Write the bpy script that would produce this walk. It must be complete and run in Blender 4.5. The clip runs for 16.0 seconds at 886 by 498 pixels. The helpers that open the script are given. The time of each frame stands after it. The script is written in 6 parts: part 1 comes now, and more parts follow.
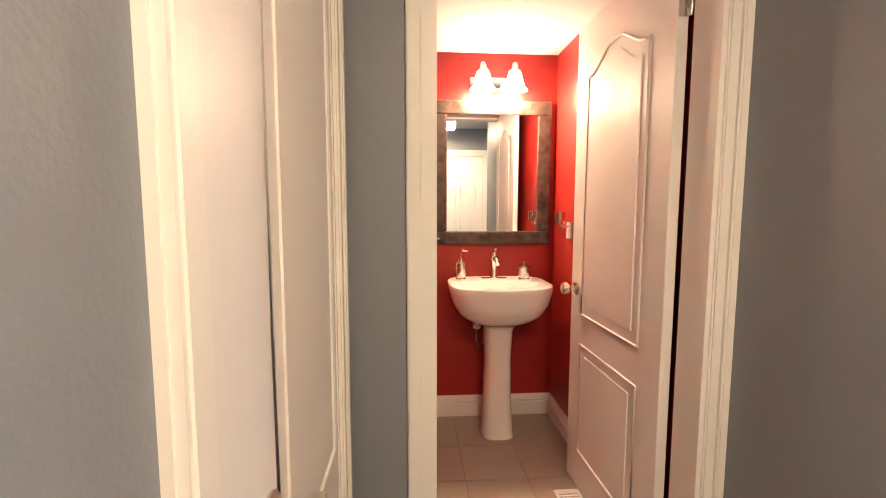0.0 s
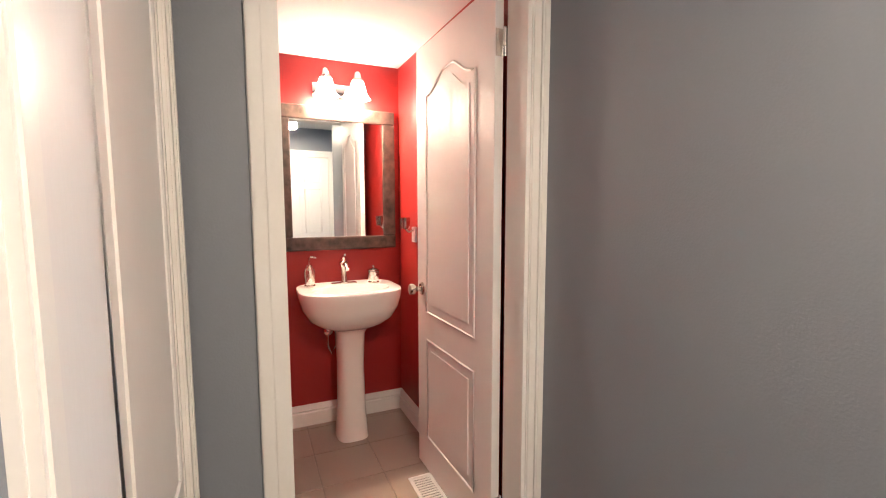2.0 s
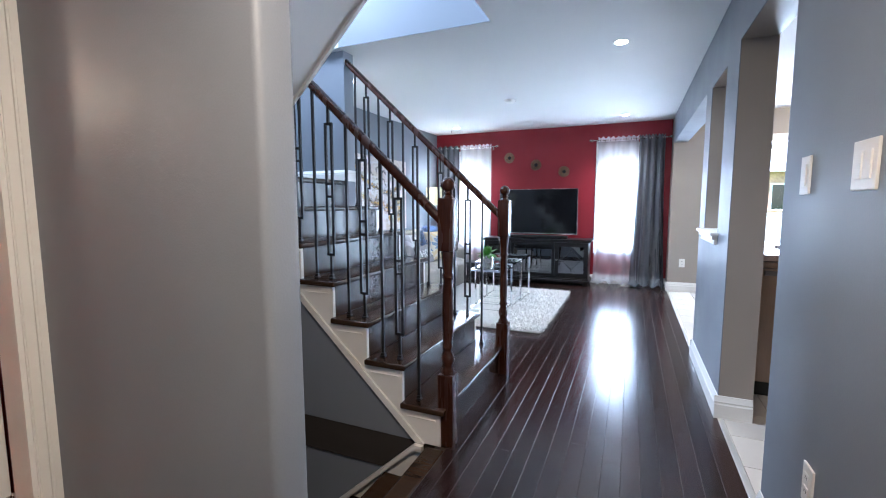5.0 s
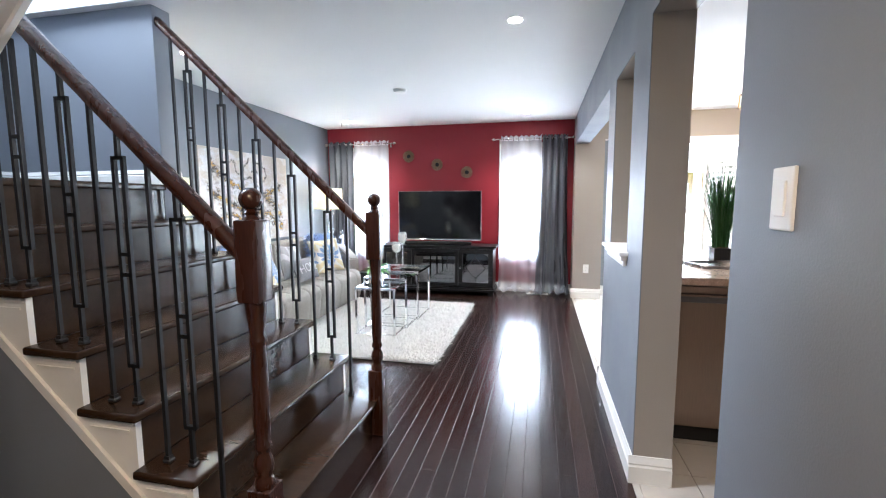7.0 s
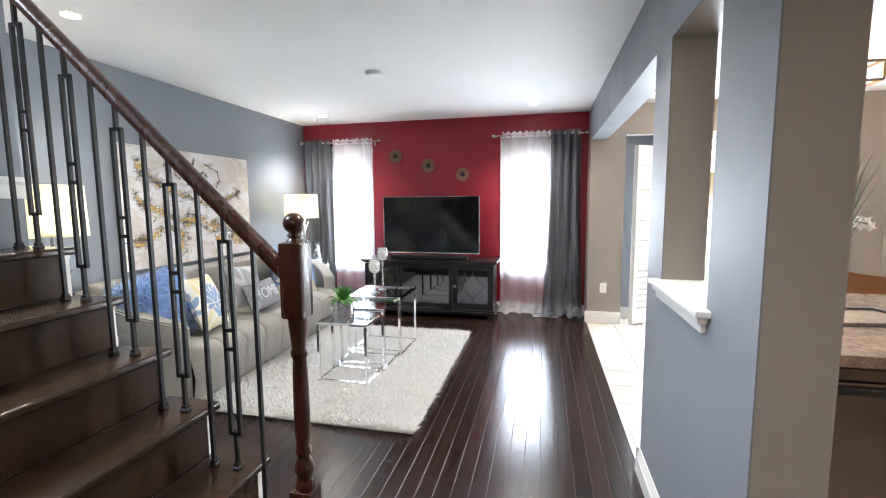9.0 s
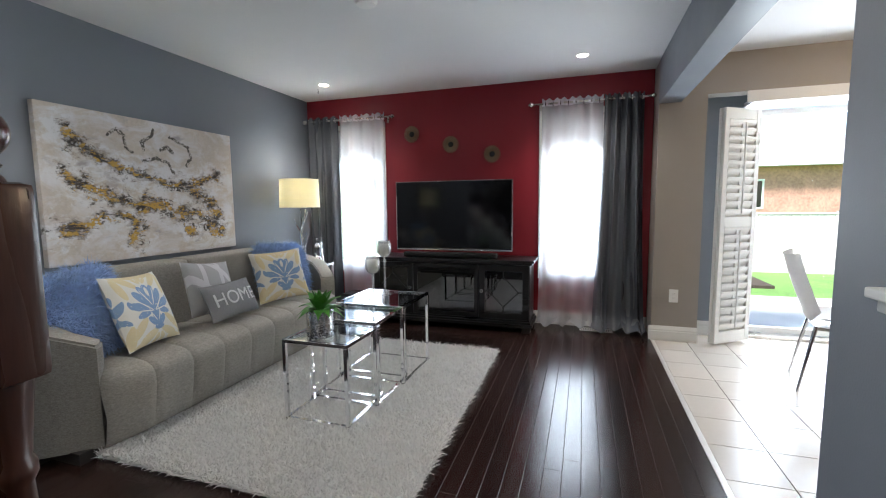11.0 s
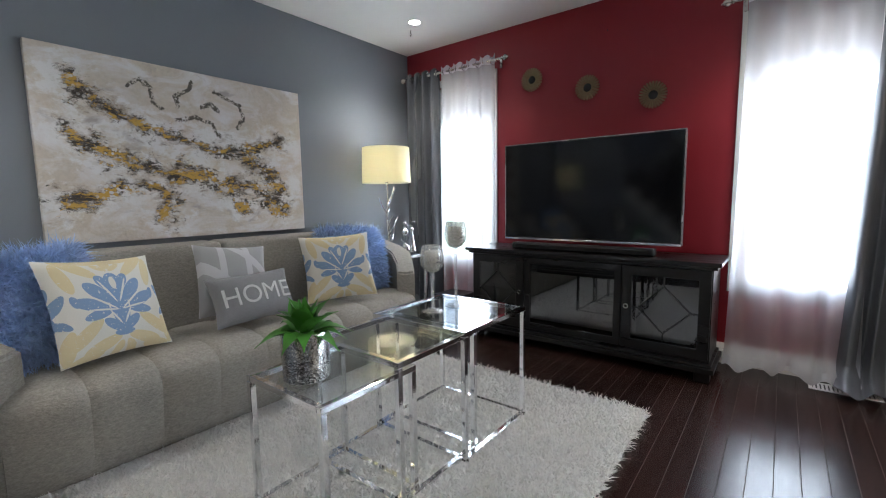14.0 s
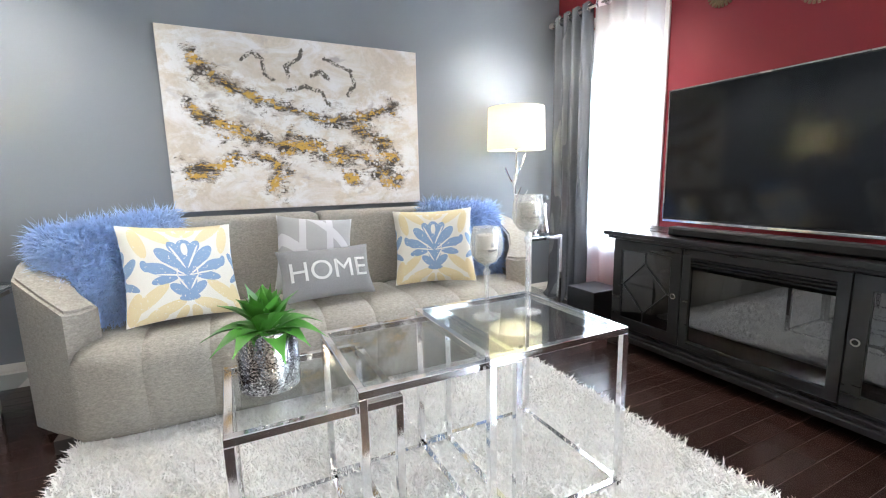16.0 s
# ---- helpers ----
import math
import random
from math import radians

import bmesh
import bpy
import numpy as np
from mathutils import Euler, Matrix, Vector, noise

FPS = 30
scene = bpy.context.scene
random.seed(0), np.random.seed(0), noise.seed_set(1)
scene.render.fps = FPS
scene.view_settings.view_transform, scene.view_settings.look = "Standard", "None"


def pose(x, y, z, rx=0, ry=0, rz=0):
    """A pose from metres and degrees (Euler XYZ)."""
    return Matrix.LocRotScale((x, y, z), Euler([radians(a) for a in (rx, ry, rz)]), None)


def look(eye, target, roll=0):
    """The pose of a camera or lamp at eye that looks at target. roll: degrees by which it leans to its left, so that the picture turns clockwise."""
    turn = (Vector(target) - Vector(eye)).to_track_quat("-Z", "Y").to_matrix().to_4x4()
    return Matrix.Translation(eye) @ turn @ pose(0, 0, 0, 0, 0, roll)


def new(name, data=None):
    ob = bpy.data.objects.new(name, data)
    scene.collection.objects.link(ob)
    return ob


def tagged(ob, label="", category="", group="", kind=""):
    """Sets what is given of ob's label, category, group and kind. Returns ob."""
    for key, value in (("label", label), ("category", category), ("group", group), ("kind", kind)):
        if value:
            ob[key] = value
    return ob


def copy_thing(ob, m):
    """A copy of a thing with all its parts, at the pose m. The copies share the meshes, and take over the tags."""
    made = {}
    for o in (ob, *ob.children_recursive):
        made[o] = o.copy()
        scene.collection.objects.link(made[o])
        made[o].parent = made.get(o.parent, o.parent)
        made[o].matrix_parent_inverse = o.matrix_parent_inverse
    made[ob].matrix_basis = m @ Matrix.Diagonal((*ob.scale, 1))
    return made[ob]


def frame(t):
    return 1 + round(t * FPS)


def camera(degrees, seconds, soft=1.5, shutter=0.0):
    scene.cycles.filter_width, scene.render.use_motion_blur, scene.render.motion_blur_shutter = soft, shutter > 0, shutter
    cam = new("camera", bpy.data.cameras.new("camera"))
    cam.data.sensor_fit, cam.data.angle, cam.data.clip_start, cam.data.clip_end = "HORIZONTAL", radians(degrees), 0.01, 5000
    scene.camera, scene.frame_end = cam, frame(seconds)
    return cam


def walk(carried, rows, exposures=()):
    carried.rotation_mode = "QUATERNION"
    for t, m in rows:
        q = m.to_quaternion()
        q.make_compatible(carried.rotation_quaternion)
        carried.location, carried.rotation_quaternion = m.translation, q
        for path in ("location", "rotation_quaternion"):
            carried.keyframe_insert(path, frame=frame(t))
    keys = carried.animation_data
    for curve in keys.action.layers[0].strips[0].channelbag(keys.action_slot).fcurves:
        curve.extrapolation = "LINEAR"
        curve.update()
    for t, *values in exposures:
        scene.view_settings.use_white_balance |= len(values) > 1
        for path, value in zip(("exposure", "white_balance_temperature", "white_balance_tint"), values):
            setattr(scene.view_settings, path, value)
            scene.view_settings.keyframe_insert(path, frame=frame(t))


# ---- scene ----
cam = camera(91.1, 16.0, soft=1.1)
PATH = [
    (0, (1.782, 0.495, 1.302), (1.926, 2.481, 1.114), 0.1),
    (0.5, (1.772, 0.5, 1.341), (2.177, 2.449, 1.15), 0.1),
    (1, (1.771, 0.485, 1.354), (2.349, 2.39, 1.16), 0.1),
    (1.5, (1.775, 0.467, 1.355), (2.469, 2.333, 1.161), 0.0),
    (2, (1.763, 0.421, 1.338), (2.572, 2.24, 1.148), -0.1),
    (2.5, (1.765, 0.357, 1.311), (2.713, 2.108, 1.116), -0.2),
    (3, (1.77, 0.275, 1.27), (2.89, 1.921, 1.077), -0.4),
    (3.5, (1.749, 0.141, 1.251), (3.042, 1.654, 1.055), -0.4),
    (4, (1.732, -0.013, 1.233), (3.223, 1.306, 1.04), -0.5),
    (4.5, (1.766, -0.144, 1.231), (3.442, 0.931, 1.038), -0.5),
    (5, (1.895, -0.151, 1.23), (3.721, 0.639, 1.026), -0.1),
    (5.2, (1.965, -0.153, 1.235), (3.83, 0.54, 1.028), -0.1),
    (7.3, (2.817, -0.205, 1.352), (4.759, 0.222, 1.136), -0.3),
    (7.5, (2.918, -0.188, 1.381), (4.86, 0.237, 1.165), -0.4),
    (8, (3.132, -0.161, 1.411), (5.074, 0.264, 1.192), -0.4),
    (8.5, (3.381, -0.152, 1.408), (5.322, 0.28, 1.191), -0.5),
    (8.7, (3.461, -0.15, 1.401), (5.401, 0.287, 1.187), -0.5),
    (10.8, (4.47, -0.066, 1.26), (6.371, 0.52, 1.051), -0.4),
    (11, (4.558, -0.054, 1.227), (6.451, 0.558, 1.025), -0.6),
    (11.5, (4.776, -0.005, 1.197), (6.639, 0.691, 0.992), -0.5),
    (12, (4.958, 0.035, 1.148), (6.793, 0.805, 0.943), -0.5),
    (12.5, (5.206, 0.063, 1.114), (7.003, 0.918, 0.907), -0.6),
    (13, (5.411, 0.089, 1.09), (7.157, 1.042, 0.881), -0.6),
    (13.5, (5.64, 0.122, 1.087), (7.313, 1.197, 0.876), -0.8),
    (14, (5.82, 0.13, 1.073), (7.386, 1.353, 0.846), -0.9),
    (14.5, (6.054, 0.108, 1.051), (7.482, 1.484, 0.797), -1.0),
    (15, (6.245, 0.114, 1.025), (7.508, 1.64, 0.749), -1.0),
    (15.5, (6.431, 0.148, 1.022), (7.518, 1.802, 0.731), -1.0),
    (16, (6.575, 0.163, 1.026), (7.442, 1.936, 0.707), -1.2),
]
EXPOSURES = [(0.0, 2.74, 6550, 13), (1.5, 2.76, 5700, 11), (2.5, 2.9, 5350, 10), (3.5, 2.94, 5100, 10), (4.0, 2.86, 4950, 10), (4.5, 2.74, 5050, 10), (5.2, 2.5, 5250, 10), (7.4, 2.78, 6000, 11), (8.6, 2.70, 6250, 11),
             (10.9, 1.36, 6200, 10), (12.5, 1.25, 6150, 10), (13.5, 1.3, 6150, 10), (14.5, 1.55, 6100, 10), (15.2, 2.36, 6100, 10), (16.0, 2.62, 6200, 10)]
walk(cam, [(t, look(eye, target, roll)) for t, eye, target, roll in PATH], EXPOSURES)

# ---- light ----
world = bpy.data.worlds.new("sky")
scene.world = world
world.use_nodes = True
_wn = world.node_tree.nodes
_sky = _wn.new("ShaderNodeTexSky")
_sky.sky_type, _sky.sun_disc = "NISHITA", False
_sky.sun_elevation, _sky.sun_rotation = radians(58), radians(242)
world.node_tree.links.new(_sky.outputs[0], _wn["Background"].inputs[0])
_wn["Background"].inputs[1].default_value = 0.15


def lamp(kind, name, m, energy, colour=(1, 1, 1), size=0.1, size_y=None, spot=None):
    d = bpy.data.lights.new(name, kind)
    d.energy, d.color = energy if kind == "SUN" else energy * 0.4, colour
    if kind == "AREA":
        d.size = size
        if size_y:
            d.shape, d.size_y = "RECTANGLE", size_y
    elif kind == "SUN":
        d.angle = size
    else:
        d.shadow_soft_size = size
    if spot:
        d.spot_size, d.spot_blend = radians(spot), 0.6
    ob = new(name, d)
    ob.matrix_world = m
    return ob


# overcast sun, the sky's light in the openings, and an added stairwell fill
lamp("SUN", "sun", look((0, 0, 0), (0.55, 0.30, -1)), 5.0, (1, 0.96, 0.9), radians(12))
COOL = (0.86, 0.93, 1.0)
lamp("AREA", "sky_light_window_a", look((9.22, 0.05, 1.25), (0, 0.05, 0.9)), 48, COOL, 0.6, 1.7)
lamp("AREA", "sky_light_window_b", look((9.22, 2.3, 1.25), (0, 2.3, 0.9)), 42, COOL, 0.6, 1.7)
# added fill that brightens the stairwell from an unseen, invented opening
lamp("AREA", "sky_light_stair_window", look((3.8, 3.1, 4.0), (3.9, 0.5, 2.0)), 95, COOL, 0.9, 1.1)
lamp("AREA", "sky_light_patio", look((9.3, -2.3, 1.1), (0, -2.3, 0.7)), 165, COOL, 1.8, 1.9)
POTS = [(5.54, -0.03), (8.44, -0.02), (8.49, 2.46), (5.59, 2.42)]
for _px, _py in POTS:
    lamp("SPOT", "pot_lamp", look((_px, _py, 2.425), (_px, _py, 0)), 46, (1, 0.93, 0.82), 0.045, spot=120)

WARM = (1.0, 0.72, 0.45)
lamp("POINT", "table_lamp_light", pose(8.44, 2.765, 1.36), 34, (1.0, 0.91, 0.76), 0.03)
lamp("POINT", "table_lamp_light", pose(5.50, 2.60, 1.36), 24, (1.0, 0.91, 0.76), 0.03)
for _dx in (-0.092, 0.092):
    lamp("POINT", "vanity_lamp_light", pose(2.285 + _dx, 3.01, 1.945), 9, WARM, 0.05)
lamp("AREA", "hall_lamp_light", look((2.25, 0.0, 2.32), (2.25, 0.0, 0)), 17, WARM, 0.18)
lamp("POINT", "dining_lamp_light", pose(7.48, -2.27, 2.12), 22, WARM, 0.1)

# ---- materials ----
def mat(name, colour, rough=0.5, metal=0.0, bump=0.0, scale=60.0, var=0.06, stretch=(1, 1, 1), spec=None, big=2.5, rvar=0.08):
    """Principled surface with a fine grain, a slow drift of tone and a little relief."""
    m = bpy.data.materials.new(name)
    m.use_nodes = True
    n, l = m.node_tree.nodes, m.node_tree.links
    b = n["Principled BSDF"]
    b.inputs["Roughness"].default_value, b.inputs["Metallic"].default_value = rough, metal
    if spec is not None:
        b.inputs["Specular IOR Level"].default_value = spec
    tc, mp = n.new("ShaderNodeTexCoord"), n.new("ShaderNodeMapping")
    mp.inputs["Scale"].default_value = stretch
    l.new(tc.outputs["Object"], mp.inputs[0])
    fine, slow = n.new("ShaderNodeTexNoise"), n.new("ShaderNodeTexNoise")
    fine.inputs["Scale"].default_value, fine.inputs["Detail"].default_value = scale, 4
    slow.inputs["Scale"].default_value, slow.inputs["Detail"].default_value = big, 3
    l.new(mp.outputs[0], fine.inputs[0]), l.new(mp.outputs[0], slow.inputs[0])
    add = n.new("ShaderNodeMath")
    l.new(fine.outputs[0], add.inputs[0]), l.new(slow.outputs[0], add.inputs[1])
    ramp = n.new("ShaderNodeMapRange")
    ramp.inputs[1].default_value, ramp.inputs[2].default_value = 0.6, 1.4
    ramp.inputs[3].default_value, ramp.inputs[4].default_value = 1 - var, 1 + var
    l.new(add.outputs[0], ramp.inputs[0])
    mul = n.new("ShaderNodeVectorMath")
    mul.operation = "MULTIPLY"
    mul.inputs[0].default_value = colour[:3]
    l.new(ramp.outputs[0], mul.inputs[1])
    l.new(mul.outputs[0], b.inputs["Base Color"])
    rr = n.new("ShaderNodeMapRange")
    rr.inputs[1].default_value, rr.inputs[2].default_value = 0.3, 0.7
    rr.inputs[3].default_value, rr.inputs[4].default_value = max(rough - rvar, 0.02), min(rough + rvar, 1)
    l.new(slow.outputs[0], rr.inputs[0]), l.new(rr.outputs[0], b.inputs["Roughness"])
    if bump:
        bp = n.new("ShaderNodeBump")
        bp.inputs["Strength"].default_value, bp.inputs["Distance"].default_value = bump, 0.002
        l.new(fine.outputs[0], bp.inputs["Height"]), l.new(bp.outputs[0], b.inputs["Normal"])
    return m


def tint_by_piece(m, spread):
    """Each piece of a floor takes a tone of its own."""
    n, l = m.node_tree.nodes, m.node_tree.links
    info, mr, mx = n.new("ShaderNodeObjectInfo"), n.new("ShaderNodeMapRange"), n.new("ShaderNodeVectorMath")
    mr.inputs[3].default_value, mr.inputs[4].default_value = 1 - spread, 1 + spread
    l.new(info.outputs["Random"], mr.inputs[0])
    b = n["Principled BSDF"].inputs["Base Color"]
    src = b.links[0].from_socket
    mx.operation = "MULTIPLY"
    l.new(src, mx.inputs[0]), l.new(mr.outputs[0], mx.inputs[1]), l.new(mx.outputs[0], b)
    return m


def glow(name, colour, strength):
    m = bpy.data.materials.new(name)
    m.use_nodes = True
    b = m.node_tree.nodes["Principled BSDF"]
    b.inputs["Base Color"].default_value = (*colour, 1)
    b.inputs["Emission Color"].default_value = (*colour, 1)
    b.inputs["Emission Strength"].default_value = strength
    return m


def clear(name, tint=(1, 1, 1), rough=0.0, ior=1.45, alpha=None):
    """Thin glass: see-through with a mirror-like sheen."""
    m = bpy.data.materials.new(name)
    m.use_nodes = True
    n, l = m.node_tree.nodes, m.node_tree.links
    out = n["Material Output"]
    tr, gl, mx, lw = n.new("ShaderNodeBsdfTransparent"), n.new("ShaderNodeBsdfGlossy"), n.new("ShaderNodeMixShader"), n.new("ShaderNodeLayerWeight")
    tr.inputs[0].default_value = (*tint, 1)
    gl.inputs["Roughness"].default_value = rough
    pw, mr = n.new("ShaderNodeMath"), n.new("ShaderNodeMapRange")
    pw.operation, pw.inputs[1].default_value = "POWER", 4.0
    lw.inputs[0].default_value = 0.5
    f0 = ((ior - 1) / (ior + 1)) ** 2
    mr.inputs[3].default_value, mr.inputs[4].default_value = f0, min(1.0, 0.55 + f0)
    l.new(lw.outputs["Facing"], pw.inputs[0]), l.new(pw.outputs[0], mr.inputs[0]), l.new(mr.outputs[0], mx.inputs[0])
    l.new(tr.outputs[0], mx.inputs[1]), l.new(gl.outputs[0], mx.inputs[2])
    l.new(mx.outputs[0], out.inputs[0])
    return m


def sheer(name, colour, through_share):
    m = bpy.data.materials.new(name)
    m.use_nodes = True
    n, l = m.node_tree.nodes, m.node_tree.links
    tr, df, tl = n.new("ShaderNodeBsdfTransparent"), n.new("ShaderNodeBsdfDiffuse"), n.new("ShaderNodeBsdfTranslucent")
    m1, m2 = n.new("ShaderNodeMixShader"), n.new("ShaderNodeMixShader")
    df.inputs[0].default_value = tl.inputs[0].default_value = (*colour, 1)
    m1.inputs[0].default_value, m2.inputs[0].default_value = 0.6, through_share
    l.new(df.outputs[0], m1.inputs[1]), l.new(tl.outputs[0], m1.inputs[2])
    l.new(m1.outputs[0], m2.inputs[1]), l.new(tr.outputs[0], m2.inputs[2])
    l.new(m2.outputs[0], n["Material Output"].inputs[0])
    return m


GREY = mat("grey wall paint", (0.215, 0.235, 0.27), 0.5, bump=0.25, scale=180, var=0.03)
TAUPE = mat("taupe wall paint", (0.33, 0.295, 0.26), 0.5, bump=0.25, scale=180, var=0.03)
RED = mat("deep red wall paint", (0.26, 0.012, 0.022), 0.5, bump=0.25, scale=180, var=0.05)
BATHRED = mat("bright red wall paint", (0.32, 0.015, 0.012), 0.45, bump=0.25, scale=180, var=0.05)
CEIL = mat("white ceiling paint", (0.78, 0.78, 0.78), 0.9, bump=0.5, scale=120, var=0.02)
TRIM = mat("white gloss trim paint", (0.78, 0.77, 0.74), 0.38, bump=0.1, scale=90, var=0.02)
DOORW = mat("white moulded door paint", (0.76, 0.75, 0.74), 0.5, bump=0.15, scale=55, var=0.02, stretch=(4, 4, 0.35))
PLANK = tint_by_piece(mat("espresso hardwood", (0.024, 0.0115, 0.0095), 0.2, bump=0.12, scale=30, var=0.32, stretch=(1.2, 14, 14), rvar=0.06), 0.35)
SEAM = mat("seam between boards", (0.042, 0.036, 0.032), 0.8)
DARKWOOD = mat("dark stained stair wood", (0.034, 0.018, 0.010), 0.22, bump=0.05, scale=10, var=0.15, stretch=(12, 1.2, 12), rvar=0.05, spec=0.3)
NEWELWOOD = mat("dark walnut stained newel wood", (0.040, 0.013, 0.007), 0.25, bump=0.12, scale=20, var=0.28, stretch=(9, 9, 0.8))
TILE = tint_by_piece(mat("cream ceramic tile", (0.60, 0.54, 0.47), 0.28, bump=0.06, scale=30, var=0.02, big=1.5), 0.05)
BTILE = tint_by_piece(mat("beige bathroom tile", (0.36, 0.30, 0.25), 0.4, bump=0.03, scale=40, var=0.02, big=1.5), 0.03)
GROUT = mat("grey grout", (0.26, 0.23, 0.2), 0.9)
IRON = mat("black wrought iron", (0.012, 0.012, 0.013), 0.42, metal=0.3, bump=0.2, scale=90)
CHROME = mat("polished chrome", (0.83, 0.83, 0.84), 0.07, metal=1.0, var=0.01, rvar=0.03)
NICKEL = mat("brushed nickel", (0.62, 0.59, 0.55), 0.26, metal=1.0, var=0.05, scale=150)
PORCELAIN = mat("white porcelain", (0.82, 0.8, 0.78), 0.08, var=0.01, rvar=0.03)
BLACKWOOD = mat("black painted wood", (0.009, 0.0085, 0.0085), 0.33, bump=0.15, scale=40, var=0.25, stretch=(8, 1, 8))
BLACKPL = mat("black plastic", (0.008, 0.008, 0.009), 0.4, var=0.1)
SCREEN = mat("dark glossy television screen", (0.004, 0.004, 0.005), 0.1, var=0.02, rvar=0.02)
WHITEPL = mat("white plastic", (0.8, 0.79, 0.77), 0.35, var=0.01)
GLASS = clear("clear glass", (0.93, 0.95, 0.95), ior=1.9)
TABLEGLASS = clear("grey tinted table glass", (0.90, 0.925, 0.93), ior=1.75)
PANE = clear("window glass", (0.98, 0.99, 0.99), ior=1.12)
SMOKED = clear("smoked cabinet glass", (0.3, 0.3, 0.3), ior=2.0)
MIRROR = mat("mirror silver", (0.88, 0.9, 0.9), 0.015, metal=1.0, var=0.0, rvar=0.0)
MIRRORBALL = mat("crackled mirror glass", (0.75, 0.75, 0.76), 0.12, metal=1.0, var=0.2, scale=90, bump=0.5)
MILKY = sheer("crackled milky glass", (0.85, 0.85, 0.85), 0.0)
_n, _l = MILKY.node_tree.nodes, MILKY.node_tree.links
_src = _n["Material Output"].inputs[0].links[0].from_socket
_tr, _gl, _a, _b2 = _n.new("ShaderNodeBsdfTransparent"), _n.new("ShaderNodeBsdfGlossy"), _n.new("ShaderNodeMixShader"), _n.new("ShaderNodeMixShader")
_gl.inputs["Roughness"].default_value = 0.05
_a.inputs[0].default_value, _b2.inputs[0].default_value = 0.74, 0.17
_l.new(_src, _a.inputs[1]), _l.new(_tr.outputs[0], _a.inputs[2]), _l.new(_a.outputs[0], _b2.inputs[1]), _l.new(_gl.outputs[0], _b2.inputs[2])
_l.new(_b2.outputs[0], _n["Material Output"].inputs[0])
SOFA = mat("grey beige woven upholstery", (0.345, 0.325, 0.29), 0.85, bump=1.0, scale=130, var=0.30, stretch=(1, 1, 2.0), big=60)
SHEER = sheer("white voile", (0.86, 0.86, 0.9), 0.48)
# the brown tint paints the kitchen's warm reflection into the steel
STEEL = mat("brushed stainless steel", (0.32, 0.22, 0.16), 0.33, metal=1.0, var=0.08, scale=200, stretch=(1, 1, 0.05))

# ---- mesh helpers ----
def B(bm, x0, x1, y0, y1, z0, z1):
    v = [bm.verts.new(p) for p in ((x0, y0, z0), (x1, y0, z0), (x1, y1, z0), (x0, y1, z0), (x0, y0, z1), (x1, y0, z1), (x1, y1, z1), (x0, y1, z1))]
    return [bm.faces.new([v[i] for i in f]) for f in ((3, 2, 1, 0), (4, 5, 6, 7), (0, 1, 5, 4), (1, 2, 6, 5), (2, 3, 7, 6), (3, 0, 4, 7))]


def boxes(*bs):
    bm = bmesh.new()
    for b in bs:
        B(bm, *b)
    return bm


def soft(bm, r=0.004, n=2):
    bmesh.ops.bevel(bm, geom=bm.edges[:], offset=r, segments=n, profile=0.6, affect="EDGES", clamp_overlap=True)
    return bm


def rbox(x0, x1, y0, y1, z0, z1, r=0.005, n=2):
    return soft(boxes((x0, x1, y0, y1, z0, z1)), r, n)


def tube(bm, pts, r, n=8, closed=False):
    """A round bar along points; r is one radius or one per point."""
    pts = [Vector(p) for p in pts]
    k = len(pts)
    rings = []
    for i, p in enumerate(pts):
        a, b = (pts[i - 1], pts[(i + 1) % k]) if closed else (pts[max(i - 1, 0)], pts[min(i + 1, k - 1)])
        d = (b - a).normalized()
        s = d.cross(Vector((0, 0, 1)) if abs(d.z) < 0.95 else Vector((1, 0, 0))).normalized()
        u = s.cross(d)
        rr = r[i] if isinstance(r, (list, tuple)) else r
        rings.append([bm.verts.new(p + rr * (math.cos(2 * math.pi * j / n) * s + math.sin(2 * math.pi * j / n) * u)) for j in range(n)])
    for i in range(k if closed else k - 1):
        a, b = rings[i], rings[(i + 1) % k]
        for j in range(n):
            bm.faces.new((a[j], a[(j + 1) % n], b[(j + 1) % n], b[j]))
    if not closed:
        bm.faces.new(rings[0][::-1]), bm.faces.new(rings[-1])
    return bm


def lathe(bm, prof, n=24, at=(0, 0, 0), cap=True):
    """A turned shape from (radius, height) pairs."""
    rings = [[bm.verts.new((at[0] + r * math.cos(2 * math.pi * j / n), at[1] + r * math.sin(2 * math.pi * j / n), at[2] + z)) for j in range(n)] for r, z in prof]
    for a, b in zip(rings, rings[1:]):
        for j in range(n):
            bm.faces.new((a[j], a[(j + 1) % n], b[(j + 1) % n], b[j]))
    if cap:
        bm.faces.new(rings[0][::-1]), bm.faces.new(rings[-1])
    return bm


def prism(bm, outline, axis, lo, hi):
    """An outline in a plane, drawn out along axis from lo to hi."""
    def put(p, d):
        return (d, *p) if axis == "x" else (p[0], d, p[1]) if axis == "y" else (*p, d)
    a, b = [bm.verts.new(put(p, lo)) for p in outline], [bm.verts.new(put(p, hi)) for p in outline]
    bm.faces.new(a), bm.faces.new(b[::-1])
    for i in range(len(a)):
        j = (i + 1) % len(a)
        bm.faces.new((a[j], a[i], b[i], b[j]))
    return bm


def moved(bm, m):
    bmesh.ops.transform(bm, matrix=m, verts=bm.verts[:])
    return bm


def mesh(name, bm, material, smooth=False):
    me = bpy.data.meshes.new(name)
    bmesh.ops.recalc_face_normals(bm, faces=bm.faces[:])
    bm.to_mesh(me)
    bm.free()
    me.materials.append(material)
    if smooth:
        me.polygons.foreach_set("use_smooth", [True] * len(me.polygons))
        me.set_sharp_from_angle(angle=radians(40))
    return me


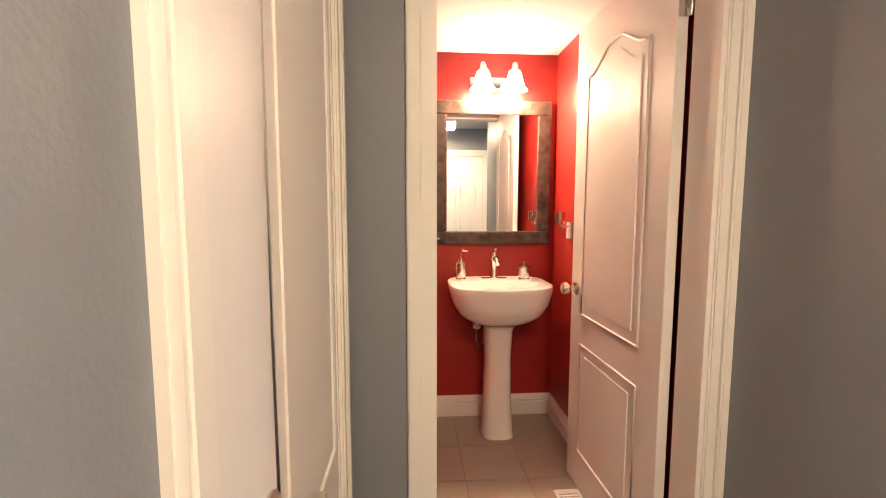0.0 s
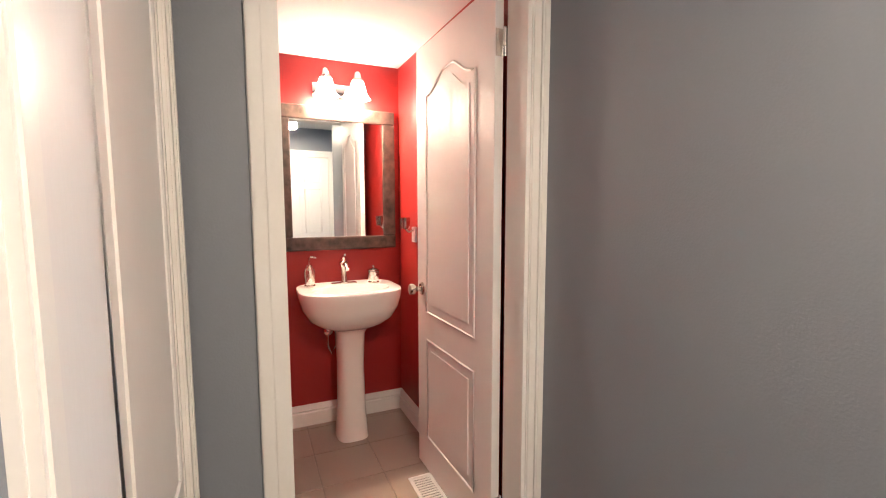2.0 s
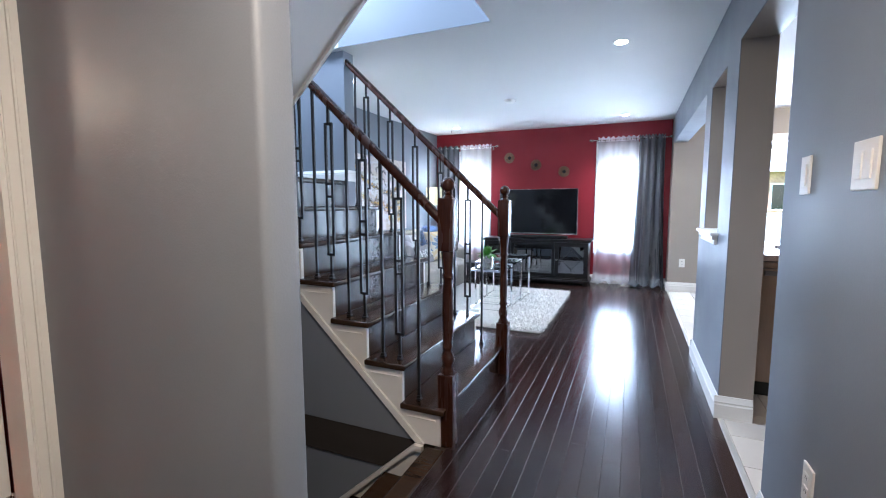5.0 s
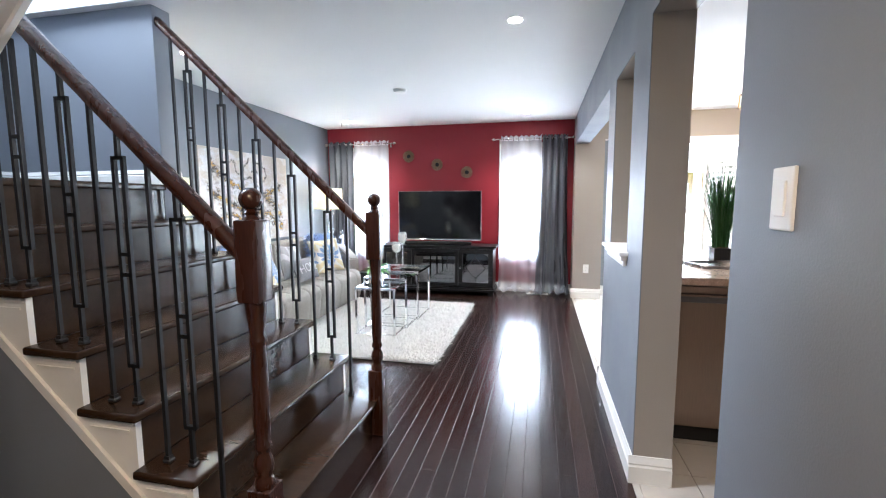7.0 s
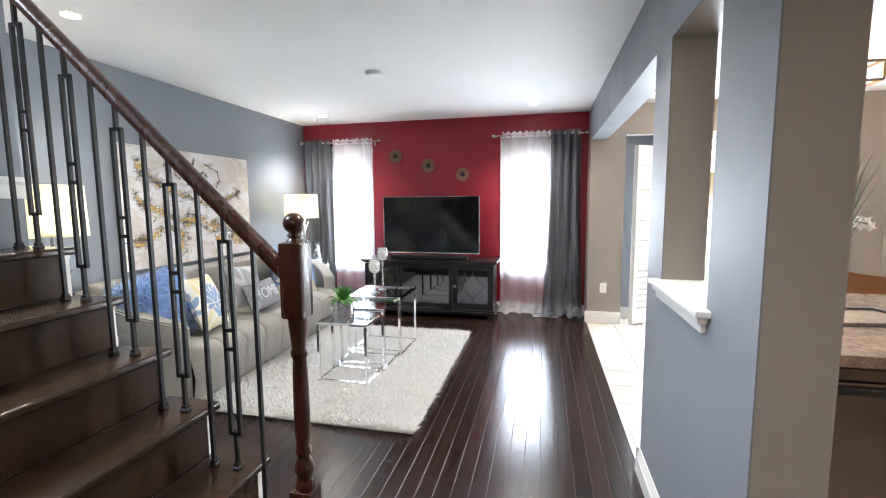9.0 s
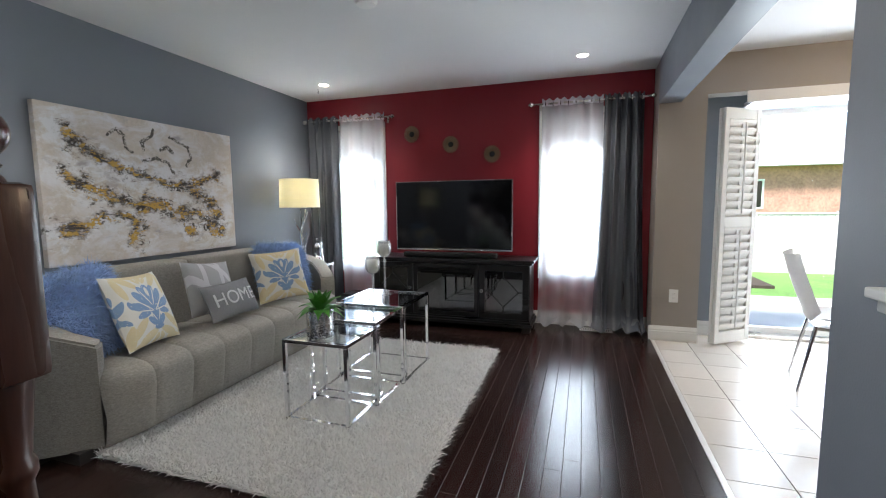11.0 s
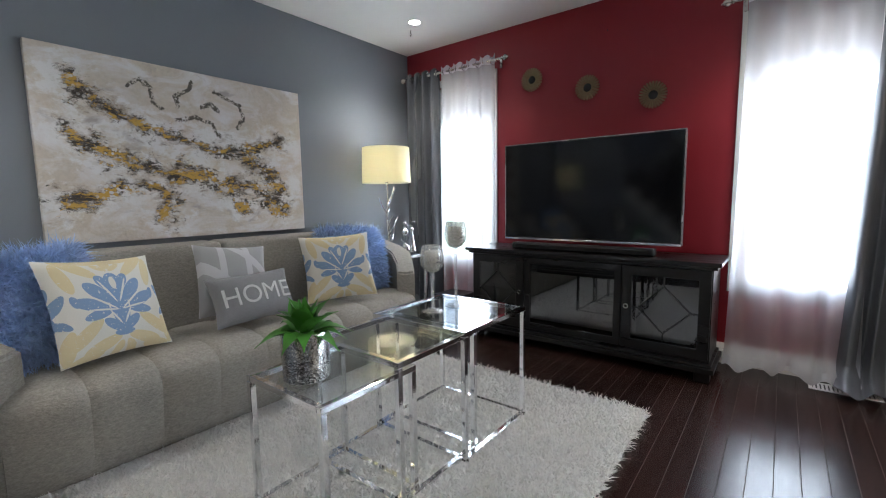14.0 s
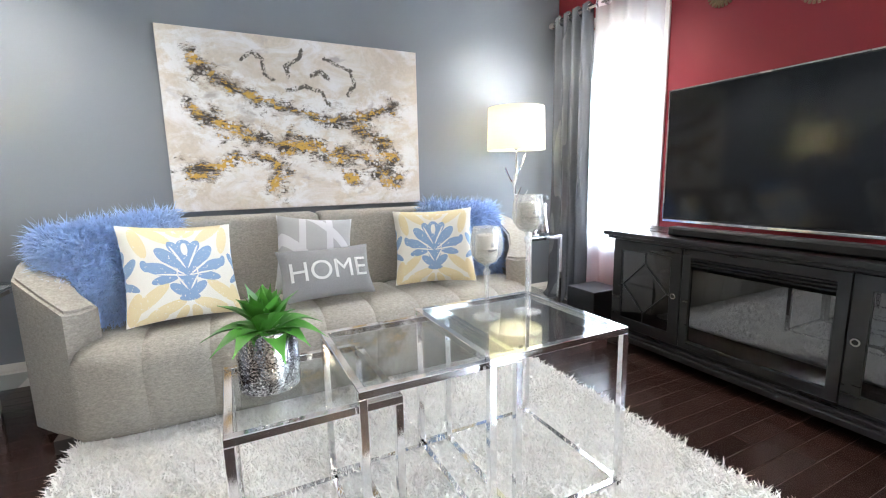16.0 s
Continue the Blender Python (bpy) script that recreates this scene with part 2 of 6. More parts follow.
def part(name, bm, material, parent, label="", smooth=False):
    ob = new(name, bm if isinstance(bm, bpy.types.Mesh) else mesh(name, bm, material, smooth))
    ob.parent = parent
    return tagged(ob, label)


def thing(name, label, category, m=None, group=""):
    ob = new(name)
    ob.empty_display_size = 0.1
    if m is not None:
        ob.matrix_basis = m
    return tagged(ob, label, category, group)


def single(name, bm, material, label, category, m=None, smooth=False, group=""):
    ob = new(name, mesh(name, bm, material, smooth))
    if m is not None:
        ob.matrix_basis = m
    return tagged(ob, label, category, group)


def setting(name, bm, material, label, category="", smooth=False):
    return tagged(new(name, mesh(name, bm, material, smooth)), label, category or name.split("_")[0], kind="structure")


# ---- the shell ----
H = 2.44
XTV, YS, YK = 9.06, 3.06, -0.65      # red wall, sofa wall, kitchen divider
WA, WB = (-0.36, 0.32), (2.12, 2.78)  # the two windows in the red wall, along y
WZ0, WZ1 = 0.53, 2.08

setting("wall_east", boxes(
    (XTV, XTV + 0.16, YK, WA[0], -0.2, H), (XTV, XTV + 0.16, WA[1], WB[0], -0.2, H), (XTV, XTV + 0.16, WB[1], YS, -0.2, H),
    (XTV, XTV + 0.16, WA[0], WA[1], -0.2, WZ0), (XTV, XTV + 0.16, WA[0], WA[1], WZ1, H),
    (XTV, XTV + 0.16, WB[0], WB[1], -0.2, WZ0), (XTV, XTV + 0.16, WB[0], WB[1], WZ1, H)), RED, "deep red painted accent wall with two windows", "wall")
# the gap high in the stairwell is invented, unseen, and lets fill light in
setting("wall_north", boxes((2.66, XTV + 0.16, YS, YS + 0.15, -2.4, 3.4), (2.66, 3.3, YS, YS + 0.15, 3.4, 5.1), (4.3, XTV + 0.16, YS, YS + 0.15, 3.4, 5.1), (3.3, 4.3, YS, YS + 0.15, 4.6, 5.1)), GREY, "plain grey painted wall behind the sofa", "wall")
# divider between living room and kitchen: near wall, pier with a pass-through, beam
KT = 0.17
setting("wall_south", boxes(
    (0.2, 2.06, YK - KT, YK, -0.2, H), (2.06, 2.86, YK - KT, YK, 2.07, H), (2.86, 3.825, YK - KT, YK, -0.2, H),
    (3.825, 4.74, YK - 0.005, YK, 2.10, H)), GREY, "grey painted hall wall with switches and a closet door", "wall")
def pier(y0, y1):
    return boxes((4.74, 5.08, y0, y1, -0.2, H), (5.62, 5.872, y0, y1, -0.2, H), (5.08, 5.62, y0, y1, -0.2, 1.03), (5.08, 5.62, y0, y1, 2.06, H))


KB = pier(YK - KT, YK - 0.005)
B(KB, 3.825, 4.74, YK - KT, YK - 0.005, 2.10, H)
setting("wall_pier_kitchen_side", KB, TAUPE, "taupe painted kitchen side of the pier and opening", "wall")
setting("wall_pier", pier(YK - 0.005, YK), GREY, "grey painted pier with a narrow pass-through opening", "wall")
setting("beam", boxes((5.872, 8.78, YK - KT, YK, 2.072, H)), GREY, "grey painted ceiling beam towards the kitchen", "beam")
setting("wall_kitchen_stub", boxes((8.78, XTV + 0.16, -1.02, YK - 0.004, -0.2, H), (8.78, 8.94, -3.45, -1.02, 2.12, H), (8.78, 9.055, -3.45, -3.08, -0.2, 2.12)), TAUPE, "taupe painted wall beside the patio door", "wall")
PY0, PY1 = -3.15, -1.36
setting("wall_patio", boxes((9.06, 9.2, PY1, -1.0, -0.2, 2.2), (9.06, 9.2, -3.45, PY0, -0.2, 2.2), (9.06, 9.2, PY0, PY1, 2.05, 2.2)), GREY, "grey painted wall round the patio door", "wall")
setting("wall_kitchen", boxes((8.6, 9.2, -4.2, -3.451, -0.2, H), (3.0, 8.75, -4.35, -4.2, -0.2, H), (2.85, 3.0, -4.35, YK - KT, -0.2, H)), TAUPE, "taupe painted kitchen walls", "wall")
# vestibule and powder room
VX0, VX1, BY0, BY1, WEND = 1.606, 2.66, 1.615, 3.118, 0.632
BX0, BX1, BH = 1.0, 2.655, 2.207
DX0, DX1 = 1.833, 2.60
LY0, LY1 = 0.855, 1.505    # closet door in the vestibule's west wall
setting("wall_vestibule_west", boxes(
    (1.42, VX0, -0.6, LY0, -0.2, H), (1.42, VX0, LY1, BY0, -0.2, H), (1.42, VX0, LY0, LY1, 2.07, H)), GREY, "grey painted vestibule wall with a closet door", "wall")
setting("wall_stair_side", soft(boxes((VX1, 2.78, WEND, BY0 + 0.1, -2.4, H)), 0.022, 4), GREY, "grey painted wall end beside the stairs", "wall", True)
setting("wall_stairwell", boxes((2.66, 2.78, BY0 + 0.1, YS, -2.4, 5.1), (2.66, 2.78, 0.62, BY0 + 0.1, H + 0.002, 5.1)), GREY, "grey painted stairwell wall", "wall")
setting("wall_powder_door", boxes(
    (1.42, DX0, BY0, BY0 + 0.11, -0.2, H), (DX1, VX1 + 0.06, BY0, BY0 + 0.11, -0.2, H), (DX0, DX1, BY0, BY0 + 0.11, 2.112, H)), GREY, "grey painted wall with the powder room doorway", "wall")
setting("wall_powder", boxes(
    (BX0 - 0.1, BX1, BY1, BY1 + 0.1, -0.2, H), (BX1, BX1 + 0.004, BY0 + 0.112, BY1, -0.2, H), (BX0 - 0.1, BX0, BY0, BY1, -0.2, H), (BX0, 1.42, BY0, BY0 + 0.11, -0.2, H),
    (1.42, DX0 - 0.02, BY0 + 0.112, BY0 + 0.12, 0, H), (DX1 + 0.02, BX1, BY0 + 0.112, BY0 + 0.12, 0, H)), BATHRED, "bright red painted powder room walls", "wall")
setting("ceiling_powder", boxes((BX0, BX1, BY0 + 0.125, BY1, BH, BH + 0.05)), CEIL, "white powder room ceiling", "ceiling")
setting("wall_west", boxes((0.2, 0.32, YK, -0.3, -0.2, H), (0.2, 1.42, -0.3, -0.2, -0.2, H)), GREY, "grey painted hall wall", "wall")
# ceiling with the stairwell opening
SX0, SX1, SY0 = 2.78, 4.80, 0.757
setting("ceiling", boxes(
    (0.2, 9.2, -4.35, SY0, H, H + 0.3), (SX1, 9.2, SY0, 3.2, H, H + 0.3), (0.2, 2.66, SY0, 3.2, H, H + 0.3)), CEIL, "white ceiling with recessed lamps", "ceiling")
setting("wall_stair_header", boxes((SX1 - 0.006, SX1 - 0.001, SY0, 1.985, H, 5.0), (SX0, SX1, SY0 - 0.1, SY0 - 0.001, H + 0.3, 5.0)), GREY, "grey painted edge of the stair opening", "wall")
setting("ceiling_upper", boxes((2.66, 5.0, 0.5, 3.2, 5.0, 5.1)), CEIL, "white ceiling above the stairs", "ceiling")
# wall between landing and living room
setting("wall_landing", soft(boxes((4.86, 4.99, 1.985, YS, -0.2, 5.0)), 0.01, 2), GREY, "grey painted wall end at the stair landing", "wall", True)

# subfloors
setting("floor", boxes((0.2, 2.72, YK, BY0, -0.2, -0.001), (2.72, 9.2, YK, 0.72, -0.2, -0.001), (3.83, 9.2, 0.72, 3.06, -0.2, -0.001)), SEAM, "dark espresso hardwood strip floor", "floor")
setting("floor_kitchen", boxes((2.9, 9.2, -4.3, YK, -0.2, -0.008)), GROUT, "cream ceramic tile kitchen floor", "floor")
setting("floor_powder", boxes((BX0, BX1, BY0, BY1, -0.2, -0.006)), GROUT, "beige ceramic tile powder room floor", "floor")


def skirting(name, x0, y0, x1, y1, nx, ny, h=0.13, z=0.0):
    """A moulded skirting board along a wall from (x0, y0) to (x1, y1); (nx, ny) points into the room."""
    prof = ((0, 0), (0.018, 0), (0.018, h * 0.62), (0.012, h * 0.68), (0.015, h * 0.75), (0.008, h * 0.9), (0.004, h), (0, h))
    bm = bmesh.new()
    a = [bm.verts.new((x0 + nx * d, y0 + ny * d, z + k)) for d, k in prof]
    b = [bm.verts.new((x1 + nx * d, y1 + ny * d, z + k)) for d, k in prof]
    for i in range(len(a) - 1):
        bm.faces.new((a[i], b[i], b[i + 1], a[i + 1]))
    bm.faces.new(a), bm.faces.new(b[::-1])
    return setting(name, bm, TRIM, "white moulded skirting board", "baseboard")


skirting("baseboard_east", XTV, YK, XTV, YS, -1, 0)
skirting("baseboard_north", 4.98, YS, XTV, YS, 0, -1)
skirting("baseboard_south_a", 2.9, YK, 3.825, YK, 0, 1)
skirting("baseboard_pier", 4.74, YK, 5.872, YK, 0, 1)
skirting("baseboard_pier_end", 4.74, YK - KT, 4.74, YK + 0.018, -1, 0)
skirting("baseboard_pier_far", 5.872, YK - KT, 5.872, YK + 0.018, 1, 0)
skirting("baseboard_stub", 8.78, -1.02, 8.78, YK + 0.018, -1, 0)
skirting("baseboard_patio", 9.06, PY1, 9.06, -1.0, -1, 0)
skirting("baseboard_vestibule", VX1, WEND, VX1, BY0, -1, 0)
skirting("baseboard_wall_end", VX1 - 0.018, WEND, 2.78, WEND, 0, -1)
skirting("baseboard_powder_back", BX0, BY1, BX1, BY1, 0, -1)
skirting("baseboard_powder_side", BX1, BY0 + 0.13, BX1, BY1, -1, 0)
skirting("baseboard_landing", 4.86, 1.985, 4.99, 1.985, 0, -1, 0.09, 1.42)
skirting("baseboard_landing_wall", 4.86, YS, 4.86, 1.967, -1, 0, 0.09, 1.42)
skirting("baseboard_landing_back", 2.78, YS, 4.86, YS, 0, -1, 0.09, 1.42)
skirting("baseboard_living_side", 4.99, YS, 4.99, 1.985, 1, 0)


# ---- doors ----
def ring_path(x0, x1, z0, z1, arch):
    """A door panel's outline, with a raised ogee top when arch is more than nought."""
    pts = [(x0, z0), (x1, z0), (x1, z1 - arch)]
    if arch:
        for i in range(1, 16):
            u = i / 16
            k = 0.5 - 0.5 * math.cos(2 * math.pi * min(max((u - 0.04) / 0.92, 0), 1))
            pts.append((x1 + (x0 - x1) * u, z1 - arch + arch * min(1, 1.15 * k)))
    pts.append((x0, z1 - arch))
    return pts


def door_leaf(w, h, panels, parent, t=0.035, name="leaf"):
    """A moulded door leaf, hinge edge at x = 0, centred in y. Panels are (x0, x1, z0, z1, arch)."""
    leaf = part(name, rbox(0, w, -t / 2, t / 2, 0.01, h, 0.002, 1), DOORW, parent)
    for x0, x1, z0, z1, arch in panels:
        for side in (-1, 1):
            bm = bmesh.new()
            o = ring_path(x0, x1, z0, z1, arch)
            tube(bm, [(x, side * t / 2, z) for x, z in o], 0.006, 6, True)
            inner = ring_path(x0 + 0.045, x1 - 0.045, z0 + 0.045, z1 - 0.045, arch)
            prism(bm, inner, "y", *sorted((side * t / 2 - side * 0.004, side * (t / 2 + 0.004))))
            part("panel", bm, DOORW, leaf, smooth=True)
    return leaf


def knob(parent, x, z, side, t=0.035):
    bm = lathe(bmesh.new(), [(0.032, 0), (0.032, 0.004), (0.026, 0.009), (0.012, 0.011), (0.011, 0.03), (0.016, 0.036), (0.026, 0.046), (0.0285, 0.056), (0.025, 0.067), (0.013, 0.073), (0.002, 0.074)], 24)
    moved(bm, pose(x, side * t / 2, z, -90 * side))
    return part("door_knob", bm, NICKEL, parent, "brushed nickel round knob", True)


def casing(name, run, x0, x1, h, at, face, w=0.075):
    """White moulded casing round an opening along x or y, from x0 to x1 wide and h high, on the wall plane at, facing face."""
    bm = bmesh.new()
    def strip(a0, a1, z0, z1, vert, flip):
        for d0, d1, t in ((0, 1, 0.010), (0.06, 0.42, 0.015), (0.5, 0.95, 0.019), (0.6, 0.85, 0.022)):
            if flip:
                d0, d1 = 1 - d1, 1 - d0
            lo, hi = sorted((at, at + face * t))
            if vert:
                u0, u1, v0, v1 = a0 + (a1 - a0) * d0, a0 + (a1 - a0) * d1, z0, z1
            else:
                u0, u1, v0, v1 = a0, a1, z0 + (z1 - z0) * d0, z0 + (z1 - z0) * d1
            B(bm, *((u0, u1, lo, hi, v0, v1) if run == "x" else (lo, hi, u0, u1, v0, v1)))
    strip(x0 - w, x0, 0, h, True, True)
    strip(x1, x1 + w, 0, h, True, False)
    strip(x0 - w, x1 + w, h, h + w, False, False)
    return setting(name, bm, TRIM, "white moulded door casing", "trim")


def jamb(name, run, x0, x1, h, d0, d1, t=0.014):
    bs = [(x0 - 0.002, x0 + t), (x1 - t, x1 + 0.002)]
    bm = bmesh.new()
    for a, b in bs:
        B(bm, *((a, b, d0, d1, 0, h) if run == "x" else (d0, d1, a, b, 0, h)))
    B(bm, *((x0 + t, x1 - t, d0, d1, h - t, h) if run == "x" else (d0, d1, x0 + t, x1 - t, h - t, h)))
    return setting(name, bm, TRIM, "white door jamb", "trim")


ARCH2 = lambda w: [(0.135, w - 0.125, 0.19, 0.69, 0), (0.135, w - 0.125, 0.83, 1.93, 0.075)]
# powder room door, open at right angles into the room
casing("trim_powder_door", "x", DX0, DX1, 2.112, BY0, -1, 0.064)
jamb("jamb_powder_door", "x", DX0, DX1, 2.112, BY0 - 0.004, BY0 + 0.116)
d = thing("door_1", "white two-panel moulded door standing open into the powder room", "door", pose(2.57, 1.757, 0, 0, 0, 91.0))
d["kind"] = "structure"
lf = door_leaf(0.728, 2.096, ARCH2(0.728), d)
knob(lf, 0.668, 0.935, 1), knob(lf, 0.668, 0.935, -1)
for hz in (0.2, 1.9):
    hb = bmesh.new()
    tube(hb, [(-0.006, -0.020, hz - 0.045), (-0.006, -0.020, hz + 0.045)], 0.007, 10)
    B(hb, -0.003, -0.001, -0.017, 0.015, hz - 0.045, hz + 0.045)
    tube(hb, [(-0.006, -0.020, hz + 0.045), (-0.006, -0.020, hz + 0.054)], [0.008, 0.004], 10)
    part("hinge", hb, NICKEL, lf, "brushed nickel hinge", True)
# vestibule closet door, shut
casing("trim_closet_door", "y", LY0, LY1, 2.07, VX0, 1, 0.06)
jamb("jamb_closet_door", "y", LY0, LY1, 2.07, 1.422, VX0 + 0.003)
d = thing("door_2", "white two-panel moulded closet door, shut", "door", pose(VX0 - 0.0165, LY1 - 0.015, 0, 0, 0, -90))
d["kind"] = "structure"
lf = door_leaf(0.6225, 2.05, [(0.06, 0.45, 0.2, 0.64, 0), (0.06, 0.45, 0.77, 1.94, 0.075)], d)
knob(lf, 0.485, 0.925, 1)
# six-panel closet door across the hall
casing("trim_hall_door", "x", 2.08, 2.84, 2.06, YK, 1)
jamb("jamb_hall_door", "x", 2.08, 2.84, 2.06, YK - KT, YK + 0.004)
d = thing("door_3", "white six-panel hall door, shut", "door", pose(2.096, YK - 0.03, 0))
d["kind"] = "structure"
_c = [(0.11, 0.33), (0.40, 0.62)]
lf = door_leaf(0.728, 2.04, [(a, b, z0, z1, 0) for a, b in _c for z0, z1 in ((0.2, 0.83), (0.98, 1.6), (1.7, 1.92))], d)
knob(lf, 0.06, 0.93, 1), knob(lf, 0.06, 1.08, 1)

# ---- stairs ----
NR, RISE, RUN, Y1 = 7, 0.203, 0.215, 0.682
FX0, FX1 = 3.82, 4.98
stairs = thing("staircase", "dark stained wooden stairs with white stringer and iron balusters", "staircase")
for i in range(NR):
    y, z = Y1 + RUN * i, RISE * (i + 1)
    last = i == NR - 1
    if not last:
        bm = boxes((FX0 - 0.03, FX1 + 0.03, y - 0.012, y + RUN + 0.02, z - 0.03, z))
        part("tread", soft(bm, 0.01, 3), DARKWOOD, stairs, smooth=True)
    part("riser", boxes((FX0 + 0.02, FX1 - 0.02, y + 0.018, y + 0.034, z - RISE, z - 0.03)), DARKWOOD, stairs)
LZ = NR * RISE
part("landing", soft(boxes((2.79, 4.855, Y1 + RUN * 6 - 0.012, YS - 0.002, LZ - 0.035, LZ)), 0.01, 3), DARKWOOD, stairs, "dark stained wooden landing", True)
# closed white stringers, stepped along the top and straight along the foot
for x0, x1 in ((FX0 - 0.004, FX0 + 0.018), (FX1 - 0.018, FX1 + 0.004)):
    bm = bmesh.new()
    slope = RISE / RUN
    yend = Y1 + RUN * (NR - 1) + 0.016
    outline = [(Y1 + 0.016, 0.0), (0.835, 0.0), (yend, (yend - 0.835) * slope)]
    for i in range(NR - 2, -1, -1):
        y, z = Y1 + RUN * i + 0.016, RISE * (i + 1) - 0.03
        outline += [(y + RUN, z), (y, z)]
    prism(bm, outline, "x", x0, x1)
    part("stringer", bm, TRIM, stairs, "white painted stringer")
    s = x0 - 0.008 if x0 < 4 else x1
    for i in range(NR - 1):
        y, z = Y1 + RUN * i + 0.02, RISE * (i + 1) - 0.03
        part("tread_moulding", boxes((s, s + 0.008, y, y + RUN - 0.006, z - 0.018, z)), TRIM, stairs)
        part("bracket_moulding", boxes((s + 0.003, s + 0.008, y + 0.02, y + RUN - 0.03, z - 0.045, z - 0.038)), TRIM, stairs)
    bm = bmesh.new()
    s = x0 - 0.012 if x0 < 4 else x1
    slope = RISE / RUN
    prism(bm, [(0.785, 0.0), (0.835, 0.0), (1.97, 1.135 * slope), (1.97, 1.135 * slope + 0.045)], "x", s, s + 0.012)
    part("stringer_cap", bm, TRIM, stairs)
setting("wall_under_stairs", boxes((FX0 + 0.02, FX0 + 0.06, 0.77, YS, -2.4, 0.02)) , GREY, "grey painted wall under the stairs", "wall")
bm = bmesh.new()
prism(bm, [(0.80, 0.0), (1.98, 1.11), (YS, 1.30), (YS, 0.0)], "x", FX0 + 0.004, FX0 + 0.02)
setting("wall_under_stairs_face", bm, GREY, "grey painted wall under the stairs", "wall")
bm = bmesh.new()
prism(bm, [(0.77, 0.0), (1.98, 1.11), (1.98, 0.0)], "x", FX1 - 0.03, FX1 - 0.018)
setting("wall_under_stairs_living", bm, GREY, "grey painted wall under the stairs", "wall")


def newel(x, y):
    h = 0.041
    n = part("newel_post", soft(boxes((x - h, x + h, y - h, y + h, 0, 0.375)), 0.004), NEWELWOOD, stairs, "dark turned newel post with ball top")
    bm = lathe(bmesh.new(), [(0.033, 0.375), (0.035, 0.388), (0.028, 0.405), (0.025, 0.413), (0.031, 0.432), (0.034, 0.45), (0.030, 0.472), (0.022, 0.49), (0.022, 0.50), (0.029, 0.51), (0.029, 0.52), (0.023, 0.535),
                             (0.027, 0.58), (0.028, 0.66), (0.026, 0.80), (0.023, 0.855), (0.029, 0.868), (0.029, 0.882), (0.024, 0.893), (0.030, 0.95), (0.033, 0.985), (0.034, 1.0)], 20, (x, y, 0))
    part("turned_shaft", bm, NEWELWOOD, n, smooth=True)
    part("top_block", soft(boxes((x - h, x + h, y - h, y + h, 1.0, 1.262)), 0.012, 2), NEWELWOOD, n, smooth=True)
    bm = lathe(bmesh.new(), [(0.030, 1.257), (0.026, 1.268), (0.019, 1.276), (0.026, 1.284), (0.018, 1.292)] + [(0.036 * math.sin(a), 1.325 - 0.036 * math.cos(a)) for a in [0.5 + 0.24 * k for k in range(11)]], 24, (x, y, 0))
    part("ball_finial", bm, NEWELWOOD, n, smooth=True)
    return n


NXA, NXB, NY = 3.868, 4.905, 0.676
newel(NXA, NY), newel(NXB, NY)
slope = RISE / RUN
RAIL0 = 1.155   # rail's height where it meets the newel
for nx in (NXA, NXB):
    y0, y1 = NY + 0.036, 1.985
    bm = bmesh.new()
    prof = [(-0.028, -0.024), (0.028, -0.024), (0.033, -0.004), (0.030, 0.014), (0.018, 0.027), (0, 0.031), (-0.018, 0.027), (-0.030, 0.014), (-0.033, -0.004)]
    ends = [[bm.verts.new((nx + a, y, RAIL0 + (y - y0) * slope + b)) for a, b in prof] for y in (y0, y1)]
    for i in range(len(prof)):
        j = (i + 1) % len(prof)
        bm.faces.new((ends[0][i], ends[0][j], ends[1][j], ends[1][i]))
    bm.faces.new(ends[0]), bm.faces.new(ends[1][::-1])
    part("handrail", bm, NEWELWOOD, stairs, "dark stained wooden handrail", True)
    k = 0
    for i in range(NR - 1):
        for off in (0.055, 0.158):
            y = Y1 + RUN * i + off
            zb = RISE * (i + 1)
            zt = RAIL0 + (y - y0) * slope - 0.022
            if i == 0 and off < 0.1:
                continue
            s = 0.0065
            if k % 2 == 0:
                bm = boxes((nx - s, nx + s, y - s, y + s, zb, zt))
            else:
                m0, m1, g = zb + 0.14, zt - 0.10, 0.019
                bm = boxes((nx - s, nx + s, y - s, y + s, zb, m0), (nx - s, nx + s, y - s, y + s, m1, zt),
                           (nx - s, nx + s, y - g - s, y - g + s, m0, m1), (nx - s, nx + s, y + g - s, y + g + s, m0, m1),
                           (nx - s, nx + s, y - g - s, y + g + s, m0 - s, m0 + s), (nx - s, nx + s, y - g - s, y + g + s, m1 - s, m1 + s))
                mid = (m0 + m1) / 2
                for dz in (-0.035, 0.035):
                    B(bm, nx - s, nx + s, y - g, y + g, mid + dz - s, mid + dz + s)
            bal = part("baluster", bm, IRON, stairs, "black wrought iron baluster")
            sh = soft(boxes((nx - 0.015, nx + 0.015, y - 0.015, y + 0.015, zb, zb + 0.014)), 0.004, 1)
            B(sh, nx - 0.010, nx + 0.010, y - 0.010, y + 0.010, zb + 0.012, zb + 0.026)
            part("shoe", sh, IRON, bal)
            k += 1
# upper flight over the way down: sloped soffit and white trim along its edge
UX1 = 3.79
bm = bmesh.new()
up = lambda y: 1.775 + 0.95 * (1.551 - y)
prism(bm, [(2.02, up(2.02)), (SY0, up(SY0)), (SY0, up(SY0) + 0.16), (2.02, up(2.02) + 0.16)], "x", 2.78, UX1 - 0.02)
setting("soffit", bm, CEIL, "painted underside of the upper stair flight", "soffit")
bm = bmesh.new()
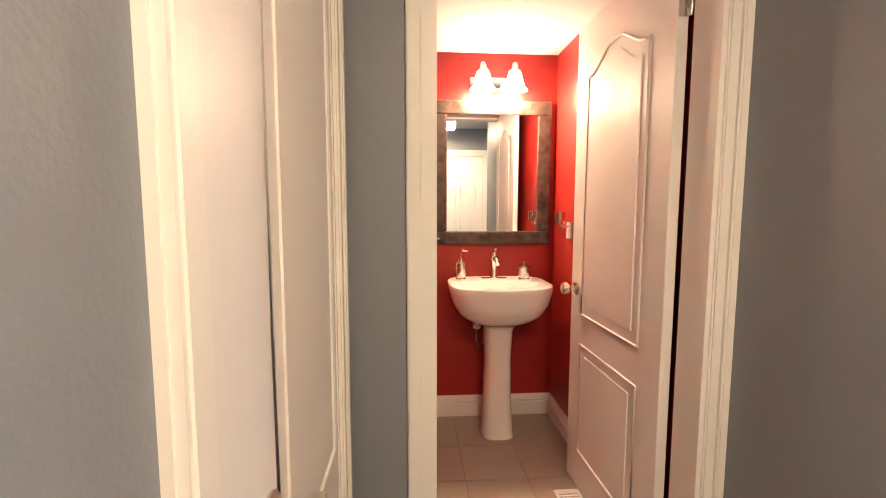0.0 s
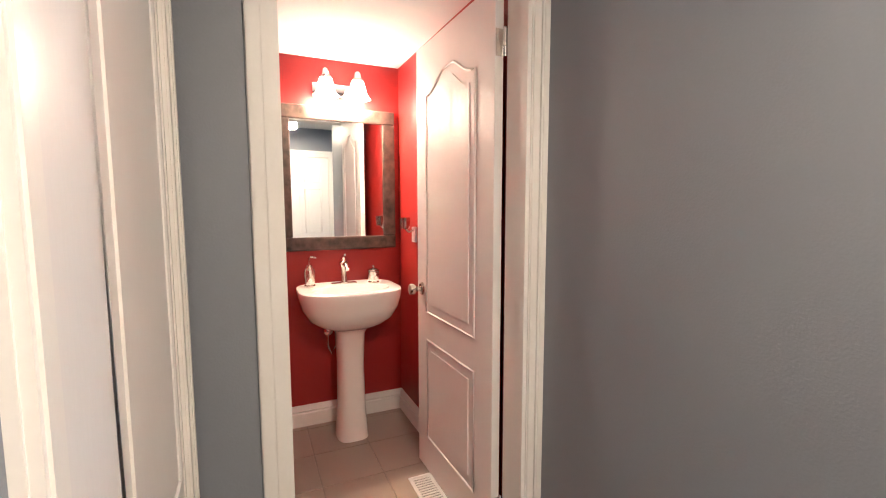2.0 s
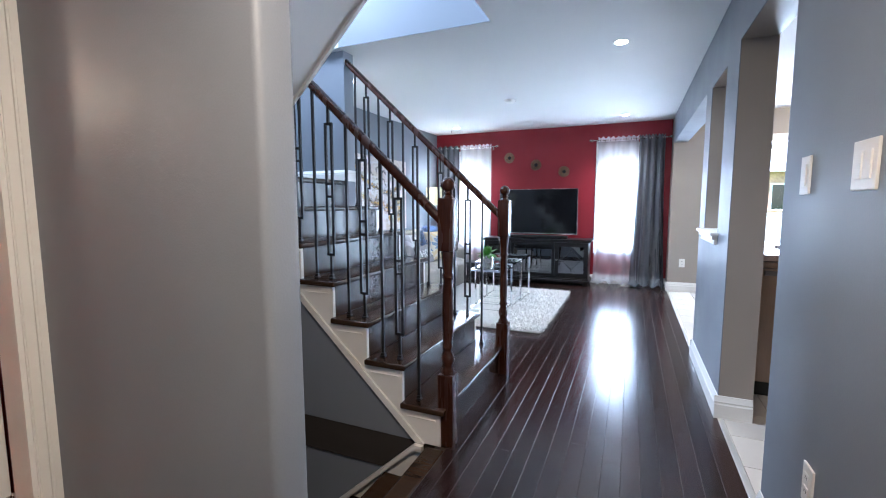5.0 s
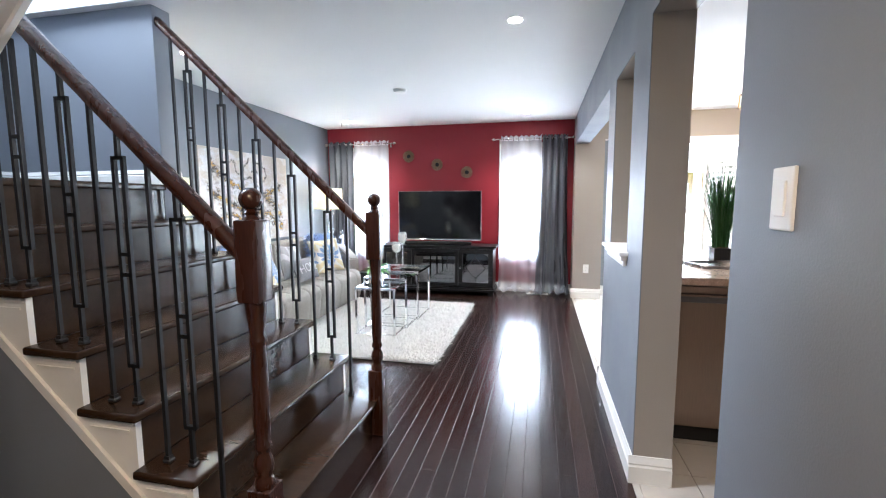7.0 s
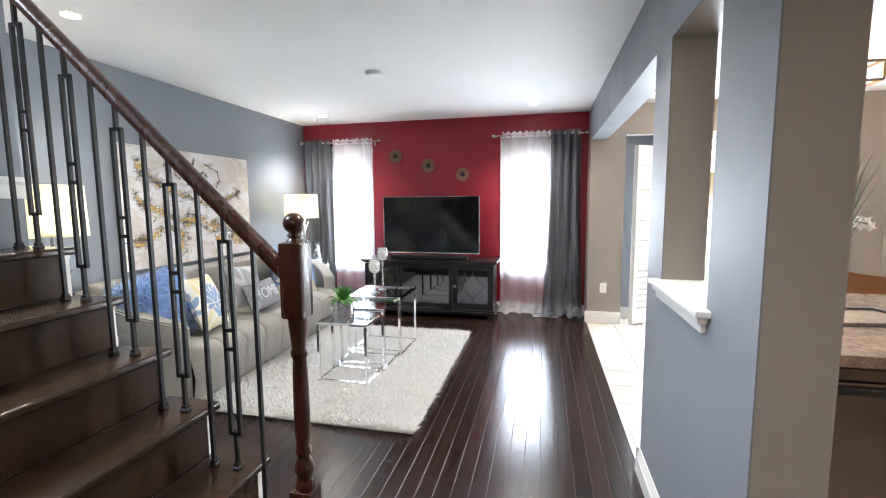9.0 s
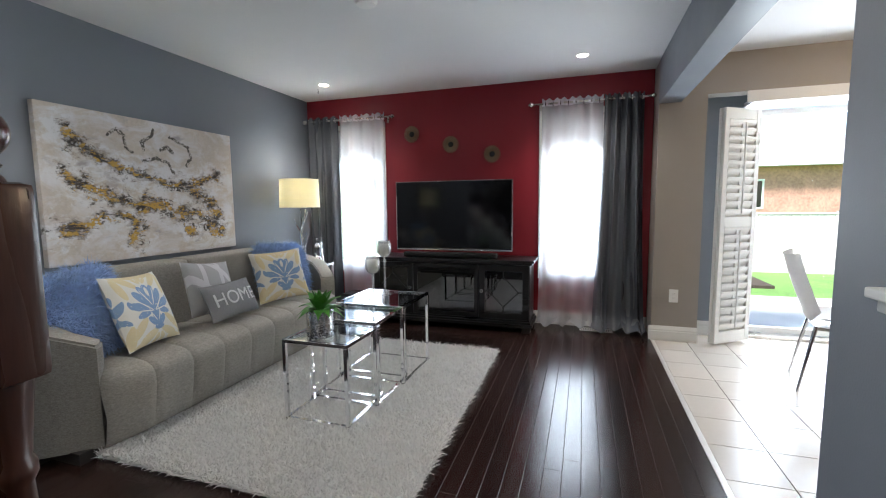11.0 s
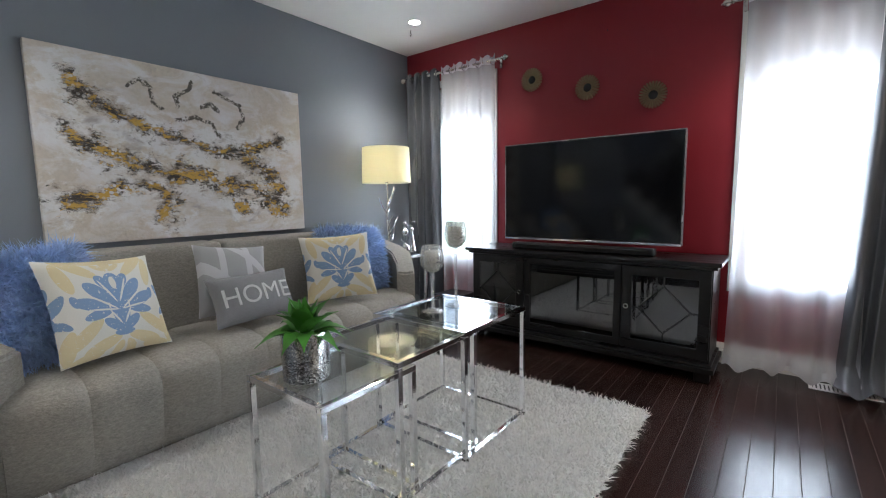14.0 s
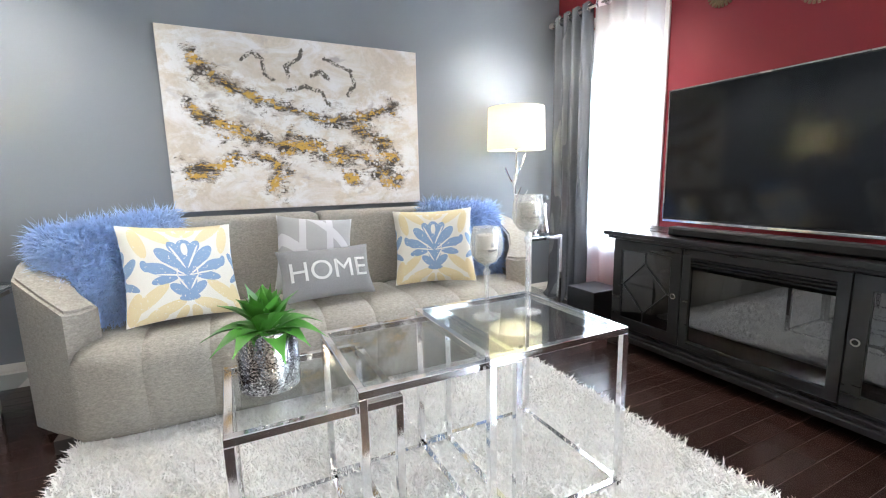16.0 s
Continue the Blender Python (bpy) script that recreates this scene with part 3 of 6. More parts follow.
prism(bm, [(2.02, up(2.02) - 0.02), (SY0 - 0.1, up(SY0 - 0.1) - 0.02), (SY0 - 0.1, up(SY0 - 0.1) + 0.26), (2.02, up(2.02) + 0.26)], "x", UX1 - 0.02, UX1)
setting("trim_upper_flight", bm, TRIM, "white painted stringer of the upper flight", "trim")
# steps down to the basement
down = thing("basement_stairs", "dark stained wooden steps leading down", "staircase")
part("floor_nosing", soft(boxes((2.79, 3.79, 0.665, 0.765, -0.03, 0.003)), 0.008), DARKWOOD, down)
for i in range(8):
    y, z = 0.765 + 0.215 * i, -0.195 * (i + 1)
    part("tread", soft(boxes((2.79, 3.79, y - 0.02, y + 0.25, z - 0.03, z)), 0.008), DARKWOOD, down)
    part("riser", boxes((2.79, 3.79, y, y + 0.015, z, z + 0.165)), DARKWOOD, down)
bm = bmesh.new()
sk = lambda y: -0.02 - 0.905 * (y - 0.835)
prism(bm, [(0.795, -0.01), (0.825, -0.01), (2.6, sk(2.6)), (2.6, sk(2.6) - 0.36), (0.795, -0.25)], "x", 3.80, 3.816)
prism(bm, [(0.785, 0.0), (0.835, 0.0), (2.6, sk(2.6) + 0.02), (2.6, sk(2.6) - 0.02), (0.835, -0.03), (0.785, -0.03)], "x", 3.775, 3.802)
part("skirt", bm, TRIM, down, "white painted skirt board")
setting("floor_basement", boxes((2.7, 3.9, 0.5, 3.2, -2.5, -2.4)), GROUT, "plain basement floor", "floor")
setting("wall_basement", boxes((2.79, 3.83, 0.62, 0.66, -2.4, -0.2)), GREY, "grey painted basement wall", "wall")


# ---- living room: window wall ----
def window(name, y0, y1, z0, z1, x=XTV):
    w = tagged(thing(name, "white framed window with a half-drawn pleated blind", "window"), kind="structure")
    t = 0.05
    part("window_frame", boxes((x + 0.04, x + 0.12, y0, y0 + t, z0, z1), (x + 0.04, x + 0.12, y1 - t, y1, z0, z1), (x + 0.04, x + 0.12, y0 + t, y1 - t, z0, z0 + t), (x + 0.04, x + 0.12, y0 + t, y1 - t, z1 - t, z1)), TRIM, w)
    part("window_casing", boxes((x - 0.014, x - 0.001, y0 - 0.06, y0, z0 - 0.06, z1 + 0.06), (x - 0.014, x - 0.001, y1, y1 + 0.06, z0 - 0.06, z1 + 0.06), (x - 0.014, x - 0.001, y0, y1, z1, z1 + 0.06), (x - 0.014, x - 0.001, y0, y1, z0 - 0.06, z0)), TRIM, w)
    part("window_sill", rbox(x - 0.035, x + 0.04, y0 + 0.001, y1 - 0.001, z0 + 0.001, z0 + 0.02, 0.004), TRIM, w)
    p = part("pane", boxes((x + 0.07, x + 0.076, y0 + t, y1 - t, z0 + t, z1 - t)), PANE, w)
    p.visible_shadow = False
    for i in range(10):
        part("blind_slat", boxes((x + 0.01, x + 0.034, y0 + 0.01, y1 - 0.01, z1 - 0.055 - 0.034 * i, z1 - 0.0225 - 0.034 * i)), BLIND, w)
    return w


BLIND = mat("white blind fabric", (0.75, 0.75, 0.76), 0.7, var=0.02)
GREYCURT = mat("dark grey satin curtain", (0.105, 0.112, 0.128), 0.28, bump=0.4, scale=120, var=0.12, stretch=(1, 1, 0.15), rvar=0.05, spec=0.9)
window("window_1", WA[0], WA[1], WZ0, WZ1)
window("window_2", WB[0], WB[1], WZ0, WZ1)


def curtain(name, label, y0, y1, folds, amp, material, puddle, ztop=2.225, phase=0.0, seed=3, rings=True, flare=0.0, header=None):
    """A grommet curtain hanging from y0 to y1 at the rod, its foot spread and puddled on the floor."""
    c = thing(name, label, "curtain")
    rnd = random.Random(seed)
    ny, nz = folds * 14, 34
    bm = bmesh.new()
    jit = [rnd.uniform(0.6, 1.25) for _ in range(folds + 1)]
    rows = []
    for k in range(nz + 1):
        f = k / nz
        z = ztop * (1 - f) + 0.012 * f
        row = []
        for i in range(ny + 1):
            u = i / ny
            ff = u * folds
            a = amp * (0.75 + 0.35 * f * jit[int(min(ff, folds))]) * (0.85 + 0.3 * math.sin(3.1 * f + ff))
            s = math.sin(2 * math.pi * ff + phase + 0.5 * f * math.sin(1.7 * ff + seed))
            mid = (y0 + y1) / 2
            y = mid + (y0 + (y1 - y0) * u - mid) * (1 + flare * f * f) + 0.012 * f * math.sin(5 * ff + seed)
            low = max(0.0, (f - 0.94) / 0.06)
            x = 8.97 + a * s - puddle * low * low * (0.7 + 0.3 * math.sin(ff * 2.3))
            zz = z + (0.028 * low * (1 + math.sin(ff * 6.3 + 9 * low)) if puddle else 0)
            if k == 0:
                zz += 0.012 * math.cos(4 * math.pi * ff)
            row.append(bm.verts.new((min(x, 9.035), y, zz)))
        rows.append(row)
    for a, b in zip(rows, rows[1:]):
        for i in range(ny):
            bm.faces.new((a[i], a[i + 1], b[i + 1], b[i]))
    dm = mesh("drape", bm, material, True)
    if header:
        dm.materials.append(header)
        for f in dm.polygons:
            f.material_index = int(f.center.z > ztop - 0.085)
    part("drape", dm, material, c)
    if rings:
        for i in range(folds * 2):
            y = y0 + (y1 - y0) * (i + 0.5) / (folds * 2)
            g = bmesh.new()
            tube(g, [(8.97 + 0.024 * math.cos(q), y, RODZ + 0.026 * math.sin(q)) for q in [k * math.pi / 8 for k in range(16)]], 0.006, 6, True)
            part("grommet", g, CHROME, c, "chrome grommet", True)
    return c


RODZ = 2.185
VOILE = sheer("doubled white voile hem", (0.86, 0.86, 0.9), 0.02)


def rod(y0, y1):
    r = thing("curtain_rod", "brushed nickel curtain rod with scrolled finials", "curtain rod", group="curtain rods")
    part("bar", tube(bmesh.new(), [(8.97, y0, RODZ), (8.97, y1, RODZ)], 0.009, 10), NICKEL, r, smooth=True)
    for y, s in ((y0, -1), (y1, 1)):
        f = bmesh.new()
        lathe(f, [(0.01, 0), (0.014, 0.006), (0.009, 0.012), (0.02, 0.024), (0.024, 0.036), (0.018, 0.05), (0.006, 0.06), (0.002, 0.064)], 14)
        moved(f, pose(8.97, y, RODZ, -90 * s))
        part("finial", f, NICKEL, r, smooth=True)
        b = boxes((8.965, 9.06, y - s * 0.05 - 0.004, y - s * 0.05 + 0.004, RODZ - 0.016, RODZ - 0.009), (9.05, 9.06, y - s * 0.05 - 0.012, y - s * 0.05 + 0.012, RODZ - 0.05, RODZ + 0.02))
        part("bracket", b, NICKEL, r)
    return r


rod(-0.60, 0.42), rod(1.97, 3.0)
curtain("sheer_curtain", "white sheer voile curtain on chrome grommets, puddled on the floor", -0.21, 0.35, 4, 0.028, SHEER, 0.12, seed=4, flare=0.12, header=VOILE)
curtain("grey_curtain", "dark grey satin curtain on chrome grommets, puddled on the floor", -0.56, -0.22, 4, 0.052, GREYCURT, 0.20, seed=7, flare=0.42)
curtain("sheer_curtain", "white sheer voile curtain on chrome grommets, puddled on the floor", 2.03, 2.58, 4, 0.028, SHEER, 0.08, seed=5, header=VOILE)
curtain("grey_curtain", "dark grey satin curtain on chrome grommets beside the lamp", 2.60, 3.0, 4, 0.04, GREYCURT, 0.05, seed=9)

# sunburst wall ornaments
GOLDISH = mat("antique gold leaf", (0.27, 0.19, 0.11), 0.5, metal=0.35, var=0.3, scale=60)
for y, z in ((1.74, 1.992), (1.299, 1.862), (0.855, 1.743)):
    s = thing("wall_ornament", "small antique gold sunburst wall ornament", "wall decor", group="sunburst wall ornaments")
    part("hub", lathe(bmesh.new(), [(0.03, 0), (0.03, 0.010), (0.018, 0.017), (0.004, 0.019)], 20), BLACKPL, s, "dark round centre", True)
    ray = mesh("ray", tube(bmesh.new(), [(0.02, 0, 0.006), (0.07, 0, 0.016), (0.088, 0, 0.014)], [0.0025, 0.0078, 0.006], 5), GOLDISH, True)
    for i in range(26):
        part("ray", ray, GOLDISH, s).matrix_basis = pose(0, 0, 0, 0, 0, 360 * i / 26)
    s.matrix_basis = pose(XTV - 0.002, y, z, 0, -90, 0)

# television on a wall arm
tv = thing("television", "large flat black television with a silver lower edge", "television")
T0, T1, TZ0, TZ1, TX = 0.60, 1.815, 0.768, 1.468, 8.765
part("body", rbox(TX, TX + 0.045, T0, T1, TZ0, TZ1, 0.006), BLACKPL, tv)
part("screen", boxes((TX - 0.002, TX + 0.001, T0 + 0.012, T1 - 0.012, TZ0 + 0.022, TZ1 - 0.012)), SCREEN, tv, "dark glossy screen")
part("lower_bezel", rbox(TX - 0.006, TX + 0.02, T0 + 0.002, T1 - 0.002, TZ0 - 0.004, TZ0 + 0.012, 0.003), CHROME, tv, "silver lower edge")
part("side_bezel", boxes((TX - 0.0035, TX, T0, T0 + 0.006, TZ0 + 0.012, TZ1), (TX - 0.0035, TX, T1 - 0.006, T1, TZ0 + 0.012, TZ1), (TX - 0.0035, TX, T0 + 0.006, T1 - 0.006, TZ1 - 0.006, TZ1)), NICKEL, tv)
part("wall_mount", boxes((TX + 0.045, 9.055, 1.2, 1.34, 1.0, 1.3)), BLACKPL, tv)

# media console with electric fire
cs = thing("media_console", "black wooden media console with glass doors and an electric fireplace", "tv stand")
C0, C1, CX0, CX1, CZ = 0.415, 2.035, 8.635, 9.02, 0.70
part("top", soft(boxes((CX0 - 0.04, CX1, C0 - 0.045, C1 + 0.045, CZ - 0.025, CZ), (CX0 - 0.022, CX1, C0 - 0.025, C1 + 0.025, CZ - 0.045, CZ - 0.025)), 0.006), BLACKWOOD, cs)
part("carcass", boxes((CX0 + 0.02, CX1 - 0.01, C0, C0 + 0.02, 0.05, CZ - 0.045), (CX0 + 0.02, CX1 - 0.01, C1 - 0.02, C1, 0.05, CZ - 0.045), (CX1 - 0.02, CX1 - 0.01, C0 + 0.02, C1 - 0.02, 0.05, CZ - 0.045),
                        (CX0 + 0.02, CX1 - 0.02, C0 + 0.02, C1 - 0.02, 0.10, 0.12), (CX0 + 0.03, CX1 - 0.02, 0.897, 0.912, 0.12, CZ - 0.045), (CX0 + 0.03, CX1 - 0.02, 1.585, 1.60, 0.12, CZ - 0.045), (CX0 + 0.02, CX1 - 0.02, C0 + 0.02, C1 - 0.02, CZ - 0.06, CZ - 0.046)), BLACKWOOD, cs)
part("plinth", soft(boxes((CX0 - 0.03, CX1, C0 - 0.03, C1 + 0.03, 0.055, 0.085), (CX0 - 0.012, CX1, C0 - 0.014, C1 + 0.014, 0.085, 0.105)), 0.005), BLACKWOOD, cs)
for yy in (C0 + 0.03, C1 - 0.03):
    for xx in (CX0 + 0.02, CX1 - 0.05):
        part("foot", rbox(xx - 0.035, xx + 0.035, yy - 0.04, yy + 0.04, 0, 0.055, 0.006), BLACKWOOD, cs)


def frame_front(x, y0, y1, z0, z1, w, t=0.022):
    """A flat rectangular frame in one piece, facing -x."""
    bm = bmesh.new()
    o = [(y0, z0), (y1, z0), (y1, z1), (y0, z1)]
    i = [(y0 + w, z0 + w), (y1 - w, z0 + w), (y1 - w, z1 - w), (y0 + w, z1 - w)]
    g = [[bm.verts.new((xx, *p)) for p in ring] for xx in (x, x + t) for ring in (o, i)]
    for k in range(4):
        j = (k + 1) % 4
        for a, b in ((g[0], g[1]), (g[1], g[3]), (g[3], g[2]), (g[2], g[0])):
            bm.faces.new((a[k], a[j], b[j], b[k]))
    return soft(bm, 0.003, 1)


for y0, y1, kx in ((C0 + 0.005, 0.905, 1), (1.593, C1 - 0.005, -1)):
    dr = part("door", frame_front(CX0, y0, y1, 0.125, CZ - 0.05, 0.06), BLACKWOOD, cs, "black framed glass door")
    part("glass", boxes((CX0 + 0.01, CX0 + 0.013, y0 + 0.055, y1 - 0.055, 0.18, CZ - 0.105)), SMOKED, dr)
    ym, zm, a0, a1, b0, b1 = (y0 + y1) / 2, (0.125 + CZ - 0.05) / 2, y0 + 0.06, y1 - 0.06, 0.185, CZ - 0.11
    dia = 0.145
    bm = bmesh.new()
    for p, q in (((ym - dia, zm), (ym, zm + dia)), ((ym, zm + dia), (ym + dia, zm)), ((ym + dia, zm), (ym, zm - dia)), ((ym, zm - dia), (ym - dia, zm)), ((ym, zm + dia), (ym, b1)), ((ym, zm - dia), (ym, b0)), ((ym - dia, zm), (a0, zm)), ((ym + dia, zm), (a1, zm))):
        tube(bm, [(CX0 + 0.006, *p), (CX0 + 0.006, *q)], 0.0045, 4)
    part("lattice", bm, BLACKWOOD, dr)
    ky = y1 - 0.03 if kx > 0 else y0 + 0.03
    bm = tube(bmesh.new(), [(CX0 - 0.008, ky + 0.013 * math.cos(q), 0.39 + 0.013 * math.sin(q)) for q in [k * math.pi / 8 for k in range(16)]], 0.003, 6, True)
    part("ring_pull", bm, NICKEL, dr, "nickel ring pull", True)
fp = part("fireplace", frame_front(CX0 + 0.004, 0.909, 1.589, 0.125, CZ - 0.05, 0.045), BLACKWOOD, cs, "electric fireplace insert with dark glass")
part("glass", boxes((CX0 + 0.016, CX0 + 0.02, 0.952, 1.546, 0.17, 0.545)), clear("dark fireplace glass", (0.1, 0.1, 0.1), ior=2.2), fp)
for i in range(3):
    part("vent_slat", rbox(CX0 + 0.008, CX0 + 0.02, 0.952, 1.546, 0.562 + 0.016 * i, 0.570 + 0.016 * i, 0.002, 1), BLACKPL, fp)
part("firebox", boxes((CX0 + 0.2, CX0 + 0.21, 0.915, 1.583, 0.125, 0.55)), BLACKPL, fp)
CREAMWAX = mat("cream candle wax", (0.72, 0.68, 0.58), 0.5, var=0.03)
single("pillar_candle", lathe(bmesh.new(), [(0.036, 0), (0.038, 0.004), (0.038, 0.088), (0.034, 0.094), (0.006, 0.092)], 20), CREAMWAX, "cream pillar candle inside the black console", "candle", pose(8.74, 1.74, 0.40), True)
single("console_shelf", boxes((CX0 + 0.03, CX1 - 0.021, 1.602, C1 - 0.022, 0.385, 0.40)), BLACKWOOD, "black shelf inside the media console", "shelf")
sb = thing("soundbar", "slim black soundbar on the media console", "soundbar")
part("body", rbox(8.66, 8.735, 0.73, 1.70, CZ + 0.004, CZ + 0.052, 0.012, 3), BLACKPL, sb, smooth=True)
for yy in (0.85, 1.65):
    part("foot", rbox(8.675, 8.725, yy - 0.03, yy + 0.03, CZ, CZ + 0.005, 0.002, 1), BLACKPL, sb)
part("grille", rbox(8.655, 8.662, 0.76, 1.67, CZ + 0.012, CZ + 0.044, 0.003, 1), mat("black speaker cloth", (0.012, 0.012, 0.013), 0.9, bump=0.8, scale=500), sb)
sw = thing("subwoofer", "small black box subwoofer on the floor beside the console", "speaker")
part("cabinet", rbox(8.66, 8.92, 2.20, 2.45, 0.012, 0.27, 0.006), BLACKPL, sw)
for xx in (8.69, 8.89):
    for yy in (2.23, 2.42):
        part("foot", lathe(bmesh.new(), [(0.015, 0), (0.015, 0.013)], 10, (xx, yy, 0)), BLACKPL, sw)

# ---- sofa ----
SX0, SX1 = 5.79, 8.30
sofa = thing("sofa", "long grey-beige woven fabric sofa with channel-tufted seat", "sofa", pose(0, -0.09, 0) @ Matrix.Diagonal((1, 1, 0.955, 1)))
PLY = mat("dark sofa plinth", (0.03, 0.025, 0.022), 0.5)
part("plinth", boxes((SX0 + 0.10, SX1 - 0.10, 2.30, 2.95, 0.0, 0.06), (SX0 + 0.02, SX0 + 0.10, 2.50, 2.95, 0.0, 0.06), (SX1 - 0.10, SX1 - 0.02, 2.50, 2.95, 0.0, 0.06)), PLY, sofa, "dark recessed plinth")
prof = [(2.78, 0.06), (2.24, 0.06), (2.225, 0.09), (2.205, 0.22), (2.19, 0.34), (2.195, 0.385), (2.215, 0.42), (2.26, 0.443), (2.35, 0.455), (2.50, 0.45), (2.78, 0.43)]
bm = bmesh.new()
xs0, xs1, nch = SX0 + 0.195, SX1 - 0.195, 9
NS = nch * 12
cols = []
for i in range(NS + 1):
    u = i / NS
    x = xs0 + (xs1 - xs0) * u
    ph = (u * nch) % 1.0
    puff = 0.012 * (1 - abs(2 * ph - 1) ** 8)
    end = max(0.0, 1 - min(x - xs0, xs1 - x) / 0.28)
    col = []
    for k, (y, z) in enumerate(prof):
        ins = puff if 1 < k else 0.0
        dy = -ins * (1 if 1 < k < 7 else 0.2)
        dz = ins * (1 if k > 6 else 0.0) + ins * 0.5 * (4 < k <= 6)
        col.append(bm.verts.new((x, y + dy + (0.07 if k > 3 else 0.03) * end ** 3 * (k not in (0, 10)), z + dz - 0.016)))
    cols.append(col)
for a, b in zip(cols, cols[1:]):
    for k in range(len(prof) - 1):
        bm.faces.new((a[k], a[k + 1], b[k + 1], b[k]))
part("seat", bm, SOFA, sofa, "channel-tufted seat", True)
for mir in (False, True):
    f = (lambda x: SX0 + SX1 - x) if mir else (lambda x: x)
    pl = [(5.77, 3.0, 0.83), (5.768, 2.76, 0.79), (5.772, 2.60, 0.75), (5.787, 2.485, 0.71), (5.89, 2.365, 0.648), (5.985, 2.265, 0.59), (6.03, 2.30, 0.58), (6.075, 2.355, 0.588), (6.0, 2.43, 0.645), (5.945, 2.53, 0.71), (5.925, 2.63, 0.75), (5.915, 2.78, 0.79), (5.91, 3.0, 0.83)]
    bm = bmesh.new()
    lo = [bm.verts.new((f(x), y, 0.055)) for x, y, z in pl]
    hi = [bm.verts.new((f(x), y, z)) for x, y, z in pl]
    n = len(pl)
    for i in range(n):
        bm.faces.new((lo[i], lo[(i + 1) % n], hi[(i + 1) % n], hi[i]))
    bm.faces.new(lo)
    top = []
    for i in range(n // 2):
        j, k = n - 1 - i, n - 2 - i
        top.append(bm.faces.new((hi[i], hi[i + 1], hi[j])) if i + 1 == k else bm.faces.new((hi[i], hi[i + 1], hi[k], hi[j])))
    rim = [e for e in bm.edges if sum(fc in top for fc in e.link_faces) == 1]
    bmesh.ops.bevel(bm, geom=rim, offset=0.024, segments=4, affect="EDGES", clamp_overlap=True)
    bmesh.ops.triangulate(bm, faces=[fc for fc in bm.faces if len(fc.verts) > 4])
    part("arm", bm, SOFA, sofa, smooth=True)
for x0, x1 in ((5.92, 7.042), (7.048, 8.17)):
    bm = soft(boxes((x0, x1, 2.79, 3.01, 0.40, 0.885)), 0.035, 4)
    for v in bm.verts:
        v.co.y += (v.co.z - 0.4) * 0.10
        u = (v.co.x - (x0 + x1) / 2) / ((x1 - x0) / 2)
        if v.co.y < 2.91:
            v.co.y -= 0.02 * (1 - u * u)
        v.co.z += 0.008 * (1 - u * u) * (v.co.z > 0.6)
    part("back_cushion", bm, SOFA, sofa, smooth=True)
part("back_panel", rbox(SX0 + 0.06, SX1 - 0.06, 3.03, 3.07, 0.06, 0.84, 0.012, 2), SOFA, sofa)


# ---- cushions ----
def pillow_mesh(w, h, d, n=22, pinch=0.07):
    bm = bmesh.new()
    sheets = []
    for side in (1, -1):
        g = []
        for j in range(n + 1):
            row = []
            for i in range(n + 1):
                u, v = 2 * i / n - 1, 2 * j / n - 1
                x = u * w / 2 * (1 - pinch * (1 - v * v) * abs(u))
                z = v * h / 2 * (1 - pinch * (1 - u * u) * abs(v))
                t = d / 2 * (max(0, (1 - u * u) * (1 - v * v))) ** 0.42
                edge = i in (0, n) or j in (0, n)
                row.append(sheets[0][j][i] if side < 0 and edge else bm.verts.new((x, side * t, z)))
            g.append(row)
        sheets.append(g)
        for j in range(n):
            for i in range(n):
                q = (g[j][i], g[j][i + 1], g[j + 1][i + 1], g[j + 1][i])
                bm.faces.new(q if side > 0 else q[::-1])
    return bm


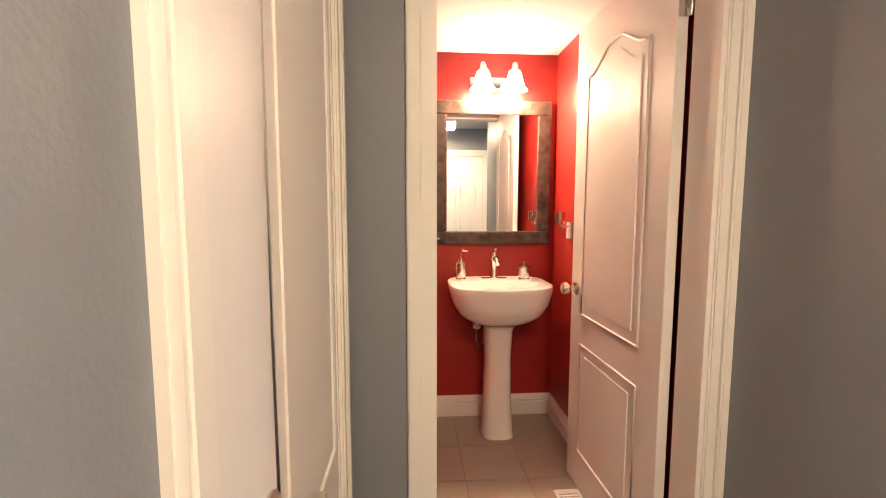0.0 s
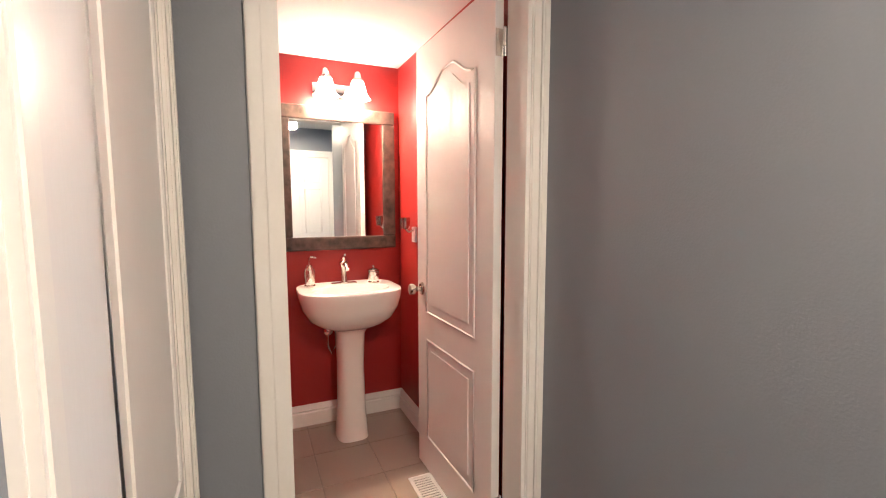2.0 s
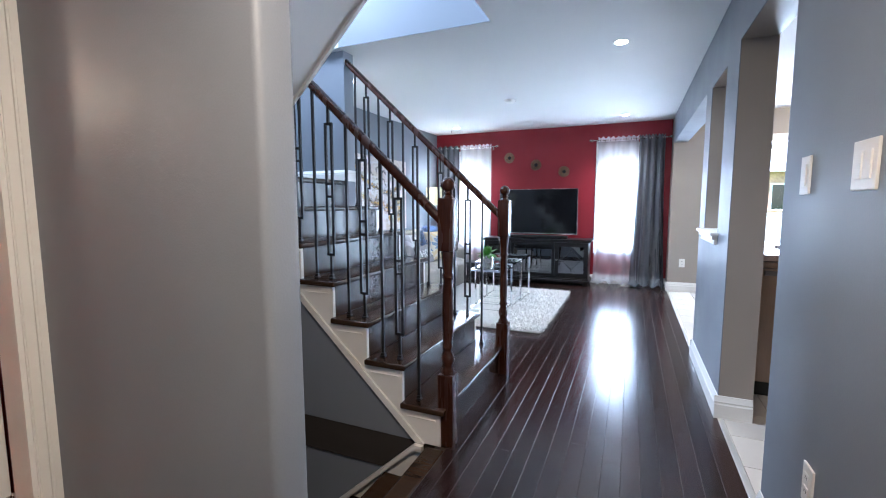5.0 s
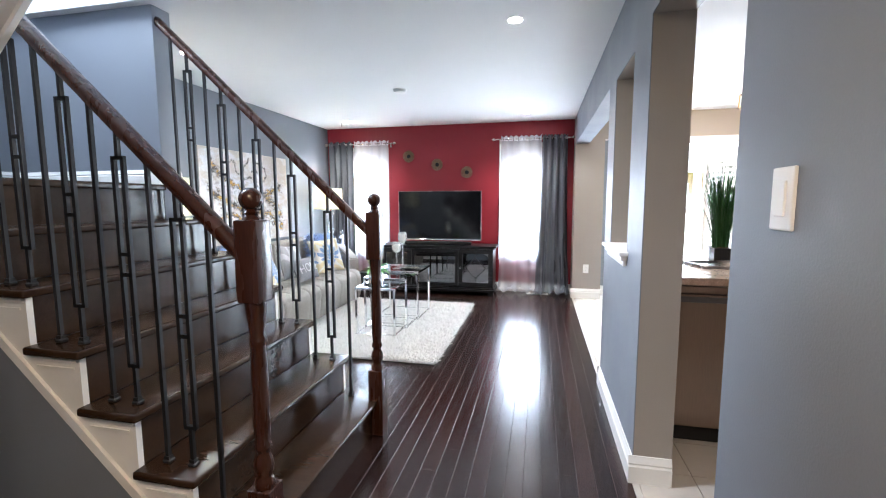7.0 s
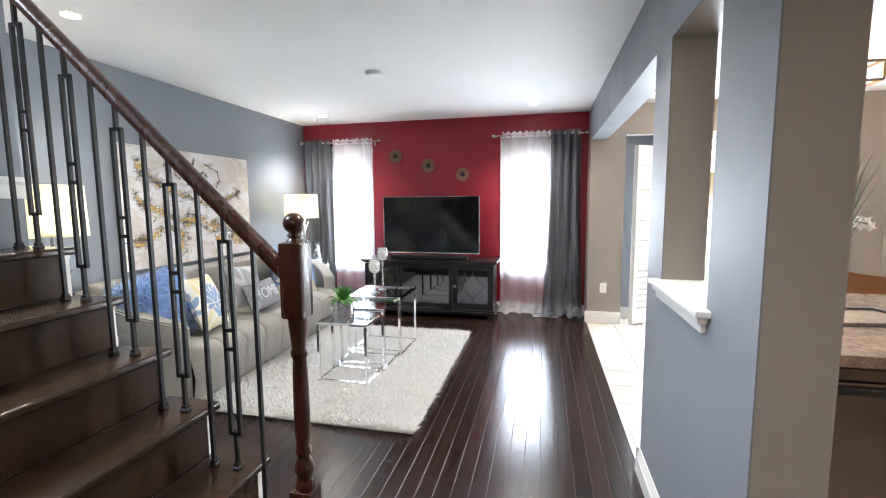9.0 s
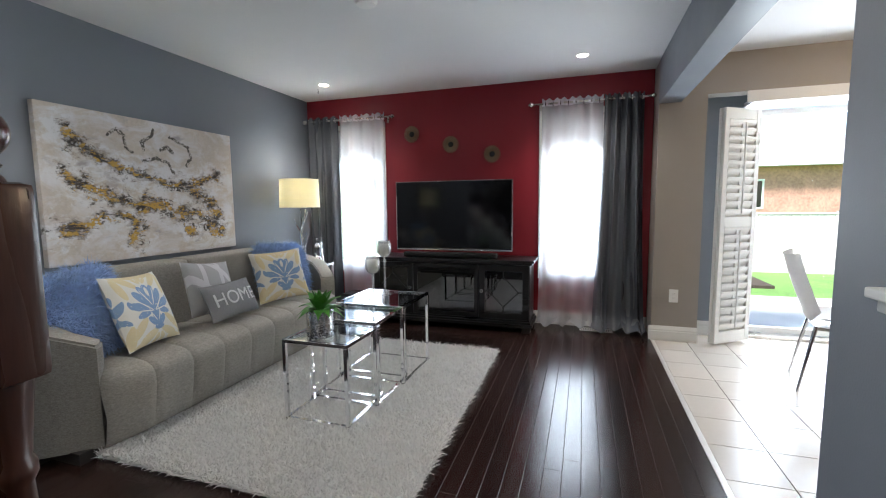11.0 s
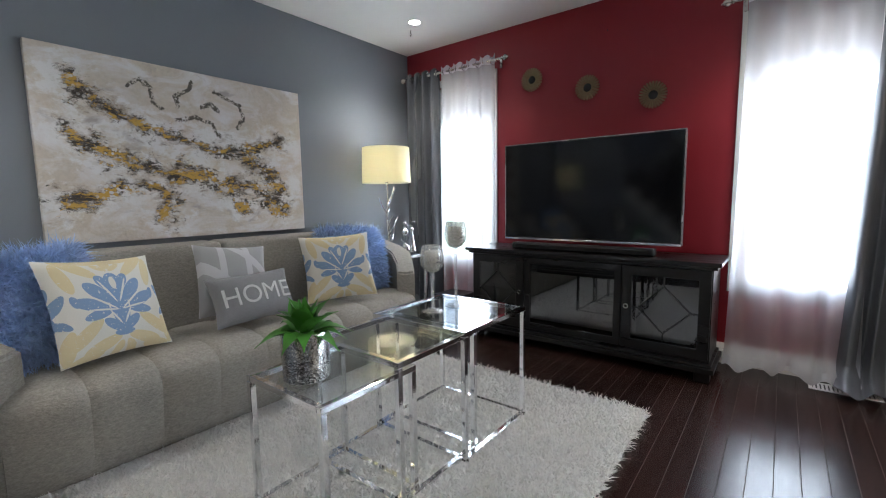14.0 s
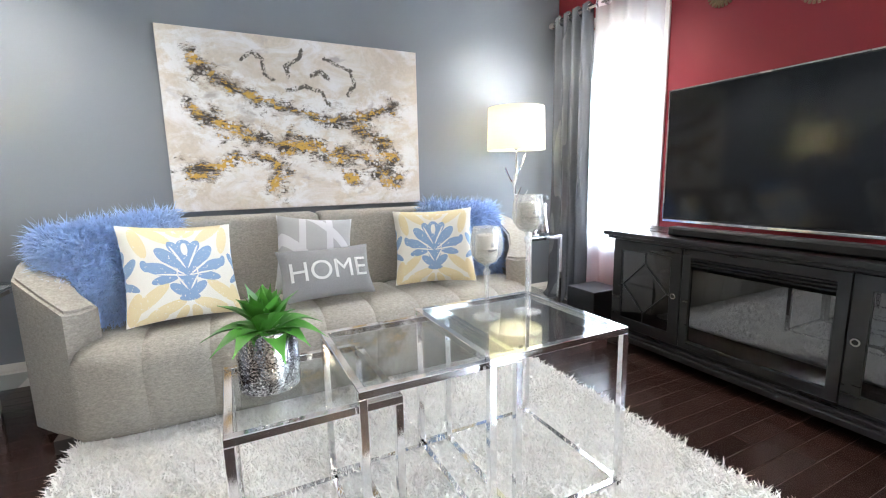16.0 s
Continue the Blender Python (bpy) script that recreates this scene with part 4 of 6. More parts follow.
def damask(name):
    """Cream cloth with yellow and blue ogee medallions, mirrored about the cushion's middle."""
    m = mat(name, (0.8, 0.77, 0.7), 0.85, bump=0.6, scale=320, var=0.05)
    n, l = m.node_tree.nodes, m.node_tree.links
    tc, sep = n.new("ShaderNodeTexCoord"), n.new("ShaderNodeSeparateXYZ")
    l.new(tc.outputs["Object"], sep.inputs[0])

    def op(kind, a, b=None, c=None):
        k = n.new("ShaderNodeMath")
        k.operation = kind
        for s, v in zip(k.inputs, (a, b, c)):
            if v is None:
                continue
            if isinstance(v, (int, float)):
                s.default_value = v
            else:
                l.new(v, s)
        return k.outputs[0]
    X, Z = op("ABSOLUTE", sep.outputs[0]), sep.outputs[2]

    def petal(cx, cz, ang, a, b):
        """An almond-shaped petal at (cx, cz)."""
        c, s = math.cos(radians(ang)), math.sin(radians(ang))
        dx, dz = op("SUBTRACT", X, cx), op("SUBTRACT", Z, cz)
        p = op("ADD", op("MULTIPLY", dx, c), op("MULTIPLY", dz, s))
        q = op("SUBTRACT", op("MULTIPLY", dz, c), op("MULTIPLY", dx, s))
        e = op("ADD", op("POWER", op("ABSOLUTE", op("DIVIDE", p, a)), 2.0), op("POWER", op("ABSOLUTE", op("DIVIDE", q, b)), 2.0))
        return op("LESS_THAN", e, 1.0)

    def union(ps):
        r = ps[0]
        for p in ps[1:]:
            r = op("MAXIMUM", r, p)
        return r
    body = union([petal(0, 0.078, 90, 0.052, 0.036), petal(0.036, 0.088, 55, 0.040, 0.021), petal(0.066, 0.048, 48, 0.062, 0.026), petal(0.100, 0.002, 22, 0.062, 0.025), petal(0.150, 0.022, 75, 0.026, 0.013),
                  petal(0.082, -0.042, -12, 0.052, 0.019), petal(0, -0.025, 90, 0.085, 0.036), petal(0.036, -0.092, 38, 0.042, 0.020), petal(0, -0.128, 0, 0.040, 0.014)])
    cuts = union([petal(0, 0.084, 90, 0.028, 0.013), petal(0.030, 0.050, 64, 0.058, 0.0042), petal(0.058, 0.006, 38, 0.062, 0.0042), petal(0.060, -0.026, 8, 0.055, 0.0038), petal(0.024, -0.062, 60, 0.036, 0.0038)])
    side = union([petal(0.235, -0.02, 75, 0.06, 0.024), petal(0.205, 0.015, 120, 0.05, 0.017), petal(0.225, 0.06, 100, 0.045, 0.016), petal(0.205, -0.055, 40, 0.04, 0.014)])
    blue = union([op("MULTIPLY", body, op("SUBTRACT", 1.0, cuts)), side])
    yellow = union([petal(0.115, 0.165, 38, 0.085, 0.022), petal(0.165, 0.125, 75, 0.07, 0.022), petal(0.07, 0.195, 8, 0.065, 0.020), petal(0, 0.185, 90, 0.036, 0.024), petal(0.03, 0.155, 30, 0.03, 0.01), petal(0.14, -0.115, 140, 0.085, 0.024),
                    petal(0.195, -0.15, 105, 0.065, 0.022), petal(0.085, -0.165, 160, 0.075, 0.022), petal(0.03, -0.195, 120, 0.04, 0.018), petal(0.14, -0.2, 170, 0.06, 0.016)])
    dot = n.new("ShaderNodeTexNoise")
    dot.inputs["Scale"].default_value = 140
    l.new(tc.outputs["Object"], dot.inputs[0])
    thread = op("GREATER_THAN", dot.outputs[0], 0.33)
    b = n["Principled BSDF"].inputs["Base Color"]
    src = b.links[0].from_socket

    def over(base, mask, col):
        mx = n.new("ShaderNodeMix")
        mx.data_type = "RGBA"
        l.new(op("MULTIPLY", mask, thread), mx.inputs[0])
        l.new(base, mx.inputs[6])
        mx.inputs[7].default_value = (*col, 1)
        return mx.outputs[2]
    l.new(over(over(src, yellow, (0.76, 0.65, 0.40)), blue, (0.25, 0.37, 0.57)), b)
    return m


DAMASK = damask("cream damask cloth with blue and yellow medallions")
PLAID = mat("silver grey plaid cloth", (0.38, 0.38, 0.39), 0.6, bump=0.4, scale=250, var=0.08)
_n, _l = PLAID.node_tree.nodes, PLAID.node_tree.links
_w1, _w2, _tc, _mm, _mx = _n.new("ShaderNodeTexWave"), _n.new("ShaderNodeTexWave"), _n.new("ShaderNodeTexCoord"), _n.new("ShaderNodeMath"), _n.new("ShaderNodeMix")
_w1.bands_direction, _w2.bands_direction = "DIAGONAL", "X"
for _w in (_w1, _w2):
    _w.inputs["Scale"].default_value = 2.3
    _l.new(_tc.outputs["Object"], _w.inputs[0])
_mm.operation = "MAXIMUM"
_l.new(_w1.outputs["Fac"], _mm.inputs[0]), _l.new(_w2.outputs["Fac"], _mm.inputs[1])
_gt = _n.new("ShaderNodeMath")
_gt.operation = "GREATER_THAN"
_gt.inputs[1].default_value = 0.86
_l.new(_mm.outputs[0], _gt.inputs[0])
_mx.data_type = "RGBA"
_l.new(_gt.outputs[0], _mx.inputs[0])
_b = _n["Principled BSDF"].inputs["Base Color"]
_l.new(_b.links[0].from_socket, _mx.inputs[6])
_mx.inputs[7].default_value = (0.58, 0.58, 0.60, 1)
_l.new(_mx.outputs[2], _b)
TWEED = mat("grey tweed cloth", (0.27, 0.27, 0.28), 0.9, bump=1.0, scale=300, var=0.35)
FUR = mat("pale blue shaggy fur", (0.46, 0.61, 0.90), 0.65, var=0.30, scale=40)
LETTER = mat("off-white printed letters", (0.7, 0.7, 0.7), 0.8, var=0.15, scale=200)


def cushion(name, label, w, h, d, material, m):
    c = thing(name, label, "cushion", m)
    part("cover", pillow_mesh(w, h, d), material, c, smooth=True)
    return c


def fur_cushion(w, h, d, m, seed):
    c = thing("fur_cushion", "pale blue shaggy faux-fur cushion on the sofa", "cushion", m, "fur cushions")
    part("cover", pillow_mesh(w, h, d), FUR, c, smooth=True)
    rng = np.random.default_rng(seed)
    k = 13000
    u, v = rng.uniform(-1, 1, k), rng.uniform(-1, 1, k)
    side = np.where(rng.random(k) < 0.82, -1.0, 1.0)
    t = d / 2 * np.clip((1 - u * u) * (1 - v * v), 0, 1) ** 0.42
    base = np.stack([u * w / 2 * 0.97, side * t, v * h / 2 * 0.97], 1)
    nrm = np.stack([u * np.abs(u) ** 3 * 1.3, side * (0.5 + 0 * u), v * np.abs(v) ** 3 * 1.3], 1)
    nrm /= np.linalg.norm(nrm, axis=1)[:, None]
    way = nrm + rng.normal(0, 0.55, (k, 3)) + np.array([0, 0, -0.12])
    way /= np.linalg.norm(way, axis=1)[:, None]
    ln = rng.uniform(0.035, 0.085, k)[:, None]
    across = np.cross(way, rng.normal(0, 1, (k, 3)))
    across /= np.linalg.norm(across, axis=1)[:, None]
    bend = rng.normal(0, 0.012, (k, 3)) + np.array([0, 0, -0.008])
    wd = 0.0030
    p = np.stack([base - across * wd, base + across * wd, base + way * ln * 0.55 + across * wd * 0.8, base + way * ln * 0.55 - across * wd * 0.8, base + way * ln + bend], 1).reshape(-1, 3)
    i = np.arange(k) * 5
    faces = [(a, a + 1, a + 2, a + 3) for a in i.tolist()] + [(a + 3, a + 2, a + 4) for a in i.tolist()]
    me = bpy.data.meshes.new("fur")
    me.from_pydata(p.tolist(), [], faces)
    me.materials.append(FUR)
    f = part("fur", me, FUR, c)
    f["kind"] = "stuff"
    return c


fur_cushion(0.54, 0.45, 0.20, pose(6.10, 2.53, 0.655, -24, -7, 4), 11)
fur_cushion(0.50, 0.44, 0.17, pose(7.88, 2.58, 0.65, -18, 3, -8), 12)
tagged(cushion("damask_cushion", "cream cushion with blue and yellow damask medallions, leaning on the sofa", 0.455, 0.435, 0.14, DAMASK, pose(6.368, 2.365, 0.645, -22, 4, 19)), group="damask cushions")
tagged(cushion("damask_cushion", "cream cushion with blue and yellow damask medallions, leaning on the sofa", 0.455, 0.43, 0.14, DAMASK, pose(7.605, 2.385, 0.65, -19, -2, -24)), group="damask cushions")
cushion("plaid_cushion", "silver grey plaid cushion behind a smaller one", 0.39, 0.39, 0.13, PLAID, pose(6.96, 2.475, 0.655, -20, 6, -3))
hm = cushion("home_cushion", "small grey tweed cushion printed with the word HOME", 0.46, 0.26, 0.12, TWEED, pose(6.985, 2.318, 0.578, -24, 0, 3))
cu = bpy.data.curves.new("word", "FONT")
cu.body, cu.size, cu.extrude, cu.align_x, cu.align_y = "HOME", 0.135, 0.0015, "CENTER", "CENTER"
tmp = bpy.data.objects.new("word", cu)
tw = bpy.data.meshes.new_from_object(tmp)
bpy.data.objects.remove(tmp)
tw.transform(pose(0, 0, 0, 90, 0, 0))
for v in tw.vertices:
    u, s = v.co.x / 0.23, v.co.z / 0.135
    v.co.y += -0.06 * max(0.0, (1 - u * u) * (1 - s * s)) ** 0.42 - 0.002
tw.materials.clear()
tw.materials.append(LETTER)
part("lettering", tw, LETTER, hm, "off-white letters HOME")

# ---- painting ----
def art_material():
    m = mat("abstract painting", (0.63, 0.56, 0.49), 0.7, bump=0.9, scale=70, var=0.12)
    n, l = m.node_tree.nodes, m.node_tree.links
    tc = n.new("ShaderNodeTexCoord")
    obj = tc.outputs["Object"]

    def op(kind, a, b=0.0, clamp=False):
        k = n.new("ShaderNodeMath")
        k.operation, k.use_clamp = kind, clamp
        for s, v in zip(k.inputs, (a, b)):
            if isinstance(v, (int, float)):
                s.default_value = v
            else:
                l.new(v, s)
        return k.outputs[0]

    def nz(scale, detail=5, rough=0.6, stretch=(1, 1, 1), off=0.0, dist=0.0):
        mp, t = n.new("ShaderNodeMapping"), n.new("ShaderNodeTexNoise")
        mp.inputs["Scale"].default_value, mp.inputs["Location"].default_value = stretch, (off, off * 0.7, off * 1.3)
        t.inputs["Scale"].default_value, t.inputs["Detail"].default_value, t.inputs["Roughness"].default_value, t.inputs["Distortion"].default_value = scale, detail, rough, dist
        l.new(obj, mp.inputs[0]), l.new(mp.outputs[0], t.inputs[0])
        return t.outputs[0]

    def step(v, a, b):
        r = n.new("ShaderNodeMapRange")
        r.inputs[1].default_value, r.inputs[2].default_value = a, b
        l.new(v, r.inputs[0])
        return r.outputs[0]

    def over(base, mask, col):
        mx = n.new("ShaderNodeMix")
        mx.data_type = "RGBA"
        l.new(mask, mx.inputs[0]), l.new(base, mx.inputs[6])
        mx.inputs[7].default_value = (*col, 1)
        return mx.outputs[2]
    sep = n.new("ShaderNodeSeparateXYZ")
    l.new(obj, sep.inputs[0])
    X, Z = sep.outputs[0], sep.outputs[2]
    wx = op("MULTIPLY", op("SUBTRACT", nz(4.5, 7, 0.7, off=4), 0.5), 0.42)
    wz = op("MULTIPLY", op("SUBTRACT", nz(5.0, 8, 0.72, off=12), 0.5), 0.40)
    PX, PZ = op("ADD", X, wx), op("ADD", Z, wz)

    def stroke(path, w, px, pz):
        """How near a point lies to a painted stroke along a path: 1 on it, 0 at w away."""
        best = None
        for (x0, z0), (x1, z1) in zip(path, path[1:]):
            ex, ez = x1 - x0, z1 - z0
            k = ex * ex + ez * ez
            dx, dz = op("SUBTRACT", px, x0), op("SUBTRACT", pz, z0)
            t = op("ADD", op("MULTIPLY", dx, ex / k), op("MULTIPLY", dz, ez / k), True)
            qx, qz = op("SUBTRACT", dx, op("MULTIPLY", t, ex)), op("SUBTRACT", dz, op("MULTIPLY", t, ez))
            d = op("SQRT", op("ADD", op("MULTIPLY", qx, qx), op("MULTIPLY", qz, qz)))
            best = d if best is None else op("MINIMUM", best, d)
        return op("SUBTRACT", 1.0, op("DIVIDE", best, w), True)
    streaks = [([(-0.60, 0.34), (-0.50, 0.24), (-0.22, 0.12), (0.05, 0.05), (0.32, 0.03), (0.62, 0.13)], 0.085),
               ([(-0.62, 0.07), (-0.45, -0.03), (-0.12, -0.10), (0.20, -0.19), (0.62, -0.29)], 0.085),
               ([(-0.66, -0.28), (-0.38, -0.20), (-0.15, -0.23), (-0.17, -0.38)], 0.085),
               ([(0.30, -0.02), (0.46, -0.10), (0.58, -0.20)], 0.10), ([(0.20, -0.30), (0.33, -0.34)], 0.06), ([(0.46, -0.30), (0.60, -0.36)], 0.06)]
    bands = None
    for path, w in streaks:
        k = stroke(path, w * 1.7, PX, PZ)
        bands = k if bands is None else op("MAXIMUM", bands, k)
    b = n["Principled BSDF"].inputs["Base Color"]
    c = b.links[0].from_socket
    c = over(c, step(nz(4.0, 8, 0.65, (1, 1, 1.6), 9, 0.8), 0.46, 0.62), (0.76, 0.74, 0.75))
    c = over(c, op("MULTIPLY", step(bands, 0.0, 0.25), step(nz(8, 7, 0.7, (1, 1, 1.6), 61, 0.5), 0.44, 0.56)), (0.78, 0.77, 0.78))
    c = over(c, step(nz(5.5, 5, 0.6, (1, 1, 1.6), 17, 0.4), 0.60, 0.72), (0.44, 0.40, 0.40))
    def ragged(noise, weight, a, b):
        """Paint that breaks up into specks away from the middle of a stroke."""
        return op("MULTIPLY", step(op("ADD", noise, op("MULTIPLY", bands, weight)), a, b), step(bands, 0.0, 0.10))
    c = over(c, ragged(nz(9, 9, 0.72, (0.7, 1, 1.5), 2, 0.8), 0.42, 0.74, 1.0), (0.27, 0.20, 0.145))
    c = over(c, ragged(nz(16, 12, 0.85, (0.7, 1, 1.6), 21, 1.0), 0.34, 0.735, 0.82), (0.05, 0.04, 0.033))
    c = over(c, ragged(nz(9, 10, 0.8, (0.7, 1, 2.0), 31, 0.8), 0.36, 0.825, 0.87), (0.60, 0.36, 0.07))
    vor = n.new("ShaderNodeTexVoronoi")
    vor.inputs["Scale"].default_value = 42
    l.new(obj, vor.inputs[0])
    flecks = op("MULTIPLY", op("MULTIPLY", op("LESS_THAN", vor.outputs["Distance"], 0.36), step(nz(6, 3, 0.5, off=41), 0.50, 0.60)), step(bands, 0.15, 0.5))
    c = over(c, flecks, (0.68, 0.66, 0.64))
    # thin scrolled strokes near the upper edge
    sx = op("ADD", X, op("MULTIPLY", wx, 0.25))
    sz = op("ADD", Z, op("MULTIPLY", wz, 0.25))
    arcs = [[(-0.34, 0.36), (-0.28, 0.40), (-0.23, 0.36), (-0.21, 0.29), (-0.17, 0.26)], [(0.0, 0.43), (-0.03, 0.38), (-0.10, 0.35), (-0.09, 0.28)],
            [(0.14, 0.40), (0.22, 0.37), (0.30, 0.34), (0.32, 0.25), (0.26, 0.19)], [(-0.10, 0.20), (0.0, 0.23), (0.10, 0.20), (0.14, 0.13)], [(0.05, 0.29), (0.11, 0.32), (0.15, 0.28)]]
    thin = None
    for path in arcs:
        k = stroke(path, 0.022, sx, sz)
        thin = k if thin is None else op("MAXIMUM", thin, k)
    c = over(c, op("MULTIPLY", step(thin, 0.35, 0.6), step(nz(40, 4, 0.7, off=51), 0.40, 0.50)), (0.11, 0.095, 0.08))
    l.new(c, b)
    return m


art = thing("painting", "large abstract canvas in beige, white, gold and black, unframed", "painting", pose(7.049, 3.035, 1.368))
part("canvas", soft(boxes((-0.746, 0.746, -0.022, 0.022, -0.499, 0.499)), 0.004), art_material(), art)
part("stretcher", boxes((-0.7, 0.7, 0.0225, 0.024, -0.45, 0.45)), DARKWOOD, art)

# ---- rug ----
RUGM = mat("ivory shaggy pile", (0.90, 0.89, 0.87), 0.9, var=0.06, scale=40)
rug = thing("rug", "thick ivory shag rug on the dark floor", "rug")
RX0, RX1, RY0, RY1 = 5.965, 8.01, 0.60, 2.2
part("backing", rbox(RX0, RX1, RY0, RY1, 0.002, 0.018, 0.006), RUGM, rug)


def pile(k, seed):
    rng = np.random.default_rng(seed)
    base = np.stack([rng.uniform(RX0 - 0.005, RX1 + 0.005, k), rng.uniform(RY0 - 0.005, RY1 + 0.005, k), np.full(k, 0.014)], 1)
    way = np.stack([rng.normal(0, 0.75, k), rng.normal(0, 0.75, k), rng.uniform(0.25, 1.0, k)], 1)
    way /= np.linalg.norm(way, axis=1)[:, None]
    ln = rng.uniform(0.022, 0.058, k)[:, None]
    across = np.cross(way, rng.normal(0, 1, (k, 3)))
    across /= np.linalg.norm(across, axis=1)[:, None]
    wd = rng.uniform(0.0012, 0.0034, k)[:, None]
    mid, tip = base + way * ln * 0.6, base + way * ln + np.stack([rng.normal(0, 0.006, k), rng.normal(0, 0.006, k), -rng.uniform(0, 0.008, k)], 1)
    tip[:, 2] = np.maximum(tip[:, 2], 0.006)
    p = np.stack([base - across * wd, base + across * wd, mid + across * wd, mid - across * wd, tip], 1).reshape(-1, 3)
    i = (np.arange(k) * 5).tolist()
    me = bpy.data.meshes.new("pile")
    me.from_pydata(p.tolist(), [], [(a, a + 1, a + 2, a + 3) for a in i] + [(a + 3, a + 2, a + 4) for a in i])
    me.materials.append(RUGM)
    return me


part("pile", pile(170000, 5), RUGM, rug, "shaggy ivory pile")["kind"] = "stuff"
_r = RUGM.node_tree
_g, _mr, _vm = _r.nodes.new("ShaderNodeNewGeometry"), _r.nodes.new("ShaderNodeMapRange"), _r.nodes.new("ShaderNodeVectorMath")
_mr.inputs[3].default_value, _mr.inputs[4].default_value = 0.88, 1.06
_vm.operation = "MULTIPLY"
_bc = _r.nodes["Principled BSDF"].inputs["Base Color"]
_r.links.new(_g.outputs["Random Per Island"], _mr.inputs[0])
_r.links.new(_bc.links[0].from_socket, _vm.inputs[0]), _r.links.new(_mr.outputs[0], _vm.inputs[1]), _r.links.new(_vm.outputs[0], _bc)


# ---- nesting tables ----
def nest_table(x0, x1, y0, y1, h, z=0.022):
    t = thing("nesting_table", "square chrome nesting table with a tinted glass top, on the rug", "table", group="nesting tables")
    s = 0.021
    for x in (x0, x1 - s):
        for y in (y0, y1 - s):
            part("leg", rbox(x, x + s, y, y + s, z, h - s, 0.0015, 1), CHROME, t)
    for nm, zz in (("top_rail", h - s), ("foot_rail", z)):
        part(nm, rbox(x0, x1, y0, y0 + s, zz, zz + s, 0.0015, 1), CHROME, t)
        part(nm, rbox(x0, x1, y1 - s, y1, zz, zz + s, 0.0015, 1), CHROME, t)
        part(nm, rbox(x0, x0 + s, y0 + s, y1 - s, zz, zz + s, 0.0015, 1), CHROME, t)
        part(nm, rbox(x1 - s, x1, y0 + s, y1 - s, zz, zz + s, 0.0015, 1), CHROME, t)
    part("glass_top", boxes((x0 + s, x1 - s, y0 + s, y1 - s, h - 0.008, h - 0.001)), TABLEGLASS, t, "tinted glass top")
    return t


nest_table(6.52, 6.925, 1.122, 1.53, 0.494)
nest_table(6.805, 7.27, 1.093, 1.557, 0.543)
nest_table(7.145, 7.65, 1.066, 1.578, 0.563)

# succulent in a mirrored mosaic pot
MOSAIC = mat("mirrored mosaic", (0.8, 0.8, 0.8), 0.1, metal=1.0, var=0.1)
_n, _l = MOSAIC.node_tree.nodes, MOSAIC.node_tree.links
_v, _tc, _rp = _n.new("ShaderNodeTexVoronoi"), _n.new("ShaderNodeTexCoord"), _n.new("ShaderNodeMapRange")
_v.inputs["Scale"].default_value = 190
_rp.inputs[3].default_value, _rp.inputs[4].default_value = 0.12, 0.95
_bp = _n.new("ShaderNodeBump")
_bp.inputs["Strength"].default_value, _bp.inputs["Distance"].default_value = 0.35, 0.002
_l.new(_tc.outputs["Object"], _v.inputs[0]), _l.new(_v.outputs["Color"], _rp.inputs[0])
_l.new(_v.outputs["Distance"], _bp.inputs["Height"]), _l.new(_bp.outputs[0], _n["Principled BSDF"].inputs["Normal"])
_l.new(_rp.outputs[0], _n["Principled BSDF"].inputs["Base Color"])
LEAF = mat("bright green succulent leaf", (0.075, 0.26, 0.035), 0.4, var=0.3, scale=25)
PEBBLE = mat("white pebbles", (0.7, 0.68, 0.64), 0.6, var=0.15)
pp = thing("potted_succulent", "green succulent in a round mirrored mosaic pot on the glass table", "plant", pose(6.635, 1.35, 0.494) @ Matrix.Scale(1.06, 4))
part("pot", lathe(bmesh.new(), [(0.068, 0), (0.072, 0.004), (0.073, 0.03), (0.073, 0.145), (0.070, 0.15), (0.066, 0.145), (0.066, 0.125)], 40), MOSAIC, pp, "mirrored mosaic pot", True)
bm = bmesh.new()
rnd = random.Random(8)
for i in range(46):
    a, r = rnd.uniform(0, 6.28), 0.058 * math.sqrt(rnd.random())
    bmesh.ops.create_icosphere(bm, subdivisions=1, radius=rnd.uniform(0.007, 0.011), matrix=pose(r * math.cos(a), r * math.sin(a), 0.135 + rnd.uniform(0, 0.008)))
part("pebbles", bm, PEBBLE, pp, smooth=True)["kind"] = "stuff"


def leaf_mesh(L, W, rise, droop, n=9):
    """A fleshy pointed leaf that arches outwards along x."""
    bm = bmesh.new()
    rows = []
    for i in range(n + 1):
        u = i / n
        x = L * (u * math.cos(rise) + 0.0)
        z = L * (u * math.sin(rise)) - droop * u * u
        w = W * (math.sin(math.pi * min(1, 0.12 + 0.88 * u) ** 0.8)) * (1 - u ** 5) + 0.001
        rows.append([bm.verts.new((x, -w, z + w * 0.35)), bm.verts.new((x, 0, z + 0.002)), bm.verts.new((x, w, z + w * 0.35)), bm.verts.new((x, 0, z - 0.006 * (1 - u)))])
    for a, b in zip(rows, rows[1:]):
        for j in range(4):
            bm.faces.new((a[j], a[(j + 1) % 4], b[(j + 1) % 4], b[j]))
    return bm


